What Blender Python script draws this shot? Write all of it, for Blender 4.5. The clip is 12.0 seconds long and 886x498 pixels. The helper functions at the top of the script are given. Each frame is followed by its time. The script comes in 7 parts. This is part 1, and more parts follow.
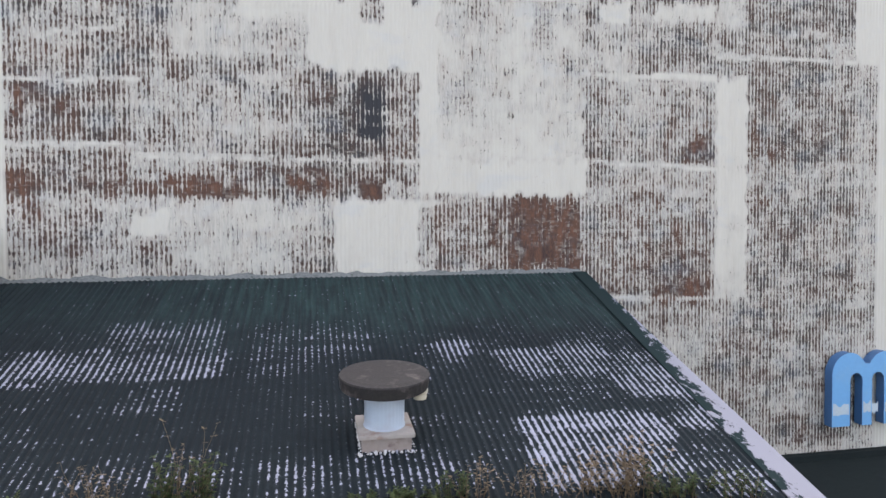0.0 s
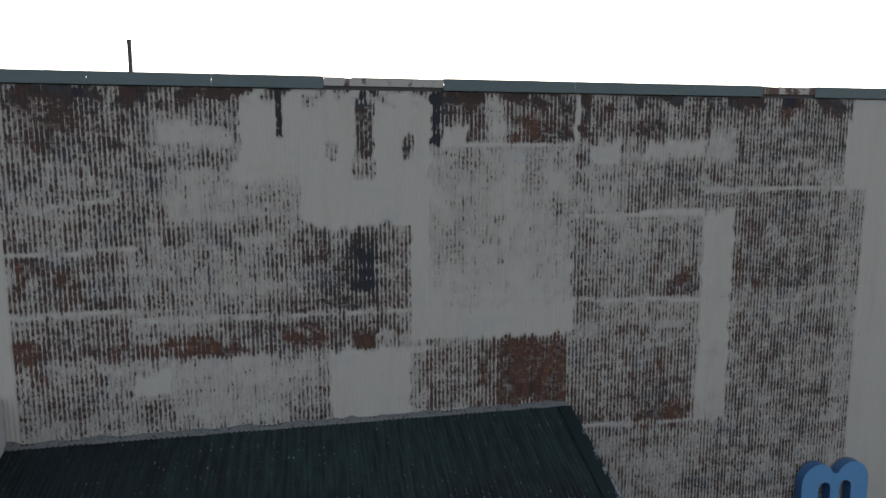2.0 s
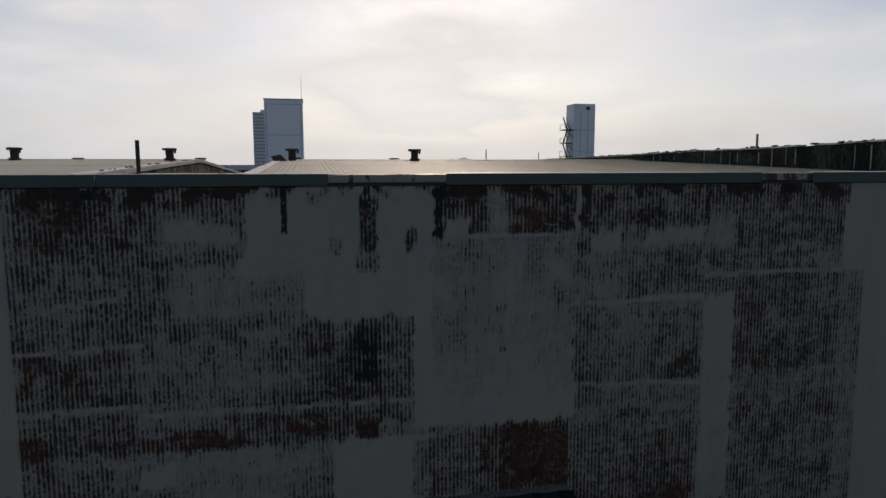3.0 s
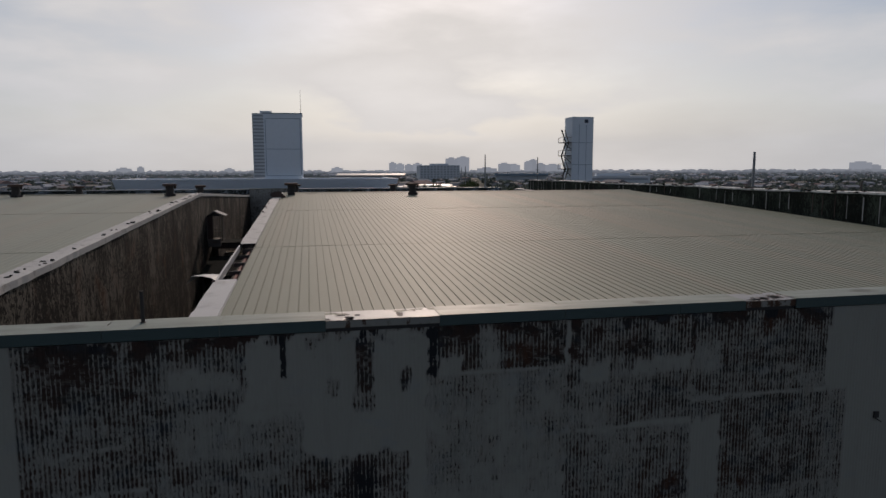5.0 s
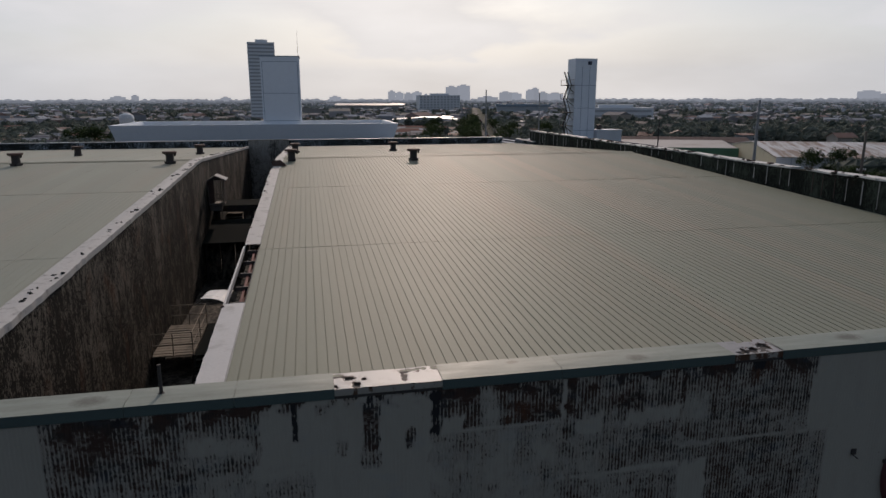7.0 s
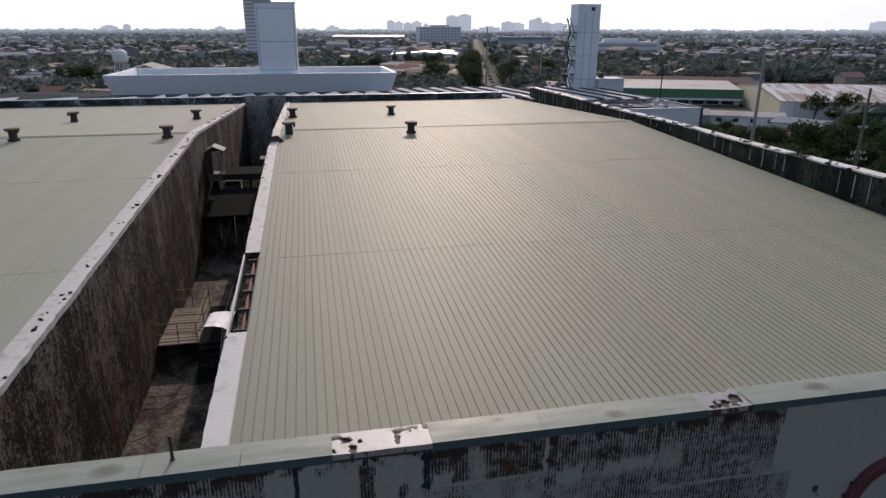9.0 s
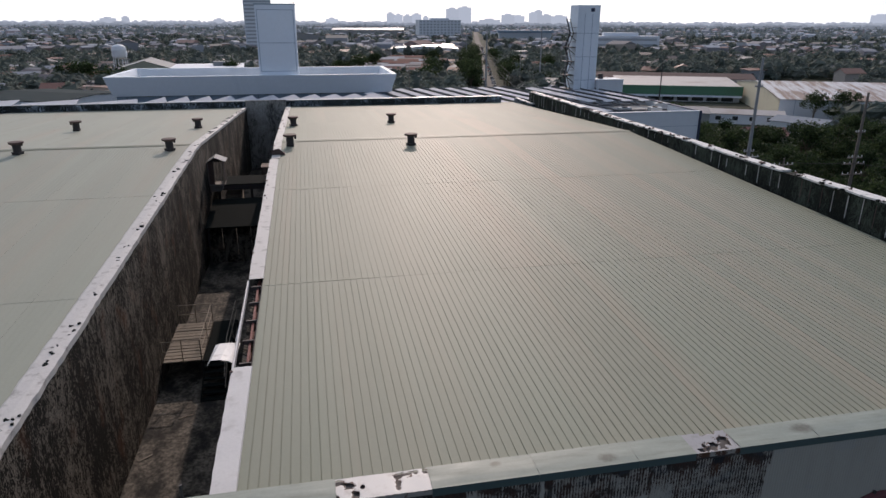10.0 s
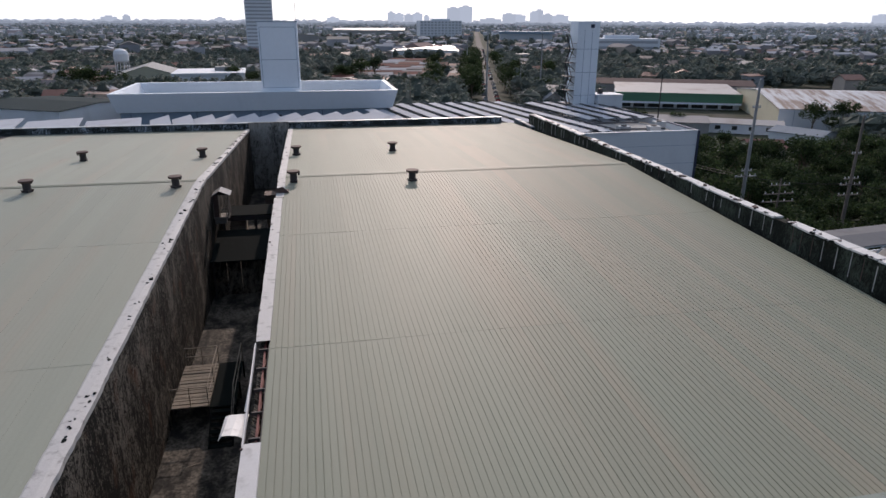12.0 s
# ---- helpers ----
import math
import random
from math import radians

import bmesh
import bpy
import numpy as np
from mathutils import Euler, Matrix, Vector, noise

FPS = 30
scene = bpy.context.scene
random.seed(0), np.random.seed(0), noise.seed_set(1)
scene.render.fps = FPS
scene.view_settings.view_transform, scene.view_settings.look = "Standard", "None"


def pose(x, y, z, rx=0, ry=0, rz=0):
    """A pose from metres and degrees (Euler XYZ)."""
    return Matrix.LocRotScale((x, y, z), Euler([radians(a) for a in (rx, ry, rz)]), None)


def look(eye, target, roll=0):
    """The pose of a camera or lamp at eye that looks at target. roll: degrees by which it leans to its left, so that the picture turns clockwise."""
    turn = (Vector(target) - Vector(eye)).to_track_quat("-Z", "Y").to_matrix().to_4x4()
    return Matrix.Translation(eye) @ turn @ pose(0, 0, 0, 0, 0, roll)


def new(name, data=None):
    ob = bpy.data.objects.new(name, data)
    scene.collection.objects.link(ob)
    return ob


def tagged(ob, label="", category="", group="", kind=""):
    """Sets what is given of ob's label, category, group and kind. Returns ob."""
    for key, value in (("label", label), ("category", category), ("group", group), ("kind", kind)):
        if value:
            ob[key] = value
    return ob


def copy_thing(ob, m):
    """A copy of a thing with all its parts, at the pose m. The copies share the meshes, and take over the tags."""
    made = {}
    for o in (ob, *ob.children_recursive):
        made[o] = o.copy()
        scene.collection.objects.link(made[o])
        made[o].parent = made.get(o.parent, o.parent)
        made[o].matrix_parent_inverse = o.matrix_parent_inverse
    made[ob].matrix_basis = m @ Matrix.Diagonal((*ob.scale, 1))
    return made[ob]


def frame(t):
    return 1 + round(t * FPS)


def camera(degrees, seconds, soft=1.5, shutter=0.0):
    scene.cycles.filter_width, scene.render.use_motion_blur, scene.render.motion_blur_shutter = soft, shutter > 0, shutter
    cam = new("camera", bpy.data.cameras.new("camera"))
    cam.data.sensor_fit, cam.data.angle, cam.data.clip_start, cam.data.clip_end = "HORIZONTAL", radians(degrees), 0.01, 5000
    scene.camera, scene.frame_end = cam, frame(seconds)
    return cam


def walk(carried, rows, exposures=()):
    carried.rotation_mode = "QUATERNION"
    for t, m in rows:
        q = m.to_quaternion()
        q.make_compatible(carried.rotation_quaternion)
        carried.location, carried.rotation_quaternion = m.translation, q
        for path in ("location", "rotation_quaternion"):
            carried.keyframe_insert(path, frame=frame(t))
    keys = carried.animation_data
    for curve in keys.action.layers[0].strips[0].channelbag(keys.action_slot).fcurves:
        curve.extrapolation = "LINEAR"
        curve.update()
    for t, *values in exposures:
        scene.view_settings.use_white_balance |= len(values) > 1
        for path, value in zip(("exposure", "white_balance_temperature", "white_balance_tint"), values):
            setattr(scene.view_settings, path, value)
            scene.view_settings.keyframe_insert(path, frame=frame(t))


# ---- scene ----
cam = camera(68.1, 12.0)
METRES, EYE, TILT, LEAN, TURN = 18.0, 12.0, -1.7, 0.3, -11.4
ROWS = [
    (0.0, 0.0, 0.0, 0.0, -0.0, 0.0, -0.0),
    (0.5, 0.0011, -0.0019, 0.0545, -0.0, -3.19, -0.03),
    (1.0, 0.0034, -0.005, 0.1084, -0.01, -5.52, -0.05),
    (1.5, 0.0069, -0.0099, 0.1626, -0.02, -5.8, -0.07),
    (2.0, 0.0078, -0.0112, 0.2175, -0.08, -5.88, -0.13),
    (2.5, 0.0046, -0.0107, 0.2619, -0.07, -5.59, -0.15),
    (3.0, 0.0055, -0.011, 0.2994, -0.03, -4.97, -0.12),
    (3.5, 0.0081, -0.0141, 0.3361, -0.08, -4.45, -0.12),
    (5.5, 0.0108, -0.0222, 0.4832, -0.09, -6.08, -0.21),
    (6.0, 0.0106, -0.0219, 0.52, -0.09, -7.75, -0.22),
    (6.5, 0.009, -0.0226, 0.5573, -0.08, -9.49, -0.22),
    (7.0, 0.0073, -0.0234, 0.5956, -0.08, -11.21, -0.22),
    (9.0, 0.0173, -0.0207, 0.758, -0.04, -16.9, -0.38),
    (9.5, 0.017, -0.0239, 0.7985, -0.06, -17.31, -0.41),
    (10.0, 0.0169, -0.0283, 0.8386, -0.06, -17.52, -0.44),
    (10.5, 0.019, -0.0297, 0.8785, -0.05, -17.6, -0.48),
    (11.0, 0.0179, -0.0283, 0.9174, -0.04, -17.6, -0.52),
    (11.5, 0.0173, -0.0329, 0.9578, -0.01, -17.61, -0.55),
    (12.0, 0.0158, -0.0348, 0.9974, 0.02, -17.63, -0.56),
]
EXPOSURES = [(0.0, 3.35, 7150, 21), (1.2, 3.26, 7150, 21), (1.6, 2.87, 7100, 20), (2.0, 1.6, 6950, 18), (2.3, 0.27, 6350, 15), (2.6, -0.70, 6250, 15), (3.5, -0.82, 6150, 15),
             (5.5, -1.03, 6200, 15), (7.0, -0.80, 6150, 15), (9.0, -0.08, 6000, 16), (12.0, 0.02, 5850, 16)]
walk(cam, [(t, pose(0, 0, EYE, TILT, LEAN, TURN) @ pose(METRES * x, METRES * y, METRES * z, 90 + pitch, roll, yaw)) for t, x, y, z, yaw, pitch, roll in ROWS], EXPOSURES)

# ---- daylight: a hazy afternoon, the sun ahead of the camera ----
SUN_AZ, SUN_EL = 11.5, 27.0
HAZE_BACK, HAZE_FRONT = 2.42, 11.1
world = bpy.data.worlds.new("sky")
scene.world = world
world.use_nodes = True
wn, wl = world.node_tree.nodes, world.node_tree.links
wn.clear()
sky = wn.new("ShaderNodeTexSky")
sky.sky_type, sky.sun_disc = "NISHITA", False
sky.sun_elevation, sky.sun_rotation = radians(SUN_EL), radians(SUN_AZ)
sky.air_density, sky.dust_density, sky.ozone_density = 1.0, 1.0, 1.0
bg = wn.new("ShaderNodeBackground")
bg.inputs["Strength"].default_value = 0.12
wo = wn.new("ShaderNodeOutputWorld")
# thin high cloud and haze: bright towards the sun, duller away from it
az, el = radians(SUN_AZ), radians(SUN_EL)
TO_SUN = Vector((math.sin(az) * math.cos(el), math.cos(az) * math.cos(el), math.sin(el)))
tc = wn.new("ShaderNodeTexCoord")
mp = wn.new("ShaderNodeMapping")
mp.inputs["Scale"].default_value = (1.3, 1.3, 4.6)
mp.inputs["Rotation"].default_value = (0.10, 0.16, 0.5)
cn = wn.new("ShaderNodeTexNoise")
cn.inputs["Scale"].default_value, cn.inputs["Detail"].default_value, cn.inputs["Roughness"].default_value = 1.5, 6.0, 0.55
cr = wn.new("ShaderNodeMapRange")
for k, v in (("From Min", 0.3), ("From Max", 0.75), ("To Min", 0.80), ("To Max", 1.12)):
    cr.inputs[k].default_value = v
dt = wn.new("ShaderNodeVectorMath")
dt.operation = "DOT_PRODUCT"
dt.inputs[1].default_value = TO_SUN
gl = wn.new("ShaderNodeMapRange")
gl.interpolation_type = "SMOOTHSTEP"
for k, v in (("From Min", 0.10), ("From Max", 1.0), ("To Min", HAZE_BACK), ("To Max", HAZE_FRONT)):
    gl.inputs[k].default_value = v
mu = wn.new("ShaderNodeMath")
mu.operation = "MULTIPLY"
hz = wn.new("ShaderNodeVectorMath")
hz.operation = "SCALE"
tn = wn.new("ShaderNodeMix")
tn.data_type = "RGBA"
tn.inputs[6].default_value, tn.inputs[7].default_value = (0.92, 1.015, 1.10, 1), (1.07, 1.0, 0.88, 1)
tf = wn.new("ShaderNodeMapRange")
tf.inputs["From Min"].default_value, tf.inputs["From Max"].default_value = 0.4, 1.0
wl.new(dt.outputs["Value"], tf.inputs["Value"])
wl.new(tf.outputs[0], tn.inputs[0])
wl.new(tn.outputs[2], hz.inputs[0])
cm = wn.new("ShaderNodeMix")
cm.data_type = "RGBA"
wl.new(tc.outputs["Generated"], mp.inputs["Vector"])
wl.new(tc.outputs["Generated"], dt.inputs[0])
wl.new(mp.outputs["Vector"], cn.inputs["Vector"])
wl.new(cn.outputs["Fac"], cr.inputs["Value"])
veil = wn.new("ShaderNodeMapRange")
for k, v in (("From Min", 0.38), ("From Max", 0.60), ("To Min", 0.22), ("To Max", 0.97)):
    veil.inputs[k].default_value = v
wl.new(cn.outputs["Fac"], veil.inputs["Value"])
sz = wn.new("ShaderNodeSeparateXYZ")
low_haze = wn.new("ShaderNodeMapRange")
for k, v in (("From Min", 0.04), ("From Max", 0.22), ("To Min", 0.96), ("To Max", 0.0)):
    low_haze.inputs[k].default_value = v
both = wn.new("ShaderNodeMath")
both.operation = "MAXIMUM"
wl.new(tc.outputs["Generated"], sz.inputs[0])
wl.new(sz.outputs[2], low_haze.inputs["Value"])
wl.new(low_haze.outputs[0], both.inputs[0])
wl.new(veil.outputs[0], both.inputs[1])
wl.new(both.outputs[0], cm.inputs[0])
wl.new(dt.outputs["Value"], gl.inputs["Value"])
wl.new(gl.outputs[0], mu.inputs[0])
wl.new(cr.outputs[0], mu.inputs[1])
wl.new(mu.outputs[0], hz.inputs[3])
wl.new(sky.outputs["Color"], cm.inputs[6])
wl.new(hz.outputs[0], cm.inputs[7])
wl.new(cm.outputs[2], bg.inputs["Color"])
wl.new(bg.outputs["Background"], wo.inputs["Surface"])

sun = new("sun", bpy.data.lights.new("sun", "SUN"))
sun.data.energy, sun.data.angle, sun.data.color = 2.3, radians(0.6), (1.0, 0.785, 0.60)
sun.matrix_world = look((0, 0, 60), Vector((0, 0, 60)) - TO_SUN)


# ---- materials ----
class G:
    """A short hand for building node materials."""

    def __init__(self, name):
        self.mat = bpy.data.materials.new(name)
        self.mat.use_nodes = True
        self.t = self.mat.node_tree
        self.b = self.t.nodes["Principled BSDF"]
        self._pos = None

    def put(self, socket, v):
        if isinstance(v, bpy.types.NodeSocket):
            self.t.links.new(v, socket)
        elif isinstance(v, (tuple, list)) and len(v) == 3 and socket.type == "RGBA":
            socket.default_value = (*v, 1)
        else:
            socket.default_value = v

    def pos(self):
        if not self._pos:
            n = self.t.nodes.new("ShaderNodeNewGeometry")
            s = self.t.nodes.new("ShaderNodeSeparateXYZ")
            self.t.links.new(n.outputs["Position"], s.inputs[0])
            self._pos = (n.outputs["Position"], s.outputs[0], s.outputs[1], s.outputs[2], n.outputs["Random Per Island"])
        return self._pos

    def m(self, op, a, b=0.0, c=0.0):
        n = self.t.nodes.new("ShaderNodeMath")
        n.operation = op
        for s, v in zip(n.inputs, (a, b, c)):
            self.put(s, v)
        return n.outputs[0]

    def xyz(self, x, y, z=0.0):
        n = self.t.nodes.new("ShaderNodeCombineXYZ")
        for s, v in zip(n.inputs, (x, y, z)):
            self.put(s, v)
        return n.outputs[0]

    def noise(self, vec, scale, detail=3.0, rough=0.55):
        n = self.t.nodes.new("ShaderNodeTexNoise")
        self.put(n.inputs["Vector"], vec)
        n.inputs["Scale"].default_value, n.inputs["Detail"].default_value, n.inputs["Roughness"].default_value = scale, detail, rough
        return n.outputs["Fac"]

    def step(self, v, lo, hi, a=0.0, b=1.0):
        n = self.t.nodes.new("ShaderNodeMapRange")
        n.interpolation_type = "SMOOTHSTEP"
        for s, w in zip(n.inputs, (v, lo, hi, a, b)):
            self.put(s, w)
        return n.outputs[0]

    def mix(self, f, a, b):
        n = self.t.nodes.new("ShaderNodeMix")
        n.data_type = "RGBA"
        self.put(n.inputs[0], f)
        self.put(n.inputs[6], a)
        self.put(n.inputs[7], b)
        return n.outputs[2]

    def lerp(self, f, a, b):
        n = self.t.nodes.new("ShaderNodeMix")
        self.put(n.inputs[0], f)
        self.put(n.inputs[2], a)
        self.put(n.inputs[3], b)
        return n.outputs[0]

    def scale(self, col, f):
        n = self.t.nodes.new("ShaderNodeVectorMath")
        n.operation = "SCALE"
        self.put(n.inputs[0], col)
        self.put(n.inputs[3], f)
        return n.outputs[0]

    def rand(self):
        return self.t.nodes.new("ShaderNodeObjectInfo").outputs["Random"]

    def box(self, x, z, x0, x1, z0, z1, s=0.06):
        a = self.m("MULTIPLY", self.step(x, x0 - s, x0 + s), self.step(x, x1 + s, x1 - s))
        b = self.m("MULTIPLY", self.step(z, z0 - s, z0 + s), self.step(z, z1 + s, z1 - s))
        return self.m("MULTIPLY", a, b)

    def done(self, color, rough=0.7, metal=0.0, height=None, strength=0.3, dist=0.01, spec=0.5):
        self.put(self.b.inputs["Base Color"], color)
        self.put(self.b.inputs["Roughness"], rough)
        self.b.inputs["Metallic"].default_value = metal
        self.b.inputs["Specular IOR Level"].default_value = spec
        if height is not None:
            n = self.t.nodes.new("ShaderNodeBump")
            n.inputs["Strength"].default_value, n.inputs["Distance"].default_value = strength, dist
            self.put(n.inputs["Height"], height)
            self.t.links.new(n.outputs[0], self.b.inputs["Normal"])
        return self.mat


def surface(name, col, rough=0.7, metal=0.0, var=0.25, big=0.4, fine=9.0, dirt=(0.05, 0.045, 0.04), dirty=0.25, streak=1.0, rnd=0.0, spec=0.5):
    """A worn plain surface: fine grain, broad stains (streak > 1 draws them out downwards) and a shade of its own per piece."""
    g = G(name)
    p, x, y, z, isl = g.pos()
    v = g.xyz(x, y, g.m("DIVIDE", z, streak))
    n1, n2 = g.noise(v, big, 5.0), g.noise(p, fine, 3.0)
    c = g.mix(g.step(n1, 0.52, 0.78, 0.0, dirty), col, dirt)
    c = g.scale(c, g.m("ADD", 1.0 - var / 2, g.m("MULTIPLY", n2, var)))
    if rnd:
        c = g.scale(c, g.m("ADD", 1.0 - rnd / 2, g.m("MULTIPLY", g.rand(), rnd)))
    return g.done(c, g.m("ADD", rough - 0.08, g.m("MULTIPLY", n1, 0.16)), metal, n2, 0.15, 0.01, spec)


def tinted(name, cols, rough=0.7, per="island", var=0.3, fine=1.5):
    """One material whose pieces take one of several colours."""
    g = G(name)
    p, x, y, z, isl = g.pos()
    r = isl if per == "island" else g.rand()
    ramp = g.t.nodes.new("ShaderNodeValToRGB")
    ramp.color_ramp.interpolation = "CONSTANT"
    e = ramp.color_ramp.elements
    while len(e) < len(cols):
        e.new(0.5)
    for i, c in enumerate(cols):
        e[i].position = i / len(cols)
        e[i].color = (*c, 1)
    g.put(ramp.inputs[0], r)
    n = g.noise(p, fine, 3.0)
    c = g.scale(ramp.outputs[0], g.m("ADD", 1 - var / 2, g.m("MULTIPLY", n, var)))
    return g.done(c, rough, spec=0.2)


PITCH = 0.076     # corrugation of the wall cladding
WALL_Y = 11.58    # outer face of the front wall


def peeling_paint():
    """White paint that flakes off the crests of the corrugated cladding in dark dashes; the mesh says how worn each spot is."""
    g = G("peeling_paint")
    p, x, y, z, isl = g.pos()
    at = g.t.nodes.new("ShaderNodeAttribute")
    at.attribute_name = "wear"
    sp = g.t.nodes.new("ShaderNodeSeparateColor")
    g.t.links.new(at.outputs["Color"], sp.inputs[0])
    d, redden, black = sp.outputs[0], sp.outputs[1], sp.outputs[2]
    wave = g.m("ROUND", g.m("DIVIDE", x, PITCH))
    u = g.m("SUBTRACT", g.m("DIVIDE", x, PITCH), wave)
    sway = g.noise(g.xyz(g.m("MULTIPLY", x, 18.0), g.m("MULTIPLY", z, 11.0), 9.0), 1.0, 2.0, 0.5)
    u = g.m("ADD", u, g.m("MULTIPLY", g.m("SUBTRACT", sway, 0.5), 0.40))
    off = g.m("MULTIPLY", g.m("MULTIPLY", u, u), 1.7)
    dash = g.noise(g.xyz(g.m("MULTIPLY", wave, 3.71), g.m("MULTIPLY", z, 7.5), 0.0), 1.0, 3.0, 0.6)
    flake = g.noise(g.xyz(g.m("MULTIPLY", x, 80.0), g.m("MULTIPLY", z, 13.0), 1.0), 1.0, 4.0, 0.66)
    band = g.noise(g.xyz(g.m("MULTIPLY", x, 0.9), g.m("MULTIPLY", z, 6.0), 15.0), 1.0, 4.0, 0.65)
    patch = g.noise(g.xyz(g.m("MULTIPLY", x, 6.5), g.m("MULTIPLY", z, 1.7), 8.0), 1.0, 5.0, 0.68)
    tone = g.noise(g.xyz(g.m("MULTIPLY", x, 2.0), z, 12.0), 1.6, 5.0, 0.65)
    s = g.m("ADD", g.m("MULTIPLY", dash, 0.5), g.m("MULTIPLY", g.m("SUBTRACT", flake, 0.5), 1.25))
    s = g.m("ADD", s, g.m("ADD", g.m("MULTIPLY", g.m("SUBTRACT", patch, 0.5), 0.80), g.m("MULTIPLY", g.m("SUBTRACT", band, 0.5), 0.60)))
    s = g.m("SUBTRACT", g.m("ADD", s, g.m("MULTIPLY", d, 0.90)), off)
    s = g.m("ADD", s, g.m("MULTIPLY", g.m("MAXIMUM", g.m("SUBTRACT", d, 0.64), 0.0), 1.2))
    smear = g.noise(g.xyz(g.m("MULTIPLY", x, 34.0), g.m("MULTIPLY", z, 4.0), 4.0), 1.0, 5.0, 0.7)
    chip = g.noise(g.xyz(g.m("MULTIPLY", wave, 5.13), g.m("MULTIPLY", z, 9.0), 21.0), 1.0, 3.0, 0.7)
    depth = g.step(g.m("ADD", chip, g.m("MULTIPLY", g.m("SUBTRACT", patch, 0.5), 0.5)), 0.33, 0.52, 0.54, 1.0)
    depth = g.m("MAXIMUM", depth, g.m("MAXIMUM", g.step(g.m("ADD", d, black), 0.66, 0.9), g.m("MULTIPLY", g.step(redden, 0.4, 0.9), g.step(smear, 0.35, 0.6, 0.5, 1.0))))
    bare = g.m("MULTIPLY", g.step(s, 0.612, 0.628), depth)
    thin = g.m("MULTIPLY", g.step(smear, 0.38, 0.60, 0.12, 1.0), g.step(g.m("ADD", d, g.m("MULTIPLY", g.m("SUBTRACT", patch, 0.5), 0.5)), 0.06, 0.42))
    grime = g.noise(g.xyz(g.m("MULTIPLY", x, 3.0), g.m("MULTIPLY", z, 0.5), 5.0), 1.0, 5.0)
    paint = g.mix(g.step(grime, 0.42, 0.8, 0.0, 0.4), (0.3510, 0.3367, 0.2940), (0.2750, 0.2570, 0.2170))
    cast = g.noise(g.xyz(g.m("MULTIPLY", x, 1.1), g.m("MULTIPLY", z, 1.9), 30.0), 1.0, 4.0, 0.6)
    paint = g.mix(g.step(cast, 0.56, 0.68, 0.0, 0.4), paint, (0.30, 0.31, 0.305))
    paint = g.mix(g.m("MULTIPLY", thin, 0.66), paint, g.mix(g.step(tone, 0.38, 0.62), (0.1365, 0.1365, 0.1318), (0.1898, 0.1585, 0.1365)))
    paint = g.scale(paint, g.m("ADD", 0.90, g.m("MULTIPLY", smear, 0.2)))
    under = g.mix(g.step(smear, 0.3, 0.7), (0.0125, 0.0085, 0.0074), (0.044, 0.032, 0.027))
    under = g.mix(g.step(cast, 0.45, 0.55, 0.85, 0.0), under, g.mix(smear, (0.020, 0.0085, 0.006), (0.066, 0.034, 0.024)))
    under = g.mix(g.step(cast, 0.54, 0.66, 0.0, 0.8), under, g.mix(smear, (0.016, 0.018, 0.023), (0.052, 0.056, 0.066)))
    under = g.mix(g.m("MULTIPLY", redden, g.step(dash, 0.25, 0.6, 0.75, 1.0)), under, g.mix(g.step(g.m("ADD", patch, g.m("MULTIPLY", g.m("SUBTRACT", flake, 0.5), 0.8)), 0.3, 0.7), (0.0210, 0.0090, 0.0070), (0.092, 0.037, 0.018)))
    under = g.mix(g.m("MINIMUM", g.m("MULTIPLY", black, 1.5), 1.0), under, (0.01199, 0.01265, 0.01598))
    return g.done(g.mix(bare, paint, under), g.lerp(bare, 0.62, 0.85), 0.0, g.m("SUBTRACT", flake, bare), 0.35, 0.004)


LOW_PITCH = 0.086  # corrugation of the lean-to roof


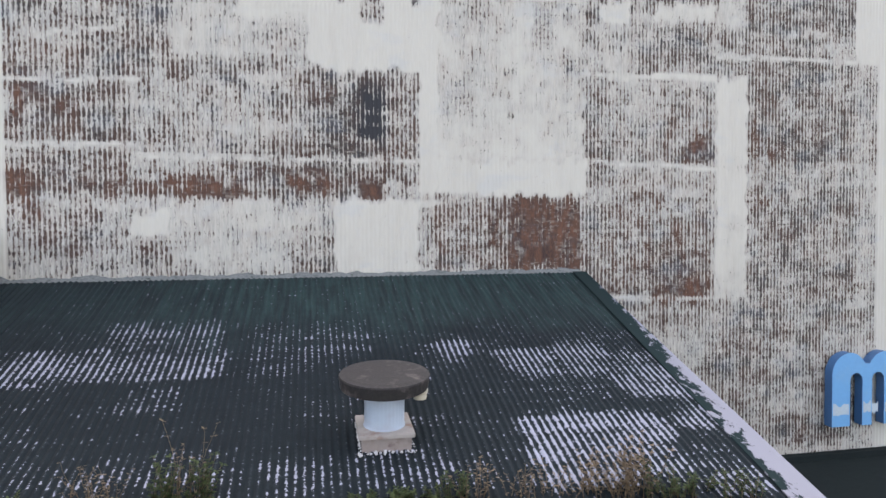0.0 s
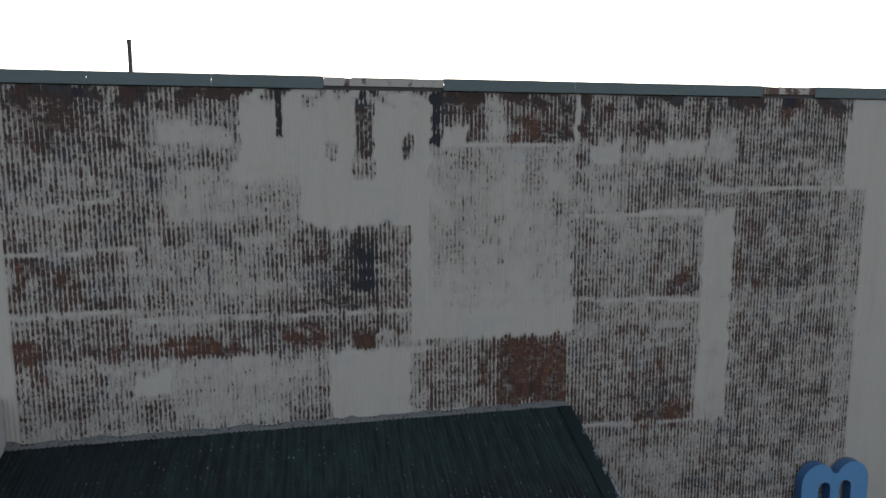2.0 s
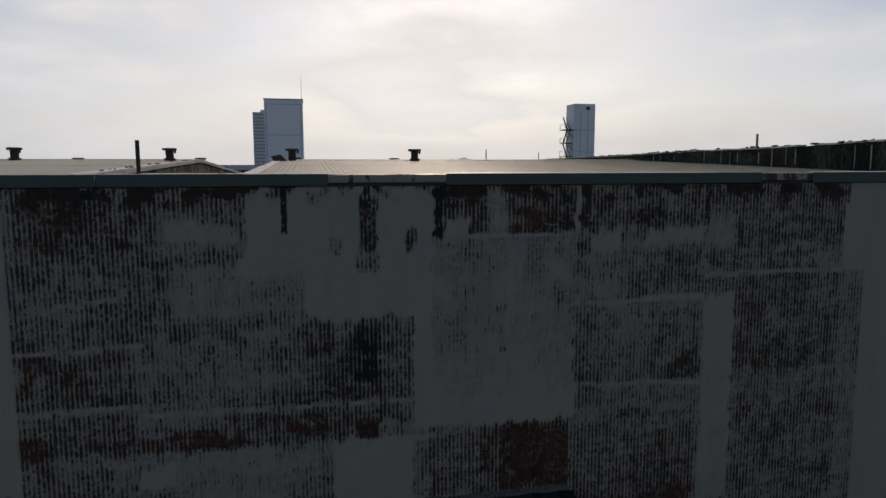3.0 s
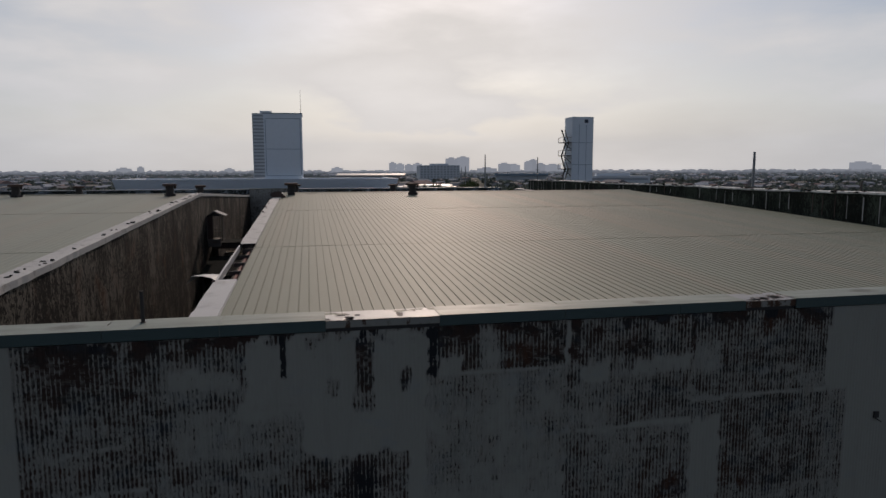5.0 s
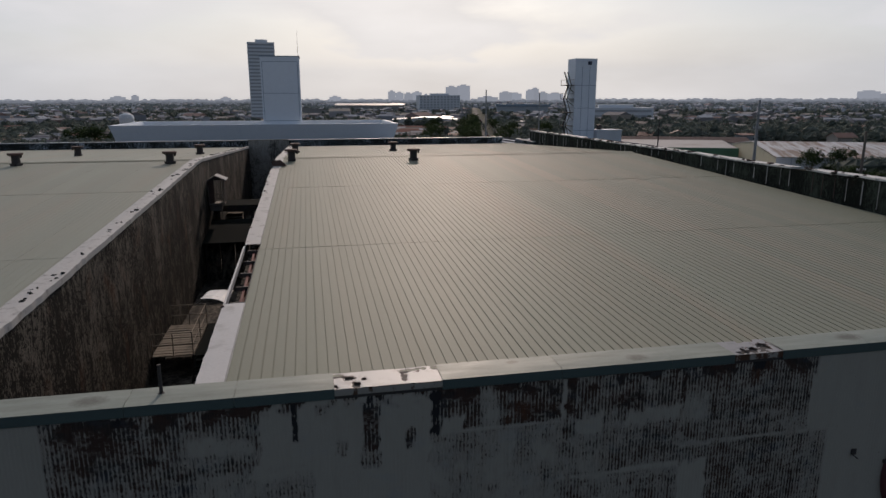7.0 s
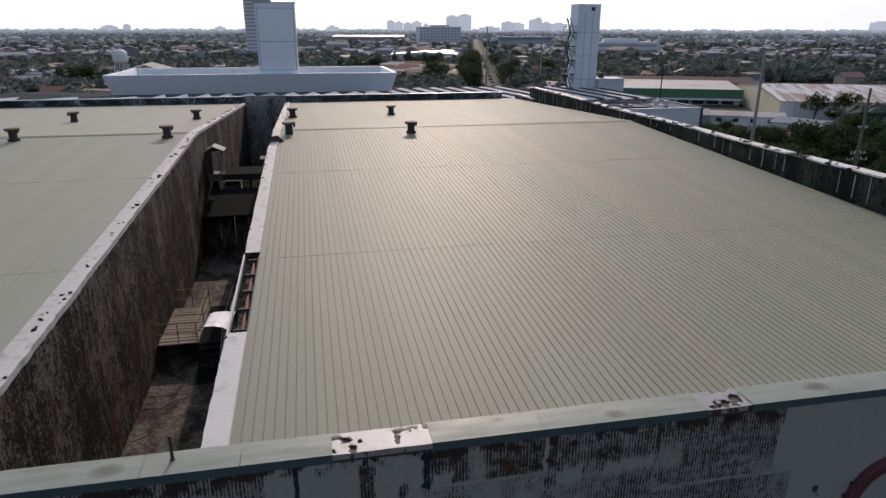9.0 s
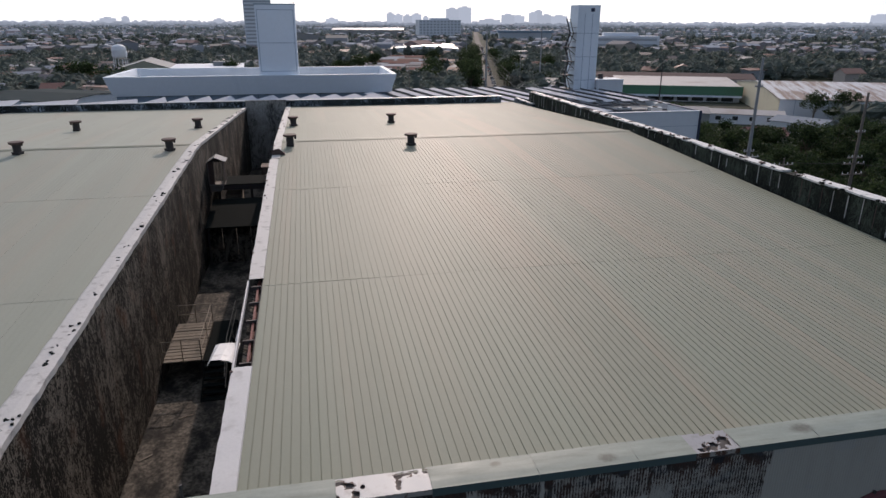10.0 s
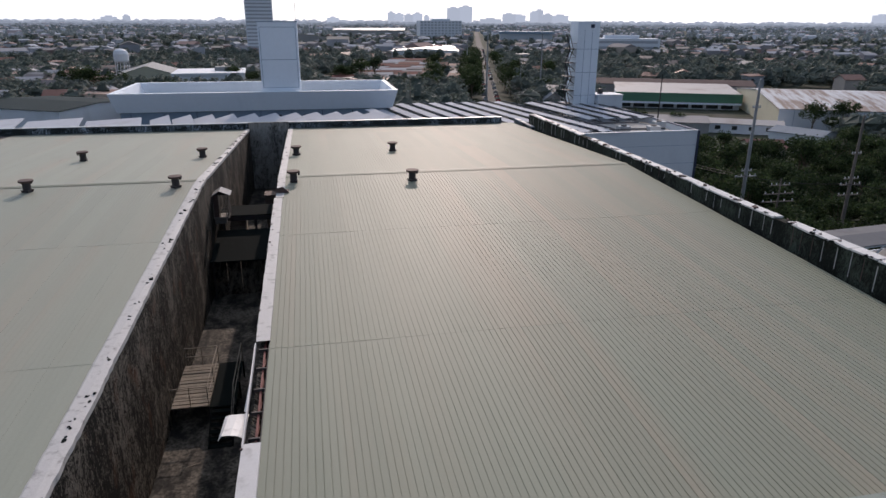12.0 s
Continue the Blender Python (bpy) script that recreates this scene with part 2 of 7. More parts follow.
def mossy_roof():
    """Black algae over an old white-painted corrugated roof, with the paint left in dashes; the mesh says how much is left."""
    g = G("algae_on_white_roofing")
    p, x, y, z, isl = g.pos()
    at = g.t.nodes.new("ShaderNodeAttribute")
    at.attribute_name = "wear"
    sp = g.t.nodes.new("ShaderNodeSeparateColor")
    g.t.links.new(at.outputs["Color"], sp.inputs[0])
    d = sp.outputs[0]
    crest = g.m("ADD", 0.5, g.m("MULTIPLY", g.m("COSINE", g.m("MULTIPLY", x, 2 * math.pi / LOW_PITCH)), 0.5))
    dash = g.noise(g.xyz(g.m("MULTIPLY", x, 11.6), g.m("MULTIPLY", y, 5.0), 0.0), 1.0, 3.0, 0.6)
    bits = g.noise(g.xyz(g.m("MULTIPLY", x, 17.0), g.m("MULTIPLY", y, 24.0), 6.0), 1.0, 3.0, 0.6)
    row = g.noise(g.xyz(g.m("MULTIPLY", x, 0.35), g.m("MULTIPLY", y, 6.4), 4.0), 1.0, 3.0)
    s = g.m("ADD", g.m("MULTIPLY", dash, 0.62), g.m("MULTIPLY", g.m("POWER", crest, 1.6), 0.42))
    s = g.m("ADD", s, g.m("ADD", g.m("MULTIPLY", d, 0.66), g.m("MULTIPLY", g.m("SUBTRACT", row, 0.25), 0.62)))
    s = g.m("ADD", s, g.m("MULTIPLY", g.m("SUBTRACT", bits, 0.5), 1.25))
    left = g.step(s, 1.13, 1.17)
    n = g.noise(p, 7.0, 4.0)
    streak = g.noise(g.xyz(g.m("MULTIPLY", x, 9.0), g.m("MULTIPLY", y, 0.9), 0.0), 1.0, 4.0, 0.6)
    green = g.m("MULTIPLY", g.step(g.m("ADD", y, g.m("MULTIPLY", g.m("SUBTRACT", g.noise(p, 1.2, 4.0, 0.6), 0.5), 2.4)), 8.8, 10.4), g.m("MULTIPLY", g.step(streak, 0.30, 0.70, 0.15, 1.0), g.step(x, -3.6, -0.5, 0.35, 1.0)))
    moss = g.mix(n, (0.00259, 0.004292, 0.005624), (0.00777, 0.01221, 0.01443))
    moss = g.mix(green, moss, g.mix(n, (0.0085, 0.0192, 0.0187), (0.0200, 0.0410, 0.0395)))
    moss = g.mix(g.m("MULTIPLY", g.step(s, 0.86, 1.10), g.step(streak, 0.35, 0.65, 0.15, 0.55)), moss, (0.026, 0.033, 0.038))
    return g.done(g.mix(left, moss, (0.185, 0.19, 0.228)), 0.92, 0.0, n, 0.3, 0.008, 0.15)


def metal_roof(name, col, tint):
    """Painted ribbed sheet, a little faded, each sheet with its own shade and warm sun glare tinted in."""
    g = G(name)
    p, x, y, z, isl = g.pos()
    n1 = g.noise(g.xyz(g.m("MULTIPLY", x, 1.0), g.m("MULTIPLY", y, 0.10), 0.0), 0.9, 4.0)
    n2 = g.noise(p, 14.0, 3.0)
    c = g.mix(g.step(n1, 0.3, 0.75, 0.0, 0.35), col, tint)
    # pinkish tint, stronger on some sheets, stands for the sun's glare
    c = g.mix(g.m("MULTIPLY", g.step(g.noise(g.xyz(x, g.m("MULTIPLY", y, 0.06), 5.0), 0.22, 3.0), 0.42, 0.68), g.m("ADD", 0.06, g.m("MULTIPLY", g.rand(), 0.40))), c, (0.35, 0.265, 0.195))
    c = g.scale(c, g.m("ADD", 0.95, g.m("MULTIPLY", g.rand(), 0.05)))
    c = g.scale(c, g.m("ADD", 0.94, g.m("MULTIPLY", n2, 0.12)))
    return g.done(c, g.m("ADD", 0.58, g.m("MULTIPLY", n1, 0.03)), 0.0, n2, 0.06, 0.004, 0.24)


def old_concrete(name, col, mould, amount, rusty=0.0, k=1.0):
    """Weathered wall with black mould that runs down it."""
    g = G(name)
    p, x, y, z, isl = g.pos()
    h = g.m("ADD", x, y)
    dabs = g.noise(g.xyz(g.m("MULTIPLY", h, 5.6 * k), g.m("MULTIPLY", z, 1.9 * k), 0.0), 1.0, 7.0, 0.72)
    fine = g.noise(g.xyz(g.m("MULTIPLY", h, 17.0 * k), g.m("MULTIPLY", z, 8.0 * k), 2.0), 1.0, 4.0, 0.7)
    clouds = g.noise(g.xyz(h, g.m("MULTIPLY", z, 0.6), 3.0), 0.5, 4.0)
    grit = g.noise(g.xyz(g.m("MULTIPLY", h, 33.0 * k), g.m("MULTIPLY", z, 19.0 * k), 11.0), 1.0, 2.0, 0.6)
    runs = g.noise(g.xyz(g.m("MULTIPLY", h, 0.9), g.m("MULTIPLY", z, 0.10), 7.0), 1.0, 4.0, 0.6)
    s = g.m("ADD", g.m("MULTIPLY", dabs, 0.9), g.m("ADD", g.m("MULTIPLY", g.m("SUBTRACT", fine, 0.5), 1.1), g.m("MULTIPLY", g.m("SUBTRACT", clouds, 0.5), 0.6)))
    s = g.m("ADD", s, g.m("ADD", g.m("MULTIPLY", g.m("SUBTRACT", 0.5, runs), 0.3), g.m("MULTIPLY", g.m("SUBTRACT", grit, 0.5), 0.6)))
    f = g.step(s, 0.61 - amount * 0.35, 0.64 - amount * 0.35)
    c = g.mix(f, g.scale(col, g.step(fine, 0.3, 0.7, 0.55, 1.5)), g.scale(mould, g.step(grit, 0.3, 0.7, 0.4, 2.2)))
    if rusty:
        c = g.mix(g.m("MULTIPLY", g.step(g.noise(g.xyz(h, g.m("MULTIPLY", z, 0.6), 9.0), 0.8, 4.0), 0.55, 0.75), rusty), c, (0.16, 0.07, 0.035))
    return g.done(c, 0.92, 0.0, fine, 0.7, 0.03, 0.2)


def worn_white(name, col, stain):
    """Old white sheet, rusted black round its holes."""
    g = G(name)
    p, x, y, z, isl = g.pos()
    at = g.t.nodes.new("ShaderNodeAttribute")
    at.attribute_name = "wear"
    sp = g.t.nodes.new("ShaderNodeSeparateColor")
    g.t.links.new(at.outputs["Color"], sp.inputs[0])
    n = g.noise(p, 24.0, 4.0, 0.65)
    soft = g.noise(p, 4.0, 4.0)
    c = g.mix(g.step(soft, 0.5, 0.75, 0.0, 0.5), col, stain)
    rust = g.mix(n, (0.022, 0.014, 0.012), (0.13, 0.06, 0.035))
    c = g.mix(g.step(g.m("ADD", sp.outputs[0], g.m("MULTIPLY", g.m("SUBTRACT", n, 0.5), 0.9)), 0.42, 0.62), c, rust)
    return g.done(c, 0.5, 0.0, n, 0.2, 0.006, 0.4)


def blotchy_floor():
    """Damp screed with dark puddle marks and pale dried silt."""
    g = G("damp_concrete_floor")
    p, x, y, z, isl = g.pos()
    a, b = g.noise(g.xyz(x, g.m("MULTIPLY", y, 0.55), 0.0), 0.9, 6.0, 0.65), g.noise(p, 6.0, 4.0, 0.7)
    c = g.mix(g.step(a, 0.38, 0.60), (0.013, 0.0125, 0.0115), (0.118, 0.105, 0.086))
    c = g.mix(g.step(g.noise(p, 2.2, 5.0, 0.7), 0.52, 0.66, 0.0, 0.7), c, (0.022, 0.020, 0.018))
    c = g.scale(c, g.step(b, 0.3, 0.7, 0.35, 1.8))
    return g.done(c, 0.85, 0.0, b, 0.4, 0.01, 0.3)


def cap_paint():
    """Faded sage coating with streaks of dirt and a few dark spots."""
    g = G("green_cap_metal")
    p, x, y, z, isl = g.pos()
    a, b = g.noise(g.xyz(g.m("MULTIPLY", x, 0.5), g.m("MULTIPLY", y, 3.0), 0.0), 1.4, 5.0, 0.6), g.noise(p, 11.0, 4.0, 0.65)
    c = g.mix(g.step(a, 0.45, 0.72, 0.0, 0.6), (0.25, 0.280, 0.240), (0.17, 0.182, 0.152))
    c = g.mix(g.step(a, 0.46, 0.30, 0.0, 0.5), c, (0.32, 0.345, 0.305))
    spot = 0.0
    for sx, sy, r in ((6.75, 11.80, 0.20), (12.1, 11.95, 0.26), (-3.95, 11.9, 0.28), (4.1, 12.1, 0.12)):
        dx, dy = g.m("DIVIDE", g.m("SUBTRACT", x, sx), r * 1.5), g.m("DIVIDE", g.m("SUBTRACT", y, sy), r)
        d2 = g.m("ADD", g.m("MULTIPLY", dx, dx), g.m("MULTIPLY", dy, dy))
        spot = g.m("MAXIMUM", spot, g.step(g.m("ADD", d2, g.m("MULTIPLY", g.m("SUBTRACT", b, 0.5), 0.9)), 1.0, -0.2))
    c = g.mix(g.m("MULTIPLY", spot, 0.85), c, (0.10, 0.095, 0.075))
    c = g.scale(c, g.m("ADD", 0.9, g.m("MULTIPLY", b, 0.2)))
    return g.done(c, g.m("ADD", 0.42, g.m("MULTIPLY", a, 0.2)), 0.0, b, 0.12, 0.005, 0.3)


PAINT = peeling_paint()
MOSS = mossy_roof()
ROOF = metal_roof("sage_roof_paint", (0.247, 0.262, 0.202), (0.226, 0.249, 0.189))
ROOF_L = metal_roof("sage_roof_paint_pale", (0.312, 0.326, 0.263), (0.280, 0.299, 0.239))
CAP = cap_paint()
FASCIA = surface("dark_green_fascia", (0.0629, 0.0962, 0.0962), 0.5, 0.0, 0.15, 0.8, 12.0, (0.037, 0.0444, 0.0444), 0.3)
BARE = worn_white("flaking_white_cap", (0.60, 0.58, 0.55), (0.36, 0.31, 0.27))
OLDFASCIA = worn_white("stained_old_fascia", (0.32, 0.305, 0.275), (0.16, 0.145, 0.125))
COPING = surface("beige_worn_flashing", (0.52, 0.50, 0.475), 0.6, 0.0, 0.35, 2.6, 18.0, (0.13, 0.115, 0.10), 0.75)
FLASH = surface("white_flashing", (0.56, 0.545, 0.53), 0.5, 0.0, 0.2, 1.6, 14.0, (0.20, 0.18, 0.16), 0.5)
SLAB = surface("bleached_capping", (0.68, 0.66, 0.63), 0.55, 0.0, 0.25, 2.2, 14.0, (0.16, 0.14, 0.12), 0.55, spec=0.4)
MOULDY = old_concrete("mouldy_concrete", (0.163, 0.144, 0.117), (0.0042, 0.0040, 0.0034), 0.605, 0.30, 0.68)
GREYWALL = old_concrete("grey_stained_render", (0.30, 0.30, 0.29), (0.10, 0.10, 0.10), 0.25)
ENDWALL = old_concrete("stained_end_wall", (0.36, 0.345, 0.315), (0.06, 0.058, 0.052), 0.28, 0.0, 0.6)
PARAPET = old_concrete("moss_dark_parapet", (0.062, 0.076, 0.058), (0.008, 0.0095, 0.0075), 0.62, 0.08)
FARPAR = old_concrete("blue_peeling_parapet", (0.40, 0.46, 0.54), (0.02, 0.024, 0.024), 0.78)
WHITEWALL = surface("aged_white_wall", (0.3256, 0.3219, 0.3108), 0.8, 0.0, 0.15, 0.6, 9.0, (0.185, 0.1776, 0.1628), 0.4, 3.0)
FLOOR = blotchy_floor()
RUSTY = surface("rusty_brown_steel", (0.10, 0.065, 0.055), 0.75, 0.2, 0.4, 3.0, 20.0, (0.04, 0.03, 0.03), 0.6)
DARKSTEEL = surface("dark_weathered_steel", (0.055, 0.05, 0.05), 0.65, 0.4, 0.3, 2.0, 15.0, (0.09, 0.05, 0.035), 0.5)
REDSTEEL = surface("red_oxide_steel", (0.16, 0.05, 0.04), 0.7, 0.1, 0.3, 2.0, 15.0)
PALEBLUE = surface("pale_blue_paint", (0.2812, 0.333, 0.3848), 0.55, 0.0, 0.12, 3.0, 12.0, (0.185, 0.1258, 0.0888), 0.35)
DUSTY = surface("dirty_cream_paint", (0.2294, 0.2072, 0.1887), 0.7, 0.0, 0.25, 5.0, 18.0, (0.1258, 0.0555, 0.0333), 0.85)
CAPBROWN = surface("brown_grey_cap", (0.017, 0.0155, 0.015), 0.75, 0.0, 0.9, 7.0, 34.0, (0.075, 0.064, 0.060), 0.9, spec=0.2)
CURB = surface("rust_streaked_curb", (0.1776, 0.148, 0.1332), 0.75, 0.0, 0.3, 7.0, 22.0, (0.0555, 0.02368, 0.0148), 0.95)
IVORY = surface("ivory_plastic", (0.3552, 0.3256, 0.2516), 0.5, 0.0, 0.1)
BLUE = surface("sky_blue_sign_paint", (0.074, 0.222, 0.3922), 0.45, 0.0, 0.15, 2.0, 14.0, (0.1332, 0.2294, 0.3034), 0.45)
RINGRED = surface("faded_red_ring_paint", (0.111, 0.03034, 0.03552), 0.6, 0.0, 0.2, 1.5, 12.0, (0.074, 0.0444, 0.0518), 0.5)
BLUESIDE = surface("deep_blue_sign_edge", (0.0259, 0.0888, 0.1924), 0.5, 0.0, 0.15)
CHIPPED = surface("bare_primer_patch", (0.2664, 0.3182, 0.3404), 0.7, 0.0, 0.3, 6.0, 25.0, (0.148, 0.185, 0.185), 0.5)
TIMBER = surface("weathered_boards", (0.25, 0.215, 0.17), 0.85, 0.0, 0.5, 2.5, 18.0, (0.08, 0.07, 0.055), 0.6, 1.0, 0.3)
RAIL = surface("rusted_rail_pipe", (0.30, 0.26, 0.21), 0.65, 0.3, 0.3, 4.0, 20.0)
# black tar; on the alley bridge it stands for shade as well
BLACKROOF = surface("tar_and_shade_black", (0.010, 0.0135, 0.0135), 0.9, 0.0, 0.4, 1.2, 10.0, (0.016, 0.020, 0.020), 0.6, spec=0.04)
GALV = surface("galvanised_sheet", (0.48, 0.50, 0.52), 0.42, 0.5, 0.15, 1.5, 10.0, (0.2, 0.19, 0.18), 0.4)
PANELWHITE = surface("white_roof_panel", (0.48, 0.50, 0.54), 0.78, 0.0, 0.15, 0.4, 6.0, (0.30, 0.30, 0.31), 0.45, spec=0.1)
TRUSS = surface("grey_truss_steel", (0.10, 0.105, 0.115), 0.6, 0.3, 0.2)
BLUEBLD = surface("pale_blue_facade", (0.84, 0.90, 0.97), 0.6, 0.0, 0.08, 0.12, 2.0, (0.30, 0.38, 0.46), 0.3, 3.0)
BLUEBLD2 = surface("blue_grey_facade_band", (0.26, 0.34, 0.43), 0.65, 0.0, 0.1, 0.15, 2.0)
NAVY = surface("navy_trim", (0.02, 0.03, 0.07), 0.5, 0.0, 0.1)
WHITEBLD = surface("white_cladding", (0.72, 0.75, 0.79), 0.6, 0.0, 0.08, 0.15, 2.0, (0.38, 0.39, 0.40), 0.3, 3.0)
GLASS = surface("dark_window_glass", (0.03, 0.035, 0.04), 0.15, 0.0, 0.1)
CONC = surface("plain_concrete", (0.33, 0.33, 0.32), 0.85, 0.0, 0.15, 0.1, 1.0, (0.2, 0.2, 0.2), 0.3)
STEELPOLE = surface("grey_steel_pole", (0.32, 0.33, 0.34), 0.55, 0.3, 0.12)
WOODPOLE = surface("timber_pole", (0.16, 0.14, 0.12), 0.85, 0.0, 0.2)
GREENSHED = surface("green_fascia_paint", (0.085, 0.20, 0.118), 0.6, 0.0, 0.12, 0.1, 1.0)
SHEDROOF = surface("faded_shed_roof", (0.44, 0.41, 0.39), 0.65, 0.0, 0.2, 0.10, 0.9, (0.26, 0.18, 0.14), 0.6, spec=0.4)
CREAM = surface("cream_wall", (0.50, 0.48, 0.36), 0.8, 0.0, 0.12, 0.1, 1.0)
GREENROOF = surface("blue_green_old_roof", (0.026, 0.042, 0.046), 0.9, 0.0, 0.2, 0.12, 1.5, spec=0.1)
ASPHALT = surface("asphalt", (0.045, 0.046, 0.048), 0.85, 0.0, 0.4, 0.15, 1.5, spec=0.3)
# window glass greyed up to carry the haze over far towers
HAZEGLASS = surface("hazed_far_glass", (0.42, 0.45, 0.49), 0.5)
# near black, so the gaps between the roof strips read dark
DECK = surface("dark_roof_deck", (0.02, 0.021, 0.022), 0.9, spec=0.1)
BARK = surface("bark", (0.11, 0.085, 0.06), 0.9, 0.0, 0.4, 2.0, 14.0)
TYRE = surface("tyre_rubber", (0.02, 0.02, 0.02), 0.8)
HOUSEWALL = tinted("house_walls", [(0.50, 0.48, 0.44), (0.36, 0.34, 0.31), (0.55, 0.55, 0.56), (0.42, 0.36, 0.28), (0.30, 0.32, 0.34), (0.45, 0.40, 0.36)], 0.85, "object")
HOUSEROOF = tinted("house_roofs", [(0.20, 0.10, 0.08), (0.26, 0.25, 0.25), (0.14, 0.13, 0.14), (0.24, 0.14, 0.11), (0.36, 0.36, 0.38), (0.18, 0.15, 0.14), (0.28, 0.20, 0.17)], 0.6, "object")
# bluish low-contrast tones put some haze into the far roofs
TOWN = tinted("far_town", [(0.41, 0.42, 0.45), (0.29, 0.21, 0.19), (0.36, 0.37, 0.40), (0.29, 0.28, 0.29), (0.48, 0.49, 0.52), (0.33, 0.33, 0.35), (0.28, 0.26, 0.26), (0.42, 0.37, 0.32)], 0.95, "island", 0.2, 0.1)
CARS = tinted("car_paint", [(0.55, 0.55, 0.56), (0.03, 0.03, 0.035), (0.25, 0.26, 0.28), (0.30, 0.03, 0.03), (0.6, 0.6, 0.6)], 0.18, "object")
# far tower walls, the pale one lightened for haze
SKYLINE = [surface("far_tower_%s" % n, c, 0.8, 0.0, 0.06, 0.02, 0.2) for n, c in (("grey", (0.60, 0.63, 0.67)), ("pale", (0.76, 0.79, 0.83)), ("slate", (0.26, 0.28, 0.32)))]


def leafy(name, dark, light, dry=None):
    g = G(name)
    p, x, y, z, isl = g.pos()
    c = g.mix(isl, dark, light)
    c = g.mix(g.step(g.noise(p, 0.12, 3.0), 0.4, 0.7, 0.0, 0.6), c, dry or dark)
    m = g.done(c, 0.7, spec=0.08)
    tl, mx = g.t.nodes.new("ShaderNodeBsdfTranslucent"), g.t.nodes.new("ShaderNodeMixShader")
    g.put(tl.inputs["Color"], g.scale(c, 1.6))
    mx.inputs[0].default_value = 0.3
    g.t.links.new(g.b.outputs[0], mx.inputs[1])
    g.t.links.new(tl.outputs[0], mx.inputs[2])
    g.t.links.new(mx.outputs[0], g.t.nodes["Material Output"].inputs["Surface"])
    return m


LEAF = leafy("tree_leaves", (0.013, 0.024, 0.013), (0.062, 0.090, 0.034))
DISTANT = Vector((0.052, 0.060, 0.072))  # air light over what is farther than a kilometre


# haze added as a faint bluish emission; these things are no lamps
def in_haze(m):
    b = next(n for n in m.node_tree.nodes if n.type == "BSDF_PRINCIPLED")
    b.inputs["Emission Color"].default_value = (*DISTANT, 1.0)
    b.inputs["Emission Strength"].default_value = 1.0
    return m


# leaf colours paled and greyed, which puts haze over the far woods
FARLEAF = leafy("far_hazy_leaves", (0.082, 0.104, 0.092), (0.150, 0.178, 0.152), (0.135, 0.146, 0.130))
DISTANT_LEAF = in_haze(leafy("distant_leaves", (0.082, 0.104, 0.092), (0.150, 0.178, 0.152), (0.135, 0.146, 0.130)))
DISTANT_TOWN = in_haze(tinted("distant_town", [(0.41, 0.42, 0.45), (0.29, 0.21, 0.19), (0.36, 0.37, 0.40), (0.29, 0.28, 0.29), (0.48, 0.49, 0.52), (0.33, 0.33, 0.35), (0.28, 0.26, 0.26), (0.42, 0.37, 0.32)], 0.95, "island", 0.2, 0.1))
WEED = leafy("weed_leaves", (0.01998, 0.0296, 0.01258), (0.0481, 0.06512, 0.0259))
DRY = leafy("dry_grass", (0.0777, 0.0555, 0.037), (0.1332, 0.0999, 0.06142))


def ground_mat():
    g = G("town_ground")
    p, x, y, z, isl = g.pos()
    a, b = g.noise(p, 0.012, 6.0, 0.6), g.noise(p, 0.15, 5.0, 0.6)
    c = g.mix(g.step(a, 0.4, 0.62), (0.04, 0.05, 0.03), (0.085, 0.08, 0.07))
    c = g.mix(g.step(b, 0.42, 0.65), c, (0.03, 0.04, 0.022))
    return g.done(c, 0.95, spec=0.2)


GROUND = ground_mat()


def streaked_roof():
    """Pale old roof sheets with rust that runs from ridge to eaves."""
    g = G("rust_streaked_roof")
    p, x, y, z, isl = g.pos()
    u = g.m("ADD", g.m("MULTIPLY", x, 0.914), g.m("MULTIPLY", y, -0.407))
    v = g.m("ADD", g.m("MULTIPLY", x, 0.407), g.m("MULTIPLY", y, 0.914))
    s = g.noise(g.xyz(g.m("MULTIPLY", u, 0.55), g.m("MULTIPLY", v, 0.04), 0.0), 1.0, 5.0, 0.7)
    b = g.noise(p, 0.035, 3.0)
    f = g.step(g.m("ADD", s, g.m("MULTIPLY", b, 0.5)), 0.70, 0.90)
    return g.done(g.mix(f, (0.56, 0.56, 0.57), (0.24, 0.17, 0.13)), 0.6, 0.0, s, 0.1, 0.02, 0.3)


RUSTROOF = streaked_roof()


def algae_verge():
    g = G("algae_on_verge")
    p, x, y, z, isl = g.pos()
    n = g.noise(g.xyz(g.m("MULTIPLY", x, 1.6), y, 0.0), 3.4, 6.0, 0.72)
    s = g.m("ADD", n, g.m("ADD", g.m("MULTIPLY", g.m("SUBTRACT", 4.80, x), 0.75), g.m("MULTIPLY", g.m("SUBTRACT", y, 7.6), 0.06)))
    return g.done(g.mix(g.step(s, 0.46, 0.50), (0.1554, 0.1554, 0.1776), (0.0095, 0.0170, 0.0175)), 0.9, 0.0, n, 0.3, 0.01, 0.05)


VERGE = algae_verge()


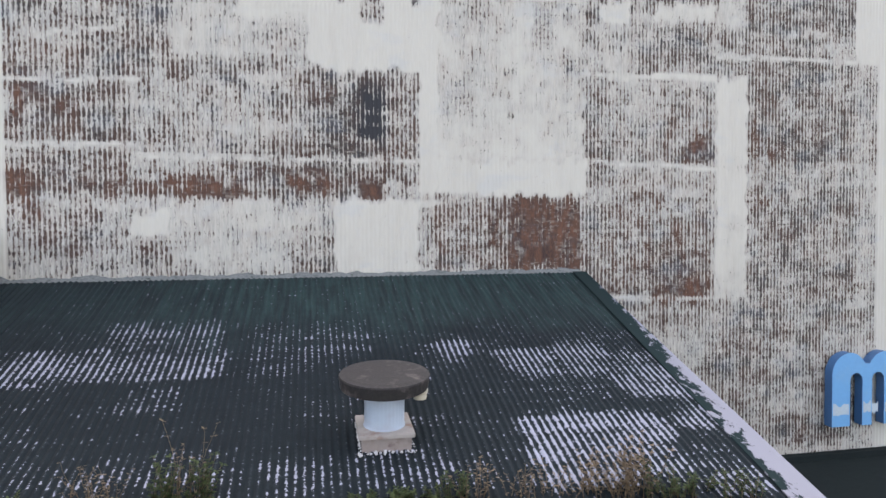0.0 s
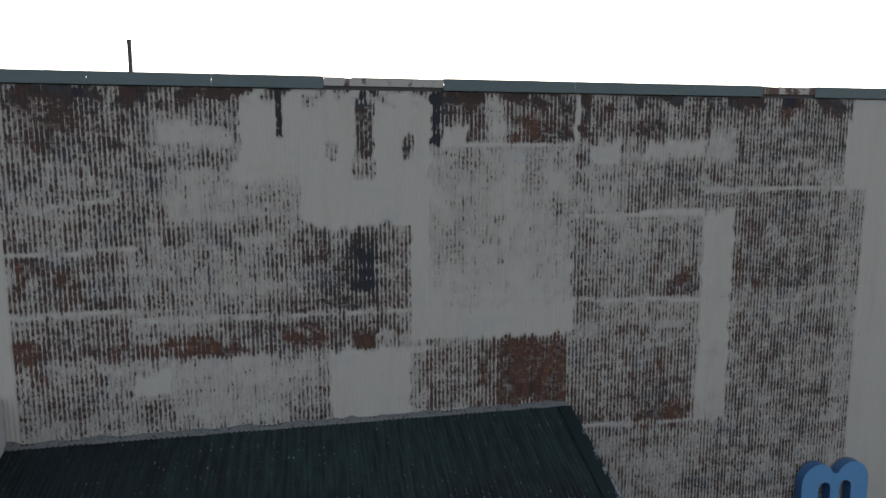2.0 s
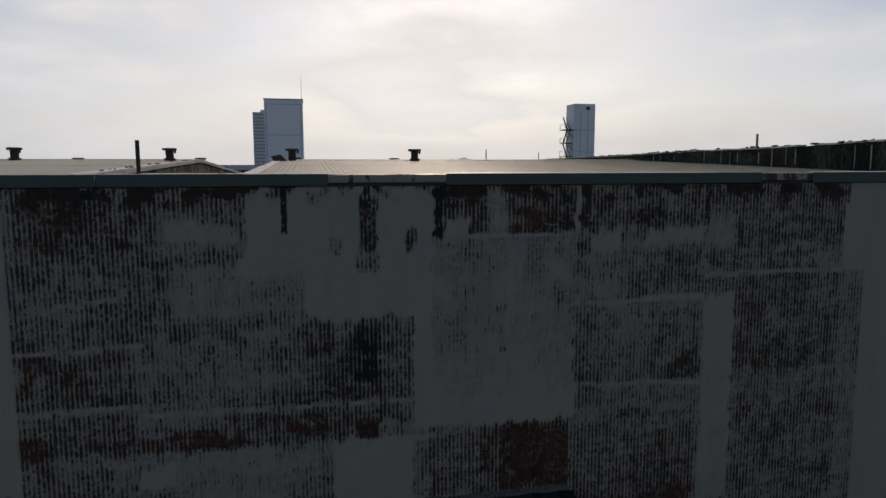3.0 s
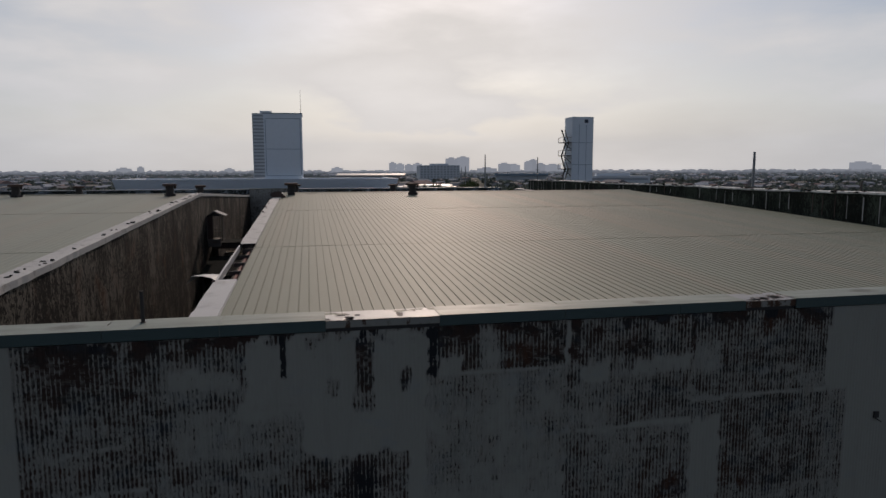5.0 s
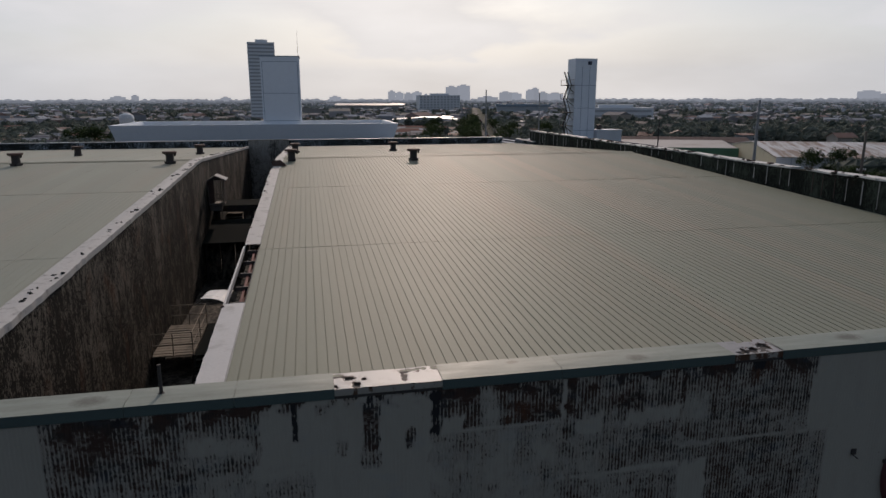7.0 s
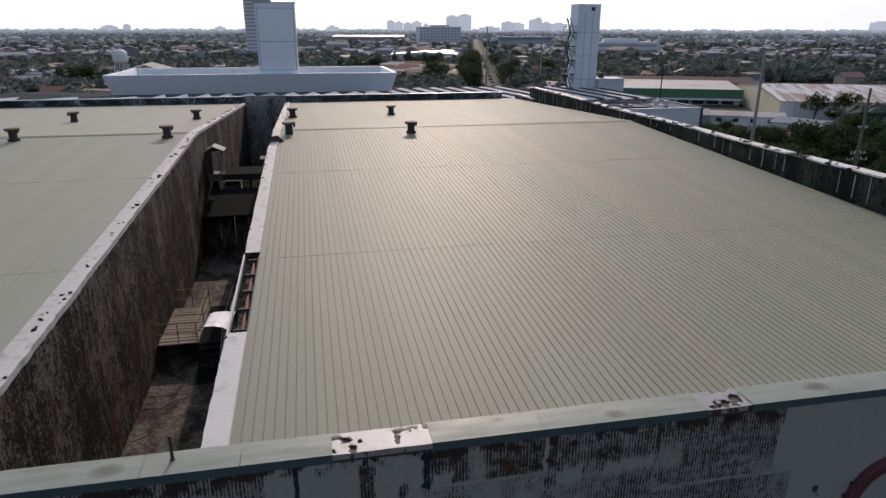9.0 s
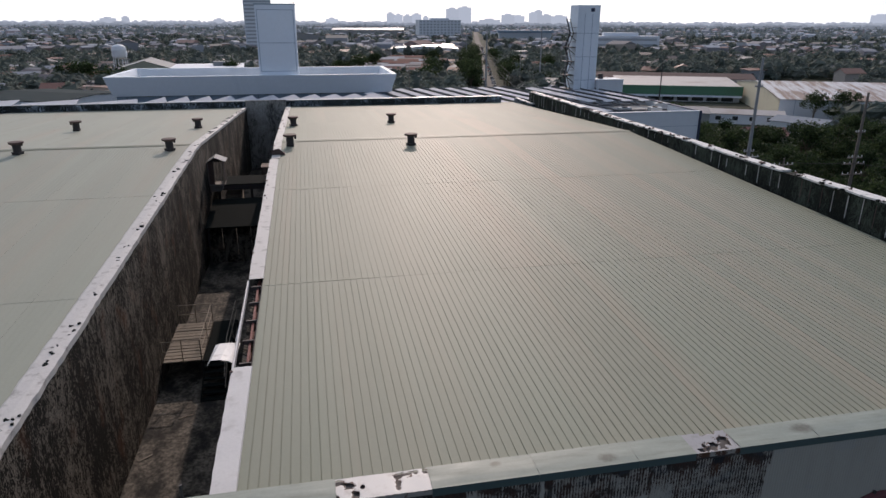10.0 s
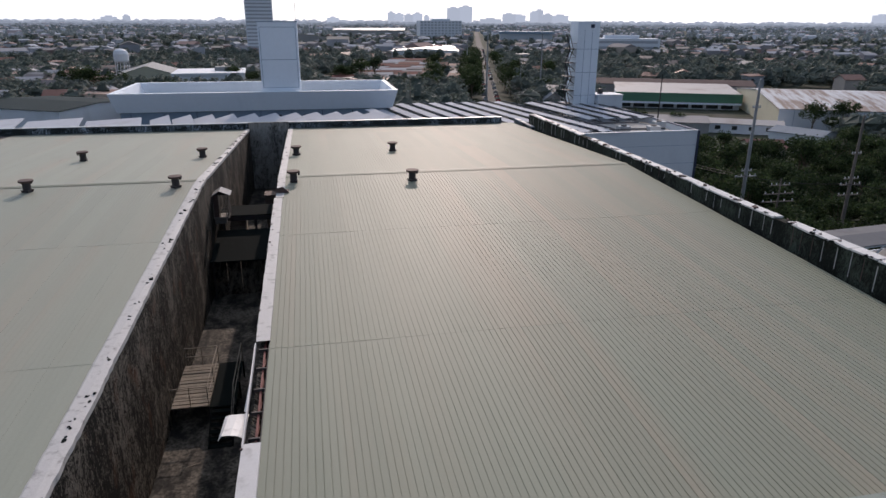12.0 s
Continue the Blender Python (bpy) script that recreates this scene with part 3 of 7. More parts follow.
# ---- mesh helpers ----
class MB:
    """A mesh in the making, from plain shapes."""

    def __init__(self):
        self.v, self.f = [], []

    def add(self, verts, faces):
        n = len(self.v)
        self.v += [tuple(p) for p in verts]
        self.f += [tuple(i + n for i in f) for f in faces]
        return self

    def box(self, x0, x1, y0, y1, z0, z1):
        return self.add([(x0, y0, z0), (x1, y0, z0), (x1, y1, z0), (x0, y1, z0), (x0, y0, z1), (x1, y0, z1), (x1, y1, z1), (x0, y1, z1)],
                        [(0, 3, 2, 1), (4, 5, 6, 7), (0, 1, 5, 4), (1, 2, 6, 5), (2, 3, 7, 6), (3, 0, 4, 7)])

    def hexa(self, bottom, top):
        """A block between two four-cornered faces."""
        return self.add([*bottom, *top], [(0, 3, 2, 1), (4, 5, 6, 7), (0, 1, 5, 4), (1, 2, 6, 5), (2, 3, 7, 6), (3, 0, 4, 7)])

    def bar(self, a, b, r, n=6, r2=None):
        """A round bar from a to b."""
        a, b = Vector(a), Vector(b)
        q = (b - a).to_track_quat("Z", "Y")
        r2 = r if r2 is None else r2
        ring = [(math.cos(2 * math.pi * i / n), math.sin(2 * math.pi * i / n)) for i in range(n)]
        vs = [a + q @ Vector((c * r, s * r, 0)) for c, s in ring] + [b + q @ Vector((c * r2, s * r2, 0)) for c, s in ring]
        fs = [(i, (i + 1) % n, n + (i + 1) % n, n + i) for i in range(n)] + [tuple(range(n))[::-1], tuple(range(n, 2 * n))]
        return self.add(vs, fs)

    def tube(self, pts, r, n=4):
        """A round cord through several points, as one piece."""
        vs, fs = [], []
        for i, p in enumerate(pts):
            q = (pts[min(i + 1, len(pts) - 1)] - pts[max(i - 1, 0)]).to_track_quat("Z", "Y")
            vs += [p + q @ Vector((r * math.cos(2 * math.pi * k / n), r * math.sin(2 * math.pi * k / n), 0)) for k in range(n)]
        for i in range(len(pts) - 1):
            fs += [(i * n + k, i * n + (k + 1) % n, (i + 1) * n + (k + 1) % n, (i + 1) * n + k) for k in range(n)]
        return self.add(vs, fs)

    def lathe(self, prof, n=24, at=(0, 0, 0)):
        """A turned shape from (radius, height) rows."""
        vs, fs = [], []
        for r, h in prof:
            vs += [(at[0] + r * math.cos(2 * math.pi * i / n), at[1] + r * math.sin(2 * math.pi * i / n), at[2] + h) for i in range(n)]
        for k in range(len(prof) - 1):
            fs += [(k * n + i, k * n + (i + 1) % n, (k + 1) * n + (i + 1) % n, (k + 1) * n + i) for i in range(n)]
        fs += [tuple(range(n))[::-1], tuple(range((len(prof) - 1) * n, len(prof) * n))]
        return self.add(vs, fs)

    def mesh(self, name, mat):
        me = bpy.data.meshes.new(name)
        me.from_pydata(self.v, [], self.f)
        me.materials.append(mat)
        me.update()
        return me


def part(name, mb, mat, parent=None, label="", at=(0, 0, 0), bevel=0.0, smooth=False):
    """Links a mesh as one object, under a thing or a part where one is given."""
    me = mb if isinstance(mb, bpy.types.Mesh) else mb.mesh(name, mat)
    if bevel:
        bm = bmesh.new()
        bm.from_mesh(me)
        bmesh.ops.bevel(bm, geom=bm.edges[:], offset=bevel, segments=2, affect="EDGES", clamp_overlap=True)
        bm.to_mesh(me)
        bm.free()
    if smooth:
        me.shade_smooth()
    ob = new(name, me)
    ob.location = at
    if parent:
        ob.parent = parent
    if label:
        ob["label"] = label
    return ob


def paint_wear(me, values):
    """Stores how worn each vertex is."""
    at = me.color_attributes.new("wear", "FLOAT_COLOR", "POINT")
    v = np.asarray(values, dtype=np.float32)
    at.data.foreach_set("color", np.stack([v, v, v, np.ones_like(v)], -1).ravel())
    return me


def shard(rng, x, y, z, s, h):
    """A ragged flake lying on a surface."""
    n = rng.randint(5, 8)
    ring = [(s * rng.uniform(0.45, 1.1), 2 * math.pi * (i + rng.uniform(-0.3, 0.3)) / n) for i in range(n)]
    k = rng.uniform(0.5, 1.6)
    low_ = [(x + r * math.cos(a), y + r * k * math.sin(a), z) for r, a in ring]
    top = [(x + 0.8 * r * math.cos(a), y + 0.8 * r * k * math.sin(a), z + h * rng.uniform(0.3, 1.0)) for r, a in ring]
    return MB().add(low_ + top, [tuple(range(n, 2 * n))] + [(i, (i + 1) % n, n + (i + 1) % n, n + i) for i in range(n)])


def thing(name, at, label, category, group="", kind="", rz=0.0):
    ob = new(name)
    ob.location, ob.rotation_euler = at, (0, 0, radians(rz))
    return tagged(ob, label, category, group, kind)


def structure(name, mb, mat, label, category):
    return tagged(part(name, mb, mat), label, category, "", "structure")


# ---- ground and road ----
def road_x(y):
    return 69.7 + 0.247 * (y - 249)


structure("ground", MB().add([(-4800, -600, 0), (4800, -600, 0), (4800, 4900, 0), (-4800, 4900, 0)], [(0, 1, 2, 3)]), GROUND, "dusty green and brown ground under a low town", "ground")
rd = MB()
rd.add([(road_x(y) + s, y, 0.05) for y in (120, 500, 1000, 1700) for s in (-3.6, 3.6)], [(0, 1, 3, 2), (2, 3, 5, 4), (4, 5, 7, 6)])
structure("road", rd, ASPHALT, "straight grey asphalt road that shines against the sun", "road")

# ---- warehouse ----
RIDGE_Y, FAR_Y, SLOPE = 51.2, 84.3, 0.0405


def roof_z(y):
    return 18.33 - SLOPE * abs(y - RIDGE_Y)


structure("wall_front", MB().box(-40, 27.75, WALL_Y + 0.03, WALL_Y + 0.28, 0, 17.1), WHITEWALL, "tall white warehouse wall clad in corrugated sheet with flaking paint", "wall")
wall_front = bpy.data.objects["wall_front"]
structure("wall_east", MB().box(27.35, 27.75, WALL_Y + 0.28, FAR_Y, 0, 16.6), GREYWALL, "stained grey side wall of the warehouse", "wall")
structure("wall_back", MB().box(-40, 27.75, FAR_Y, FAR_Y + 0.3, 0, 16.6), GREYWALL, "grey back wall of the warehouse", "wall")

# alley between the two halves
def alley_x(y):
    """Inner face of the west alley wall, which turns in a little past the ridge."""
    return -7.76 + 0.74 * max(0.0, y - 50.0) / 32.0


st_y = (WALL_Y + 0.28, 31.0, 50.0, RIDGE_Y, 67.0, FAR_Y)
vs = [(alley_x(y) - w, y, z) for y in st_y for w in (0.0, 0.35) for z in (9.4, roof_z(y) + 0.02)]
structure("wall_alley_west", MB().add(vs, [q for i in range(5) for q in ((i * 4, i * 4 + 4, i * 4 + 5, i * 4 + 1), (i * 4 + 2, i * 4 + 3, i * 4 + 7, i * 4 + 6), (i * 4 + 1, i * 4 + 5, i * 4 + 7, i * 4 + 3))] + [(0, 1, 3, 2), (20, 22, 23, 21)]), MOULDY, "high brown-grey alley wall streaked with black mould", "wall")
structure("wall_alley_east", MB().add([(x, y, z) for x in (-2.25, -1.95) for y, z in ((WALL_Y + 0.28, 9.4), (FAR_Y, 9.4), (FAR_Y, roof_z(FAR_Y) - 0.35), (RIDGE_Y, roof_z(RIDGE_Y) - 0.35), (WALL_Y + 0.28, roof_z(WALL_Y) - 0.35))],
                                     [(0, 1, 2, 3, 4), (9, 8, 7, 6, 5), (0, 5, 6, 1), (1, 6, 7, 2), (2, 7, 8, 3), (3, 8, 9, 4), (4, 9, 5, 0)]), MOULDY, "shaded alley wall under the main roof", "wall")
structure("wall_alley_end", MB().box(-7.05, -2.25, 83.75, 84.05, 9.4, 17.88), ENDWALL, "pale grey stained wall that closes the alley", "wall")
structure("alley_floor", MB().box(-8.1, -1.95, WALL_Y + 0.28, FAR_Y, 9.2, 9.55), FLOOR, "damp dark concrete floor of a narrow alley", "floor")

# cladding sheets, 11 corrugations wide; each carries the wear of its paint
SHEET_W = 11 * PITCH
# x from, to, z from, to, how far the paint is gone at the foot and at the top of the patch
UPPER_WEST = ((-4.51, -2.4, 16.01, 17.07, 0.54, 0.66), (-2.38, -0.97, 16.66, 17.12, 0.45, 0.55), (-2.42, -1.0, 15.71, 16.66, 0.3, 0.38), (-2.28, -1.11, 16.19, 16.56, 0.15, 0.15), (-4.58, -1.04, 15.26, 15.99, 0.48, 0.55), (-0.99, 0.07, 15.68, 17.16, 0.05, 0.05), (-1.79, -0.96, 15.02, 15.7, 0.5, 0.5), (-0.96, -0.06, 14.89, 15.68, 0.45, 0.3), (-0.04, 2.31, 14.84, 17.19, 0.04, 0.04), (0.95, 1.27, 15.7, 16.96, 0.5, 0.72), (0.4, 0.65, 15.94, 16.26, 0.4, 0.4), (1.77, 1.97, 15.88, 16.39, 0.6, 0.6), (0.97, 1.22, 14.73, 15.25, 0.5, 0.5), (1.32, 1.94, 14.87, 15.08, 0.25, 0.25))
UPPER_EAST = ((2.52, 3.74, 16.28, 17.12, 0.55, 0.55), (3.74, 5.07, 16.27, 17.03, 0.65, 0.6), (2.52, 2.96, 16.03, 16.54, 0.08, 0.08), (3.32, 3.66, 16.26, 17.07, 0.25, 0.25), (2.31, 5.04, 14.75, 16.17, 0.32, 0.34), (4.11, 4.38, 15.53, 16.17, 0.62, 0.62), (5.03, 5.14, 14.7, 17.16, 0.08, 0.08), (5.14, 5.34, 14.8, 17.11, 0.62, 0.62), (5.33, 7.71, 16.19, 17.11, 0.5, 0.45), (5.34, 6.09, 15.86, 16.22, 0.08, 0.08), (6.18, 6.92, 15.43, 16.73, 0.62, 0.62), (5.36, 7.72, 14.98, 15.85, 0.5, 0.42), (7.73, 8.35, 15.51, 17.11, 0.3, 0.4), (8.36, 11.13, 15.35, 17.12, 0.52, 0.5), (7.79, 7.87, 15.73, 17.11, 0.75, 0.75))
# outermost patches here and in LOWER_EAST hold extra loss that imitates vignetting
LOWER_WEST = ((-4.69, -0.01, 14.5, 15.79, 0.52, 0.48), (-4.72, -2.86, 13.42, 14.45, 0.62, 0.54), (-4.74, -2.88, 12.56, 13.34, 0.64, 0.56), (-2.86, -0.03, 13.31, 14.54, 0.5, 0.38), (-2.88, -0.65, 12.57, 13.19, 0.62, 0.42), (-2.24, -0.01, 14.93, 15.87, 0.3, 0.3), (-1.17, -0.01, 15.57, 15.9, 0.12, 0.12), (-4.76, -2.3, 11.36, 12.53, 0.52, 0.42), (-2.89, -2.3, 11.9, 12.27, 0.06, 0.06), (-2.3, -0.33, 11.32, 12.54, 0.34, 0.26), (-0.34, 0.42, 11.29, 12.45, 0.55, 0.3), (0.42, 1.88, 11.22, 12.52, 0.1, 0.06))
SOOTED = ((-0.01, 1.92, 14.76, 16.0, 0.03, 0.03), (1.92, 2.25, 12.67, 16.07, 0.05, 0.05), (-0.64, -0.03, 13.23, 14.87, 0.6, 0.45), (-0.03, 0.45, 13.24, 14.82, 0.65, 0.6), (0.45, 0.84, 13.24, 14.46, 0.65, 0.6), (0.84, 1.34, 13.25, 14.74, 0.68, 0.66), (1.34, 1.89, 13.26, 14.79, 0.62, 0.55), (-0.65, 0.8, 12.56, 13.15, 0.62, 0.55), (0.81, 1.89, 12.82, 13.17, 0.65, 0.6), (0.8, 1.26, 12.55, 12.86, 0.9, 0.85), (0.88, 1.3, 15.62, 16.01, 0.4, 0.4))
MIDDLE = ((2.26, 5.06, 14.13, 16.17, 0.26, 0.28), (2.25, 5.06, 13.3, 14.13, 0.12, 0.2), (4.0, 4.38, 15.33, 16.21, 0.42, 0.42), (2.25, 5.07, 12.6, 13.27, 0.05, 0.05), (2.19, 3.56, 11.22, 12.63, 0.62, 0.52), (3.56, 4.98, 11.2, 12.58, 0.7, 0.7), (3.72, 4.49, 11.41, 12.46, 0.84, 0.84), (4.97, 5.51, 12.05, 12.64, 0.5, 0.5), (5.06, 5.96, 14.92, 16.29, 0.4, 0.4), (5.36, 6.11, 15.85, 16.23, 0.08, 0.08), (5.96, 7.75, 14.96, 16.38, 0.5, 0.48), (6.49, 7.74, 15.96, 16.29, 0.2, 0.2), (5.06, 7.76, 13.32, 14.83, 0.58, 0.42), (7.12, 7.75, 13.3, 14.0, 0.66, 0.58))
MIDDLE_LOW = ((5.07, 7.66, 11.83, 13.13, 0.55, 0.38), (5.07, 7.67, 10.7, 11.83, 0.62, 0.55), (6.39, 7.67, 10.68, 12.05, 0.66, 0.62), (5.52, 7.66, 9.86, 10.6, 0.5, 0.5))
LOWER_EAST = ((7.81, 8.49, 15.8, 16.46, 0.25, 0.25), (7.93, 10.92, 15.42, 15.89, 0.55, 0.4), (7.85, 8.5, 14.95, 15.28, 0.5, 0.5), (7.81, 8.48, 10.59, 14.94, 0.12, 0.07), (8.5, 10.94, 13.29, 15.35, 0.6, 0.55), (8.47, 9.14, 13.35, 14.84, 0.6, 0.62), (8.47, 10.99, 9.74, 13.2, 0.57, 0.53), (7.67, 11.02, 7.57, 10.56, 0.55, 0.52), (10.96, 11.68, 15.4, 16.66, 0.04, 0.04), (11.05, 11.76, 7.42, 15.34, 0.4, 0.38))
# filled laps between the sheets: x from, to, height at either end
SEAM_LINES = ((-4.03, -3.11, 15.21, 15.27), (-4.71, -2.78, 14.41, 14.47), (-4.73, -2.87, 13.4, 13.41), (-2.87, 1.89, 13.25, 13.23), (5.06, 7.75, 14.85, 14.94), (5.07, 7.73, 13.26, 13.16), (7.87, 10.96, 15.33, 15.36), (5.34, 7.65, 10.68, 10.62), (2.62, 5.13, 16.23, 16.24), (6.46, 7.75, 14.96, 14.88), (1.9, 2.19, 12.47, 12.47), (-1.17, -0.01, 15.68, 15.75))
RUSTED = ((3.56, 4.98, 11.2, 12.58), (-4.85, -4.40, 13.8, 14.35), (-4.85, -4.35, 12.52, 13.05), (-4.85, -4.15, 12.2, 12.56), (-2.4, -1.09, 12.6, 12.96), (0.8, 1.26, 12.55, 12.86), (6.39, 7.69, 10.51, 10.87), (-0.42, 0.39, 12.61, 13.05), (6.9, 7.67, 10.68, 11.05), (3.08, 3.45, 11.65, 12.27), (3.74, 4.45, 16.27, 16.74), (9.33, 9.85, 16.61, 17.12), (7.2, 7.6, 13.38, 13.8))
# where rust only tints the bare spots
STAINED = ((5.4, 7.7, 10.6, 13.1), (6.6, 7.75, 13.2, 14.3), (-4.75, -0.6, 12.5, 13.2), (1.3, 1.9, 13.2, 14.0), (8.5, 9.2, 12.4, 14.9), (2.2, 3.6, 11.2, 12.6), (-4.75, -3.6, 13.4, 15.2))
SOOT = ((0.84, 1.36, 13.5, 14.55), (1.01, 1.16, 16.96, 17.38), (2.29, 2.5, 16.24, 17.19), (-0.38, -0.28, 16.32, 17.16), (-3.51, -3.38, 16.98, 17.14), (9.38, 9.73, 17.02, 17.23))


def ease(v, lo, hi):
    t = np.clip((v - lo) / (hi - lo), 0, 1)
    return t * t * (3 - 2 * t)


def inside(x, z, x0, x1, z0, z1, s=0.06, sz=None):
    sz = s if sz is None else sz
    return ease(x, x0 - s, x0 + s) * (1 - ease(x, x1 - s, x1 + s)) * ease(z, z0 - sz, z0 + sz) * (1 - ease(z, z1 - sz, z1 + sz))


def per_wave(x, k):
    """A chance value for each corrugation of the sheet."""
    return np.modf(np.abs(np.sin(np.round(x / PITCH) * 12.9898 + k * 78.233) * 43758.5453))[0] - 0.5


def wear(x, z):
    """Paint loss, rust and soot at points of the wall; patches end raggedly, wave by wave."""
    big = np.array([noise.fractal((a * 0.9, b * 1.35, 7.0), 1.0, 2.0, 4) for a, b in zip(x, z)])
    mid = np.array([noise.fractal((a * 3.1, b * 3.6, 17.0), 1.0, 2.0, 3) for a, b in zip(x, z)])
    jag = 0.08 * per_wave(x, 1.0) + 0.06 * per_wave(x, 4.0) * np.sin(z * 5.0) + 0.10 * mid
    xx, zz = x + 0.07 * mid, z + jag
    d = 0.42 + 0.1 * big
    for x0, x1, z0, z1, low, high in UPPER_WEST + UPPER_EAST + LOWER_WEST + SOOTED + MIDDLE + MIDDLE_LOW + LOWER_EAST:
        f = inside(xx, zz, x0, x1, z0, z1, 0.03, 0.07)
        k = np.clip((z - z0) / (z1 - z0), 0, 1)
        val = low + (high - low) * k
        d = d * (1 - f) + (val + 0.14 * (big + 0.3 * mid) * (val > 0.1)) * f
    d = d + 0.07 * mid + 0.08 * ease(z, 15.5, 16.4) * ease(d, 0.15, 0.3)
    d = d + ease(z, 16.78, 17.1) * np.clip(mid + 0.22, 0, 1) * 0.9
    for x0, x1, za, zb in SEAM_LINES:
        k = np.clip((x - x0) / (x1 - x0), 0, 1)
        line = za + (zb - za) * k + 0.03 * big
        f = ease(x, x0 - 0.15, x0) * (1 - ease(x, x1, x1 + 0.15)) * (1 - ease(np.abs(z - line + 0.02 * mid), 0.018, 0.055)) * np.clip(0.75 + 1.2 * mid, 0, 1)
        d = d * (1 - f) + 0.05 * f
    plain = np.maximum(ease(x, 11.45, 11.6), 1 - ease(x, -4.78, -4.70))
    plain = np.maximum(plain, ease(x, 11.02, 11.12) * ease(z, 15.3, 15.4))
    d = d * (1 - plain) + 0.03 * plain
    soot = 0 * x
    for i, q in enumerate(SOOT):
        side, end = (0.22, 0.3) if i == 0 else (0.04, 0.06)
        soot = np.maximum(soot, inside(xx, zz, *q, side, end) * np.clip(0.85 + 0.7 * mid, 0, 0.95))
    red = 0 * x
    for q in RUSTED:
        red = np.maximum(red, inside(xx, zz, *q, 0.16) * np.clip(1.0 + 0.9 * mid, 0, 1))
    for q in STAINED:
        red = np.maximum(red, 0.5 * inside(xx, zz, *q, 0.2) * np.clip(0.65 + 1.4 * mid, 0, 1))
    d = np.minimum(d + 0.4 * np.maximum(red - 0.4, 0), np.maximum(d, 0.78))
    return np.maximum(d, soot * 0.95), red, soot


def cladding(x_at, z_at, h):
    fine = -6.5 < x_at < 12.5
    n, k = 11 * (6 if fine else 4), max(2, int(h / (0.065 if fine else 0.4)))
    xs = np.arange(n + 1) * 11 * PITCH / n
    zs = np.linspace(0, h, k + 1)
    gx, gz = np.meshgrid(xs, zs)
    co = np.stack([gx, -0.0026 * np.cos(2 * np.pi * gx / PITCH), gz], -1).reshape(-1, 3)
    i = np.arange(n)
    fs = np.concatenate([np.stack([r * (n + 1) + i, r * (n + 1) + i + 1, (r + 1) * (n + 1) + i + 1, (r + 1) * (n + 1) + i], -1) for r in range(k)])
    me = bpy.data.meshes.new("cladding_sheet")
    me.from_pydata(co.tolist(), [], fs.tolist())
    d, red, soot = wear(co[:, 0] + x_at, co[:, 2] + z_at)
    at = me.color_attributes.new("wear", "FLOAT_COLOR", "POINT")
    at.data.foreach_set("color", np.stack([d, red, soot, np.ones_like(d)], -1).astype(np.float32).ravel())
    me.materials.append(PAINT)
    return me


rows = [(6.9, 2.15), (9.0, 2.15), (11.1, 2.25), (13.3, 2.05), (15.3, 1.85)]
first = round(-9.2 / SHEET_W)
for k in range(first, first + 31):
    for j, (z, h) in enumerate(rows):
        part("cladding_sheet", cladding(k * SHEET_W, z, h), PAINT, wall_front, "", (k * SHEET_W, WALL_Y - 0.004 + 0.002 * (k % 2) - 0.001 * j, z))

# cap along the top of the front wall
cap = thing("wall_cap", (0, WALL_Y, 17.1), "green folded metal cap with dents along the wall top", "coping", kind="structure")
CAP_Y = 0.72


def cap_piece(x0, x1, fascia=True, seed=0):
    m, n = MB(), max(4, int((x1 - x0) / 0.12))
    ys_ = (-0.04, -0.02, 0.03, 0.1, 0.19, 0.28, 0.37, 0.46, 0.56, 0.65, CAP_Y)
    q = len(ys_)
    vs = []
    for i in range(n + 1):
        x = x0 + (x1 - x0) * i / n
        for y in ys_:
            sag = 0.018 * noise.noise((x * 0.55, y * 1.6, seed * 1.7)) + 0.006 * noise.noise((x * 2.3, y * 3.0, seed + 0.5))
            dent = 0.02 * max(0.0, noise.noise((x * 0.8, y * 0.8, seed + 9.1)) - 0.35)
            vs.append((x, y, 0.275 + (0.012 + sag - dent) * ease(np.float64(y), -0.02, 0.22) * (1 - 0.6 * ease(np.float64(y), 0.56, CAP_Y))))
    m.add(vs, [(i * q + k, (i + 1) * q + k, (i + 1) * q + k + 1, i * q + k + 1) for i in range(n) for k in range(q - 1)])
    sheet = part("cap_sheet", m, CAP, cap, smooth=True)
    if fascia:
        part("fascia", MB().box(x0, x1, -0.04, -0.03, 0.07, 0.27), FASCIA, sheet, "dark green fascia strip")


joints = [-40, -33, -27, -21, -15, -9.5, -6.4, -3.3, -1.4, 0.43]
for i in range(len(joints) - 1):
    cap_piece(joints[i] + 0.004, joints[i + 1] - 0.004, True, i)
for i, (a, b) in enumerate(((2.52, 5.0), (5.0, 7.45), (7.45, 8.93), (10.1, 12.3), (12.3, 15.5), (15.5, 21.0), (21.0, 27.3))):
    cap_piece(a + 0.004, b - 0.004, True, 20 + i)


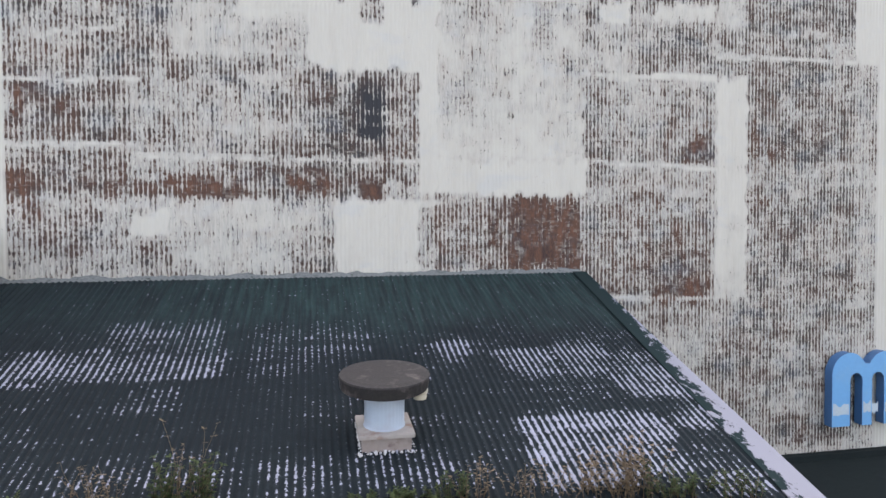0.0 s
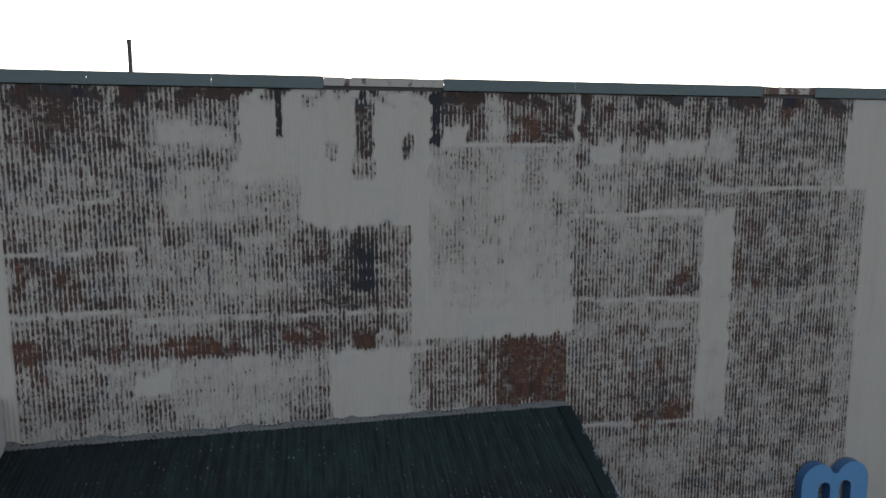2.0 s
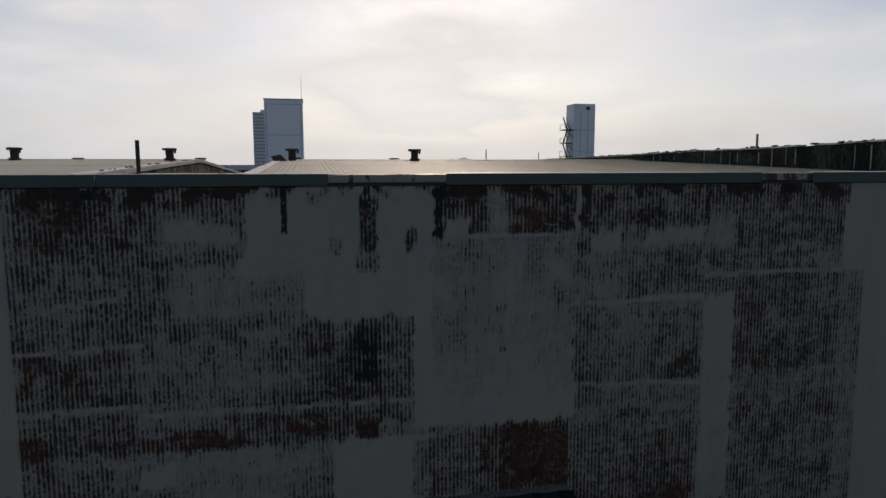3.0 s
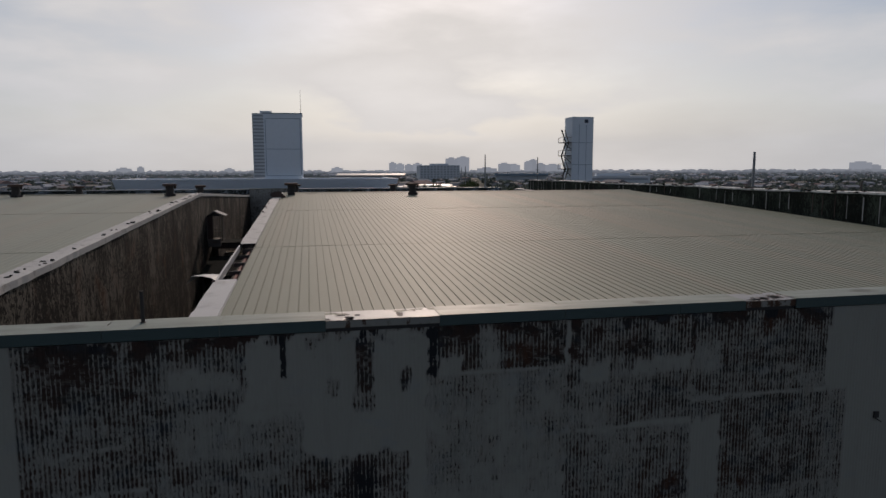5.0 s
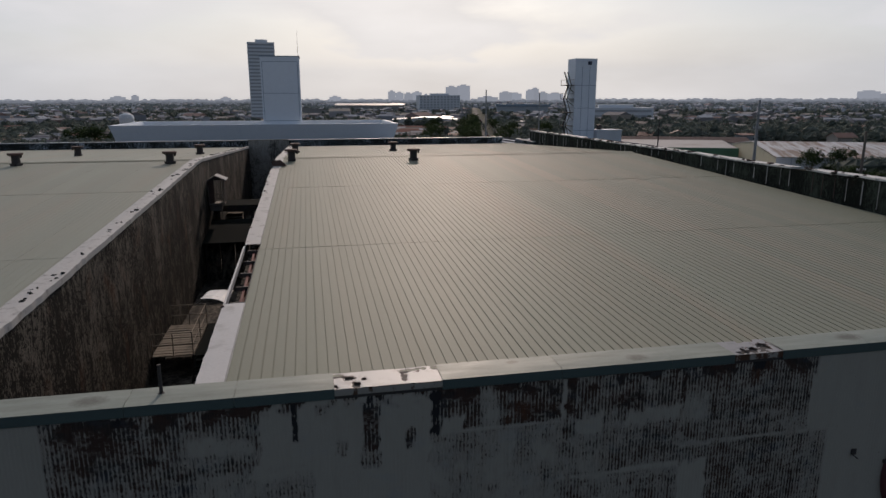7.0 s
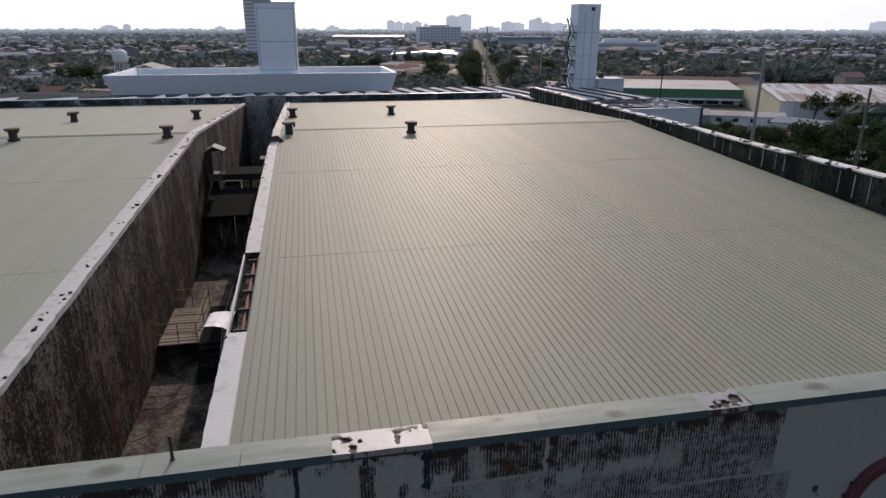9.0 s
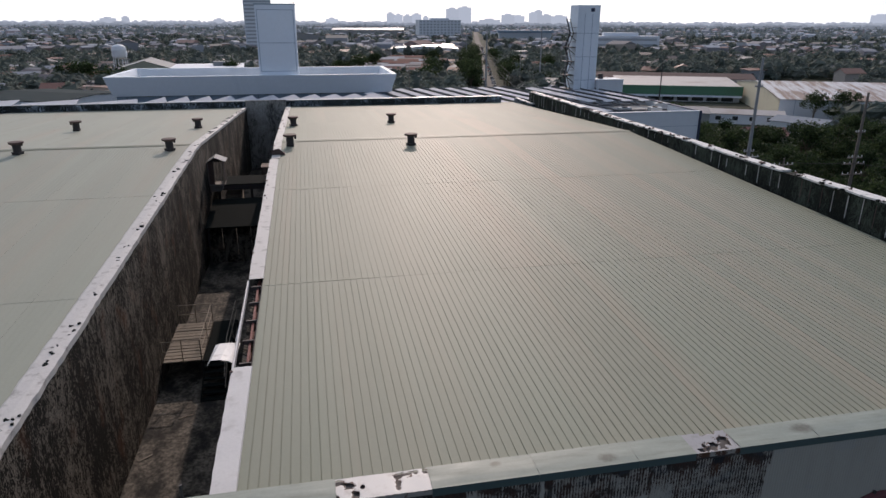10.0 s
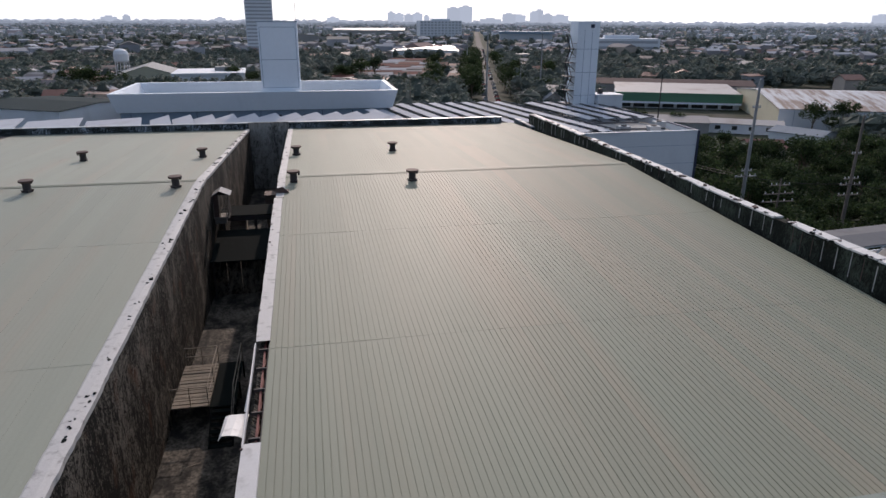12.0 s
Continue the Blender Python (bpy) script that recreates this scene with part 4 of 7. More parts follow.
def bare_cap(x0, x1, seed, holes, decay, mat):
    """Where the green cap is gone: an older white cap, rusted through in places."""
    nx, ny = int((x1 - x0) / 0.03), 26
    vs, rust = [], []
    for i in range(nx + 1):
        for k in range(ny + 1):
            x, y = x0 + (x1 - x0) * i / nx, -0.035 + 0.745 * k / ny
            r = -1.0
            for hx, hy, a, b in holes:
                r = max(r, 1.02 - math.hypot((x - hx) / a, (y - hy) / b))
            r += 0.75 * noise.fractal((x * 6.5, y * 6.5, seed), 0.7, 2.0, 5)
            rust.append(r)
            vs.append((x + 0.012 * noise.noise((x * 19, y * 19, 1)), y + 0.012 * noise.noise((x * 19, y * 19, 5)), 0.262 + 0.012 * noise.noise((x * 2, y * 2, seed)) - 0.02 * max(0.0, r)))
    fs = []
    for i in range(nx):
        for k in range(ny):
            a = i * (ny + 1) + k
            if rust[a] + rust[a + ny + 1] + rust[a + 1] + rust[a + ny + 2] < 1.35:
                fs.append((a, a + ny + 1, a + ny + 2, a + 1))
    me = MB().add(vs, fs).mesh("torn_cap", mat)
    paint_wear(me, [max(0.0, min(1.0, 0.25 + 1.1 * r)) for r in rust])
    torn_ = part("torn_cap", me, mat, cap, "torn white cap with rusty holes", smooth=True)
    n = int((x1 - x0) / 0.05)
    fv, fr = [], []
    for i in range(n + 1):
        x = x0 + (x1 - x0) * i / n
        r = decay + noise.fractal((x * 4.0, seed, 0.0), 0.8, 2.0, 4) * 0.9
        for z in (0.12, 0.15, 0.18, 0.22, 0.25):
            fv.append((x, -0.03, z))
            fr.append(r + 0.25 * noise.noise((x * 6, z * 9, seed)))
    fm = MB().add(fv, [(i * 5 + k, i * 5 + 5 + k, i * 5 + 6 + k, i * 5 + k + 1) for i in range(n) for k in range(4)]).mesh("old_fascia", OLDFASCIA)
    part("old_fascia", paint_wear(fm, fr), OLDFASCIA, torn_, "flaking white fascia")
    part("cap_bed", MB().box(x0, x1, 0.0, CAP_Y - 0.05, 0.0, 0.21), DARKSTEEL, torn_, "dark bed under the cap")


bare_cap(0.43, 2.52, 3, ((0.52, 0.56, 0.18, 0.12), (0.72, 0.42, 0.14, 0.14), (0.86, 0.12, 0.12, 0.20), (1.02, 0.36, 0.06, 0.1), (1.88, 0.56, 0.20, 0.14), (2.12, 0.60, 0.2, 0.1), (1.82, 0.30, 0.09, 0.22), (2.45, 0.6, 0.12, 0.14), (0.45, 0.1, 0.08, 0.1)), 0.22, BARE)
# this sheet is greyed in its colour for the shadow in its folds
bare_cap(8.93, 10.1, 8, ((9.55, 0.18, 0.36, 0.2), (9.85, 0.34, 0.2, 0.24), (9.2, 0.06, 0.16, 0.1), (9.62, 0.66, 0.3, 0.07)), 0.6, worn_white("shaded_torn_cap", (0.29, 0.29, 0.30), (0.17, 0.175, 0.165)))
part("cap_curb", MB().box(-40, 27.3, 0.28, CAP_Y - 0.02, -0.7, 0.2), WHITEWALL, cap, "white curb behind the cap")

# ---- main roof ----
def roof_slab(name, x0, x1, label):
    m = MB()
    sec = ((12.26, roof_z(12.26)), (RIDGE_Y, roof_z(RIDGE_Y)), (FAR_Y, roof_z(FAR_Y)))
    vs = [(x, y, z - dz) for dz in (0.03, 0.14) for x in (x0, x1) for y, z in sec]
    m.add(vs, [(0, 3, 4, 1), (1, 4, 5, 2), (6, 7, 10, 9), (7, 8, 11, 10), (0, 6, 9, 3), (2, 5, 11, 8), (0, 1, 7, 6), (1, 2, 8, 7), (3, 9, 10, 4), (4, 10, 11, 5)])
    return structure(name, m, DARKSTEEL, label, "roof")


def ribbed(width, length, rise, mat, step, rib, groove):
    """A roofing sheet with narrow upstanding ribs."""
    prof = []
    n = round(width / step)
    for i in range(n):
        x = i * step
        prof += [(x, 0.0), (x + 0.002, -groove), (x + 0.018, -groove), (x + 0.020, rib), (x + 0.027, rib), (x + 0.029, 0.0)]
    prof.append((width, 0.0))
    k = len(prof)
    vs = [(x, 0, z) for x, z in prof] + [(x, length, z + rise) for x, z in prof] + [(x, 0, min(z, 0) - 0.011) for x, z in prof]
    return MB().add(vs, [(i, i + 1, k + i + 1, k + i) for i in range(k - 1)] + [(2 * k + i, 2 * k + i + 1, i + 1, i) for i in range(k - 1)]).mesh("roof_sheet", mat)


def sheet_roof(parent, x0, count, width, seams, mat, step, rib, groove=0.018):
    for a, b in zip(seams, seams[1:]):
        me = ribbed(width, b - a, roof_z(b) - roof_z(a), mat, step, rib, groove)
        for i in range(count):
            lift = (0.0, 0.008, 0.016, 0.016, 0.008, 0.0)[seams.index(a)] + 0.0015 * ((i * 7 + int(a)) % 3)
            part("roof_sheet", me, mat, parent, "", (x0 + i * width, a, roof_z(a) + lift))


SEAMS = (12.26, 24.6, 37.95, RIDGE_Y, 64.4, 77.6, FAR_Y)
roof_main = roof_slab("roof_main", -1.87, 26.74, "wide low-pitched sage green ribbed metal roof")
sheet_roof(roof_main, -1.833, 29, 0.972, SEAMS, ROOF, 0.243, 0.008, 0.013)
sheet_roof(roof_main, 26.355, 1, 0.4, SEAMS, ROOF, 0.2, 0.008)
roof_west = roof_slab("roof_west", -40, -8.12, "pale sage ribbed metal roof of the neighbouring hall")
sheet_roof(roof_west, -8.12 - 26 * 0.972, 26, 0.972, SEAMS, ROOF_L, 0.243, 0.003, 0.003)
part("roof_sheet", MB().hexa([(-8.13, RIDGE_Y, roof_z(RIDGE_Y) - 0.1), (alley_x(RIDGE_Y) - 0.1, RIDGE_Y, roof_z(RIDGE_Y) - 0.1), (alley_x(FAR_Y) - 0.1, FAR_Y, roof_z(FAR_Y) - 0.1), (-8.13, FAR_Y, roof_z(FAR_Y) - 0.1)],
                              [(-8.13, RIDGE_Y, roof_z(RIDGE_Y) + 0.01), (alley_x(RIDGE_Y) - 0.1, RIDGE_Y, roof_z(RIDGE_Y) + 0.01), (alley_x(FAR_Y) - 0.1, FAR_Y, roof_z(FAR_Y) + 0.01), (-8.13, FAR_Y, roof_z(FAR_Y) + 0.01)]), ROOF_L, roof_west)


def ridge_cap(name, x0, x1, parent):
    m = MB()
    z = roof_z(RIDGE_Y)
    vs = [(x, RIDGE_Y + dy, z + dz) for x in (x0, x1) for dy, dz in ((-0.34, 0.030), (-0.32, 0.038), (0, 0.080), (0.32, 0.038), (0.34, 0.030))]
    m.add(vs, [(k, 5 + k, 6 + k, k + 1) for k in range(4)])
    part(name, m, ROOF, parent, "folded ridge cap")


ridge_cap("ridge_cap", -1.85, 26.75, roof_main)
part("gutter", MB().add([(x, y, roof_z(y) - dz) for y in (12.4, RIDGE_Y, FAR_Y) for x, dz in ((26.72, 0.05), (26.74, 0.34), (27.3, 0.34))], [(0, 1, 4, 3), (1, 2, 5, 4), (3, 4, 7, 6), (4, 5, 8, 7)]), CONC, roof_main, "grey sunken gutter")
ridge_cap("ridge_cap", -34, -8.12, roof_west)


def edging(name, parent, x0, x1, y0, y1, up, mat, seed, lumps):
    """A flashing strip that follows the roof, with torn lumps of old sealant on it."""
    rng = random.Random(seed)
    n = max(2, int((y1 - y0) / 0.35))
    vs = []
    for i in range(n + 1):
        y = y0 + (y1 - y0) * i / n
        j = 0.02 * noise.noise((y * 0.5, seed, 0)) + rng.uniform(-0.012, 0.012)
        for x, dz in ((x0 + j, up - 0.22), (x0 + j, up), (x1 + 0.5 * j, up + 0.01), (x1 + 0.02, up - 0.05)):
            vs.append((x, y, roof_z(y) + dz + rng.uniform(-0.008, 0.008)))
    part(name, MB().add(vs, [(i * 4 + k, i * 4 + 4 + k, i * 4 + 5 + k, i * 4 + k + 1) for i in range(n) for k in range(3)]), mat, parent, "weathered white flashing")
    for _ in range(lumps):
        y, x = rng.uniform(y0, y1), x0 + rng.random() ** 2 * (x1 - x0)
        part("sealant_lump", shard(rng, x, y, roof_z(y) + up, rng.uniform(0.04, 0.12) * (0.5 + y / 60), rng.uniform(0.03, 0.08)), RUSTY, parent, "torn dark sealant")


alley_e = bpy.data.objects["wall_alley_east"]
alley_w = bpy.data.objects["wall_alley_west"]
edging("flashing", alley_e, -2.42, -1.83, 12.3, 18.5, 0.06, FLASH, 1, 1)
edging("flashing", alley_e, -2.40, -1.83, 25.2, 45.5, 0.06, COPING, 2, 9)
edging("flashing", alley_e, -2.30, -1.75, 45.6, FAR_Y, 0.06, COPING, 3, 16)
def wide_coping():
    """Folded white coping on the alley wall, buckled and patched."""
    rng = random.Random(4)
    n, vs = 210, []
    for i in range(n + 1):
        y = 12.3 + (FAR_Y - 12.3) * i / n
        a, j = alley_x(y), 0.04 * noise.noise((y * 0.7, 4, 0)) + rng.uniform(-0.025, 0.025)
        wide = 0.70 - 0.25 * max(0.0, min(1.0, (y - 46) / 20))
        for x, dz in ((a + 0.05 + j, -0.14), (a + 0.05 + j, 0.075), (a - 0.25, 0.10), (a - wide + 0.08, 0.085), (a - wide + 0.5 * j, 0.03)):
            vs.append((x, y, roof_z(y) + dz + 0.012 * noise.noise((x * 2, y * 1.3, 8)) + rng.uniform(-0.004, 0.004)))
    part("flashing", MB().add(vs, [(i * 5 + k, i * 5 + 5 + k, i * 5 + 6 + k, i * 5 + k + 1) for i in range(n) for k in range(4)]), COPING, alley_w, "weathered white flashing")


wide_coping()
rng = random.Random(11)
for i in range(26):
    y0, x0 = 14.5 + 68 * (i + rng.uniform(-0.3, 0.3)) / 26, 0.12 + 0.2 * rng.random()
    for k in range(rng.randint(1, 6)):
        y = y0 + rng.gauss(0, 0.35)
        part("sealant_lump", shard(rng, alley_x(y) - x0 + 0.1 * rng.gauss(0, 1), y, roof_z(y) + 0.085, rng.uniform(0.04, 0.13) * (0.6 + y / 70), rng.uniform(0.02, 0.08)), BLACKROOF, alley_w, "torn dark sealant")
# bare purlins where the flashing has come off
for i in range(5):
    y = 18.9 + i * 1.45
    part("purlin", MB().box(-2.26, -1.6, y, y + 0.07, roof_z(y) - 0.2, roof_z(y) - 0.06), DARKSTEEL, alley_e, "dark purlin end")
    part("cleat", MB().box(-2.05, -1.95, y + 0.4, y + 0.95, roof_z(y) - 0.62, roof_z(y) - 0.18), REDSTEEL, alley_e, "red oxide cleat")
part("edge_beam", MB().hexa([(-2.06, 18.5, 16.52), (-1.98, 18.5, 16.52), (-1.98, 25.2, 16.79), (-2.06, 25.2, 16.79)], [(-2.06, 18.5, 16.86), (-1.98, 18.5, 16.86), (-1.98, 25.2, 17.13), (-2.06, 25.2, 17.13)]), REDSTEEL, alley_e, "red oxide edge beam")
part("edge_angle", MB().hexa([(-2.44, 18.5, 16.80), (-2.38, 18.5, 16.80), (-2.38, 25.2, 17.08), (-2.44, 25.2, 17.08)], [(-2.44, 18.5, 17.0), (-2.38, 18.5, 17.0), (-2.38, 25.2, 17.28), (-2.44, 25.2, 17.28)]), FLASH, alley_e, "thin white edge strip")

# flashing that the wind has curled out over the alley
torn = thing("torn_flashing", (-2.44, 19.0, 16.95), "bright white torn metal flashing bent out over the alley", "flashing")
m = MB()
prof = ((0.0, 0.0), (-0.14, 0.10), (-0.38, 0.16), (-0.66, 0.17), (-0.80, -0.04))
vs = [(x + 0.03 * k, y, z * (1 - 0.25 * k) - 0.02 * k) for k, y in enumerate((0.0, 0.5, 1.0, 1.5)) for x, z in prof]
vs2 = [(x, y, z - 0.012) for x, y, z in vs]
fs = [(k * 5 + i, k * 5 + i + 1, k * 5 + i + 6, k * 5 + i + 5) for k in range(3) for i in range(4)]
m.add(vs, fs).add(vs2, [f[::-1] for f in fs])
# paler white than the hanging strip, to show sun on the sheet
part("bent_sheet", m, SLAB, torn)
part("hanging_strip", MB().add([(0.0, 1.6, -0.02), (-0.10, 1.7, -0.06), (-0.06, 3.2, -0.02), (0.0, 4.4, 0.05), (0.0, 1.6, -0.03), (-0.1, 1.7, -0.07), (-0.06, 3.2, -0.03), (0, 4.4, 0.04)], [(0, 1, 2, 3), (7, 6, 5, 4)]), FLASH, torn)

bent = thing("bent_flashing", (-2.3, 46.6, roof_z(46.6) + 0.08), "rusty brown sheet curled up at the roof edge", "flashing")
vs = [(x, y, z) for dz in (0.0, -0.015) for x, y, z in ((0.0, 0.0, dz), (0.9, 0.1, dz), (0.85, 0.9, dz + 0.05), (-0.05, 0.8, dz + 0.04), (-0.15, 0.0, 0.30 + dz), (0.5, 0.05, 0.42 + dz))]
part("sheet", MB().add(vs, [(0, 1, 2, 3), (0, 4, 5, 1), (6, 9, 8, 7), (6, 7, 11, 10)]), RUSTY, bent)

# parapet on the east side, with capping slabs and gaps between them
def par_z(y):
    return 18.80 + 0.03 * math.sin(y * 0.31)


ys = [WALL_Y + 0.3 + (79.0 - WALL_Y - 0.3) * i / 16 for i in range(17)]
pv = [(x, y, z) for y in ys for x, z in ((27.3, 16.2), (27.85, 16.2), (27.85, par_z(y)), (27.3, par_z(y)))]
par_e = structure("parapet_east", MB().add(pv, [(i * 4 + k, i * 4 + (k + 1) % 4, i * 4 + 4 + (k + 1) % 4, i * 4 + 4 + k) for i in range(16) for k in range(4)] + [(0, 3, 2, 1), (64, 65, 66, 67)]), PARAPET, "dark mossy parapet with rust-streaked joints and a white capping", "parapet")
y, rng = WALL_Y + 0.35, random.Random(5)
while y < 78.5:
    l = rng.uniform(0.9, 2.4)
    y1, j, k = min(y + l - rng.uniform(0.02, 0.12), 79.0), rng.uniform(-0.035, 0.035), rng.uniform(-0.06, 0.04)
    if rng.random() < 0.96:
        part("capping_slab", MB().hexa([(27.24 + k, y, par_z(y) + j), (27.92, y, par_z(y)), (27.92, y1, par_z(y1)), (27.26 - k, y1, par_z(y1) - j)],
                                       [(27.24 + k, y, par_z(y) + 0.09 + j), (27.92, y, par_z(y) + 0.11), (27.92, y1 - rng.uniform(0, 0.1), par_z(y1) + 0.11), (27.26 - k, y1, par_z(y1) + 0.09 - j)]), SLAB, par_e)
    for _ in range(rng.randint(0, 3)):
        yy = y + l - 0.05 + rng.uniform(-0.4, 0.4)
        part("sealant_lump", shard(rng, rng.uniform(27.3, 27.75), yy, par_z(yy) + 0.09, rng.uniform(0.08, 0.3), rng.uniform(0.05, 0.13)), RUSTY, par_e, "torn dark sealant")
    y += l
y = WALL_Y + 1.0
while y < 78.5:
    if rng.random() < 0.75:
        part("joint_strip", MB().box(27.275, 27.3, y, y + rng.uniform(0.015, 0.045), roof_z(y) - 0.1 + rng.random() * 0.3, par_z(y) - rng.random() * 0.35), COPING if rng.random() < 0.7 else RUSTY, par_e, "pale joint strip")
    y += rng.uniform(0.7, 1.2)
for i in range(90):
    y = WALL_Y + 1.0 + 66.5 * rng.random()
    part("sealant_lump", shard(rng, 27.2 + 0.22 * rng.random() ** 2, y, par_z(y) + rng.uniform(0.03, 0.09), rng.uniform(0.05, 0.2), rng.uniform(0.03, 0.1)), BLACKROOF, par_e, "torn dark sealant")
structure("parapet_north", MB().box(-40, -7.05, FAR_Y - 0.25, FAR_Y + 0.1, 16.0, 17.75).box(-2.3, 25.2, FAR_Y - 0.25, FAR_Y + 0.1, 16.0, 17.75), FARPAR, "low back parapet with peeling pale blue and black paint", "parapet")
par_n = bpy.data.objects["parapet_north"]
low_par = structure("parapet_corner", MB().box(26.95, 27.3, 76.6, FAR_Y - 0.3, 16.2, 17.55), FARPAR, "low dark broken parapet at the roof corner", "parapet")
for y, l in ((76.8, 1.2), (78.4, 0.7), (79.8, 1.6), (82.0, 1.5)):
    part("capping_slab", MB().box(26.9, 27.36, y, y + l, 17.55, 17.63), SLAB, low_par)
for i in range(27):
    x = -40 + i * 2.42
    part("capping_slab", MB().box(x, x + 2.38, FAR_Y - 0.32, FAR_Y + 0.16, 17.75, 17.83), GALV if i % 3 else FLASH, par_n)

# ---- ventilators on the roofs ----
def ventilator(neck, cap_, base, box_h, neck_h, label, nr=0.215, stays=4):
    v = thing("roof_ventilator", (0, 0, 0), label, "roof vent", "roof ventilators")
    part("curb", MB().box(-0.26, 0.26, -0.26, 0.26, -0.22, box_h - 0.05), CURB if stays == 0 else base, v, "square stained curb")
    part("curb_lid", MB().box(-0.295, 0.295, -0.295, 0.295, box_h - 0.05, box_h), base, v, bevel=0.008)
    part("neck", MB().lathe([(nr + 0.01, box_h), (nr + 0.007, box_h + 0.012), (nr, box_h + 0.014), (nr, box_h + neck_h)], 32), neck, v, smooth=False)
    z = box_h + neck_h - 0.03
    part("cap", MB().lathe([(0.30, z - 0.01), (0.455, z), (0.47, z + 0.008), (0.485, z + 0.13), (0.478, z + 0.145), (0.40, z + 0.155), (0.2, z + 0.165), (0.02, z + 0.168)], 40), cap_, v, "round rusty brown cap")
    for a in (40, 130, 220, 310)[:stays]:
        c, s = math.cos(radians(a)), math.sin(radians(a))
        part("stay", MB().bar((0.2 * c, 0.2 * s, z - 0.18), (0.40 * c, 0.40 * s, z + 0.0), 0.012), base, v)
    return v, z


low_vent, vz = ventilator(PALEBLUE, CAPBROWN, DUSTY, 0.17, 0.45, "pale blue roof ventilator with a rusty brown mushroom cap", stays=0)
low_vent.location, low_vent.rotation_euler = (0.755, 7.02, 9.74), (radians(6), 0, 0)
part("drain_cup", MB().lathe([(0.05, vz - 0.10), (0.066, vz - 0.095), (0.072, vz - 0.06), (0.070, vz - 0.045), (0.055, vz - 0.042), (0.055, vz - 0.036), (0.078, vz - 0.034), (0.083, vz - 0.02), (0.083, vz + 0.01), (0.06, vz + 0.012)], 20, (0.36, -0.16, 0)), IVORY, bpy.data.objects["cap"], "ivory plastic cup")
srng = random.Random(77)
seal = MB()
for side in range(4):
    for i in range(14):
        u = -0.3 + 0.6 * i / 13
        p_ = ((u, -0.275), (0.275, u), (u, 0.275), (-0.275, u))[side]
        bump = shard(srng, p_[0], p_[1], 0.22 * p_[1] + 0.005, srng.uniform(0.02, 0.045), srng.uniform(0.03, 0.06))
        seal.add(bump.v, bump.f)
part("sealant_bead", seal, surface("dirty_white_sealant", (0.36, 0.36, 0.36), 0.7, 0.0, 0.3, 6.0, 20.0, (0.1, 0.09, 0.08), 0.6), low_vent, "ragged whitish sealant")
hi_vent, vz2 = ventilator(DARKSTEEL, RUSTY, DARKSTEEL, 0.18, 0.58, "dark rusty mushroom ventilator on the ribbed roof", 0.27)
part("lug", MB().lathe([(0.05, vz2 - 0.2), (0.08, vz2 - 0.14), (0.08, vz2 + 0.02)], 10, (0.40, -0.05, 0)), DARKSTEEL, hi_vent)
spots = [(-1.1, 49.6), (7.8, 48.6), (-9.5, 49.4), (-19.5, 49.8), (-29.4, 50.0), (8.05, 62.6), (-1.05, 62.0), (-9.45, 62.5), (-19.6, 62.7), (-29.5, 62.8)]
for i, (x, y) in enumerate(spots):
    at = pose(x, y, roof_z(y), 0, 0, i * 23)
    if i:
        copy_thing(hi_vent, at)
    else:
        hi_vent.matrix_basis = at

# short post on the wall cap
post = thing("cap_post", (-2.74, 12.0, 17.37), "short dark steel post bolted to the wall cap", "post")
part("pipe", MB().bar((0, 0, 0), (0, 0, 0.58), 0.035, 10), DARKSTEEL, post)
part("flange", MB().lathe([(0.06, 0.0), (0.06, 0.02), (0.03, 0.03)], 12), DARKSTEEL, post)

# ---- lean-to below the front wall ----
LOW_S, LOW_TOP, LOW_EAVE = 0.325, 11.24, 5.1


def low_z(y):
    return LOW_TOP - LOW_S * (WALL_Y - y)


low_roof = structure("roof_lean_to", MB().hexa([(-5.6, LOW_EAVE, low_z(LOW_EAVE) - 0.2), (4.95, LOW_EAVE, low_z(LOW_EAVE) - 0.2), (4.95, WALL_Y - 0.02, LOW_TOP - 0.2), (-5.6, WALL_Y - 0.02, LOW_TOP - 0.2)],
                                             [(-5.6, LOW_EAVE, low_z(LOW_EAVE) - 0.03), (4.95, LOW_EAVE, low_z(LOW_EAVE) - 0.03), (4.95, WALL_Y - 0.02, LOW_TOP - 0.03), (-5.6, WALL_Y - 0.02, LOW_TOP - 0.03)]),
                     BLACKROOF, "sloping corrugated lean-to roof black with algae, white paint left in dashes", "roof")


# x from, to, y from, to, how much white paint is left
PAINT_LEFT = ((-2.75, -1.2, 9.1, 9.95, 0.54), (-3.7, -1.15, 8.35, 9.08, 0.62), (-2.1, -1.45, 7.7, 8.3, 0.44), (-0.8, 0.75, 8.3, 9.65, 0.42), (1.68, 2.15, 8.5, 9.1, 0.56), (-2.8, -0.75, 6.2, 7.0, 0.36),
              (-0.48, 1.4, 6.1, 6.85, 0.44), (-3.3, -2.75, 7.2, 7.65, 0.42), (2.45, 3.3, 8.0, 8.8, 0.68), (3.35, 4.1, 8.0, 8.95, 0.66), (3.9, 4.75, 7.3, 8.45, 0.60), (2.25, 4.0, 6.0, 7.22, 0.80), (4.2, 4.75, 6.6, 7.15, 0.66),
              (3.9, 4.6, 5.7, 6.5, 0.62))


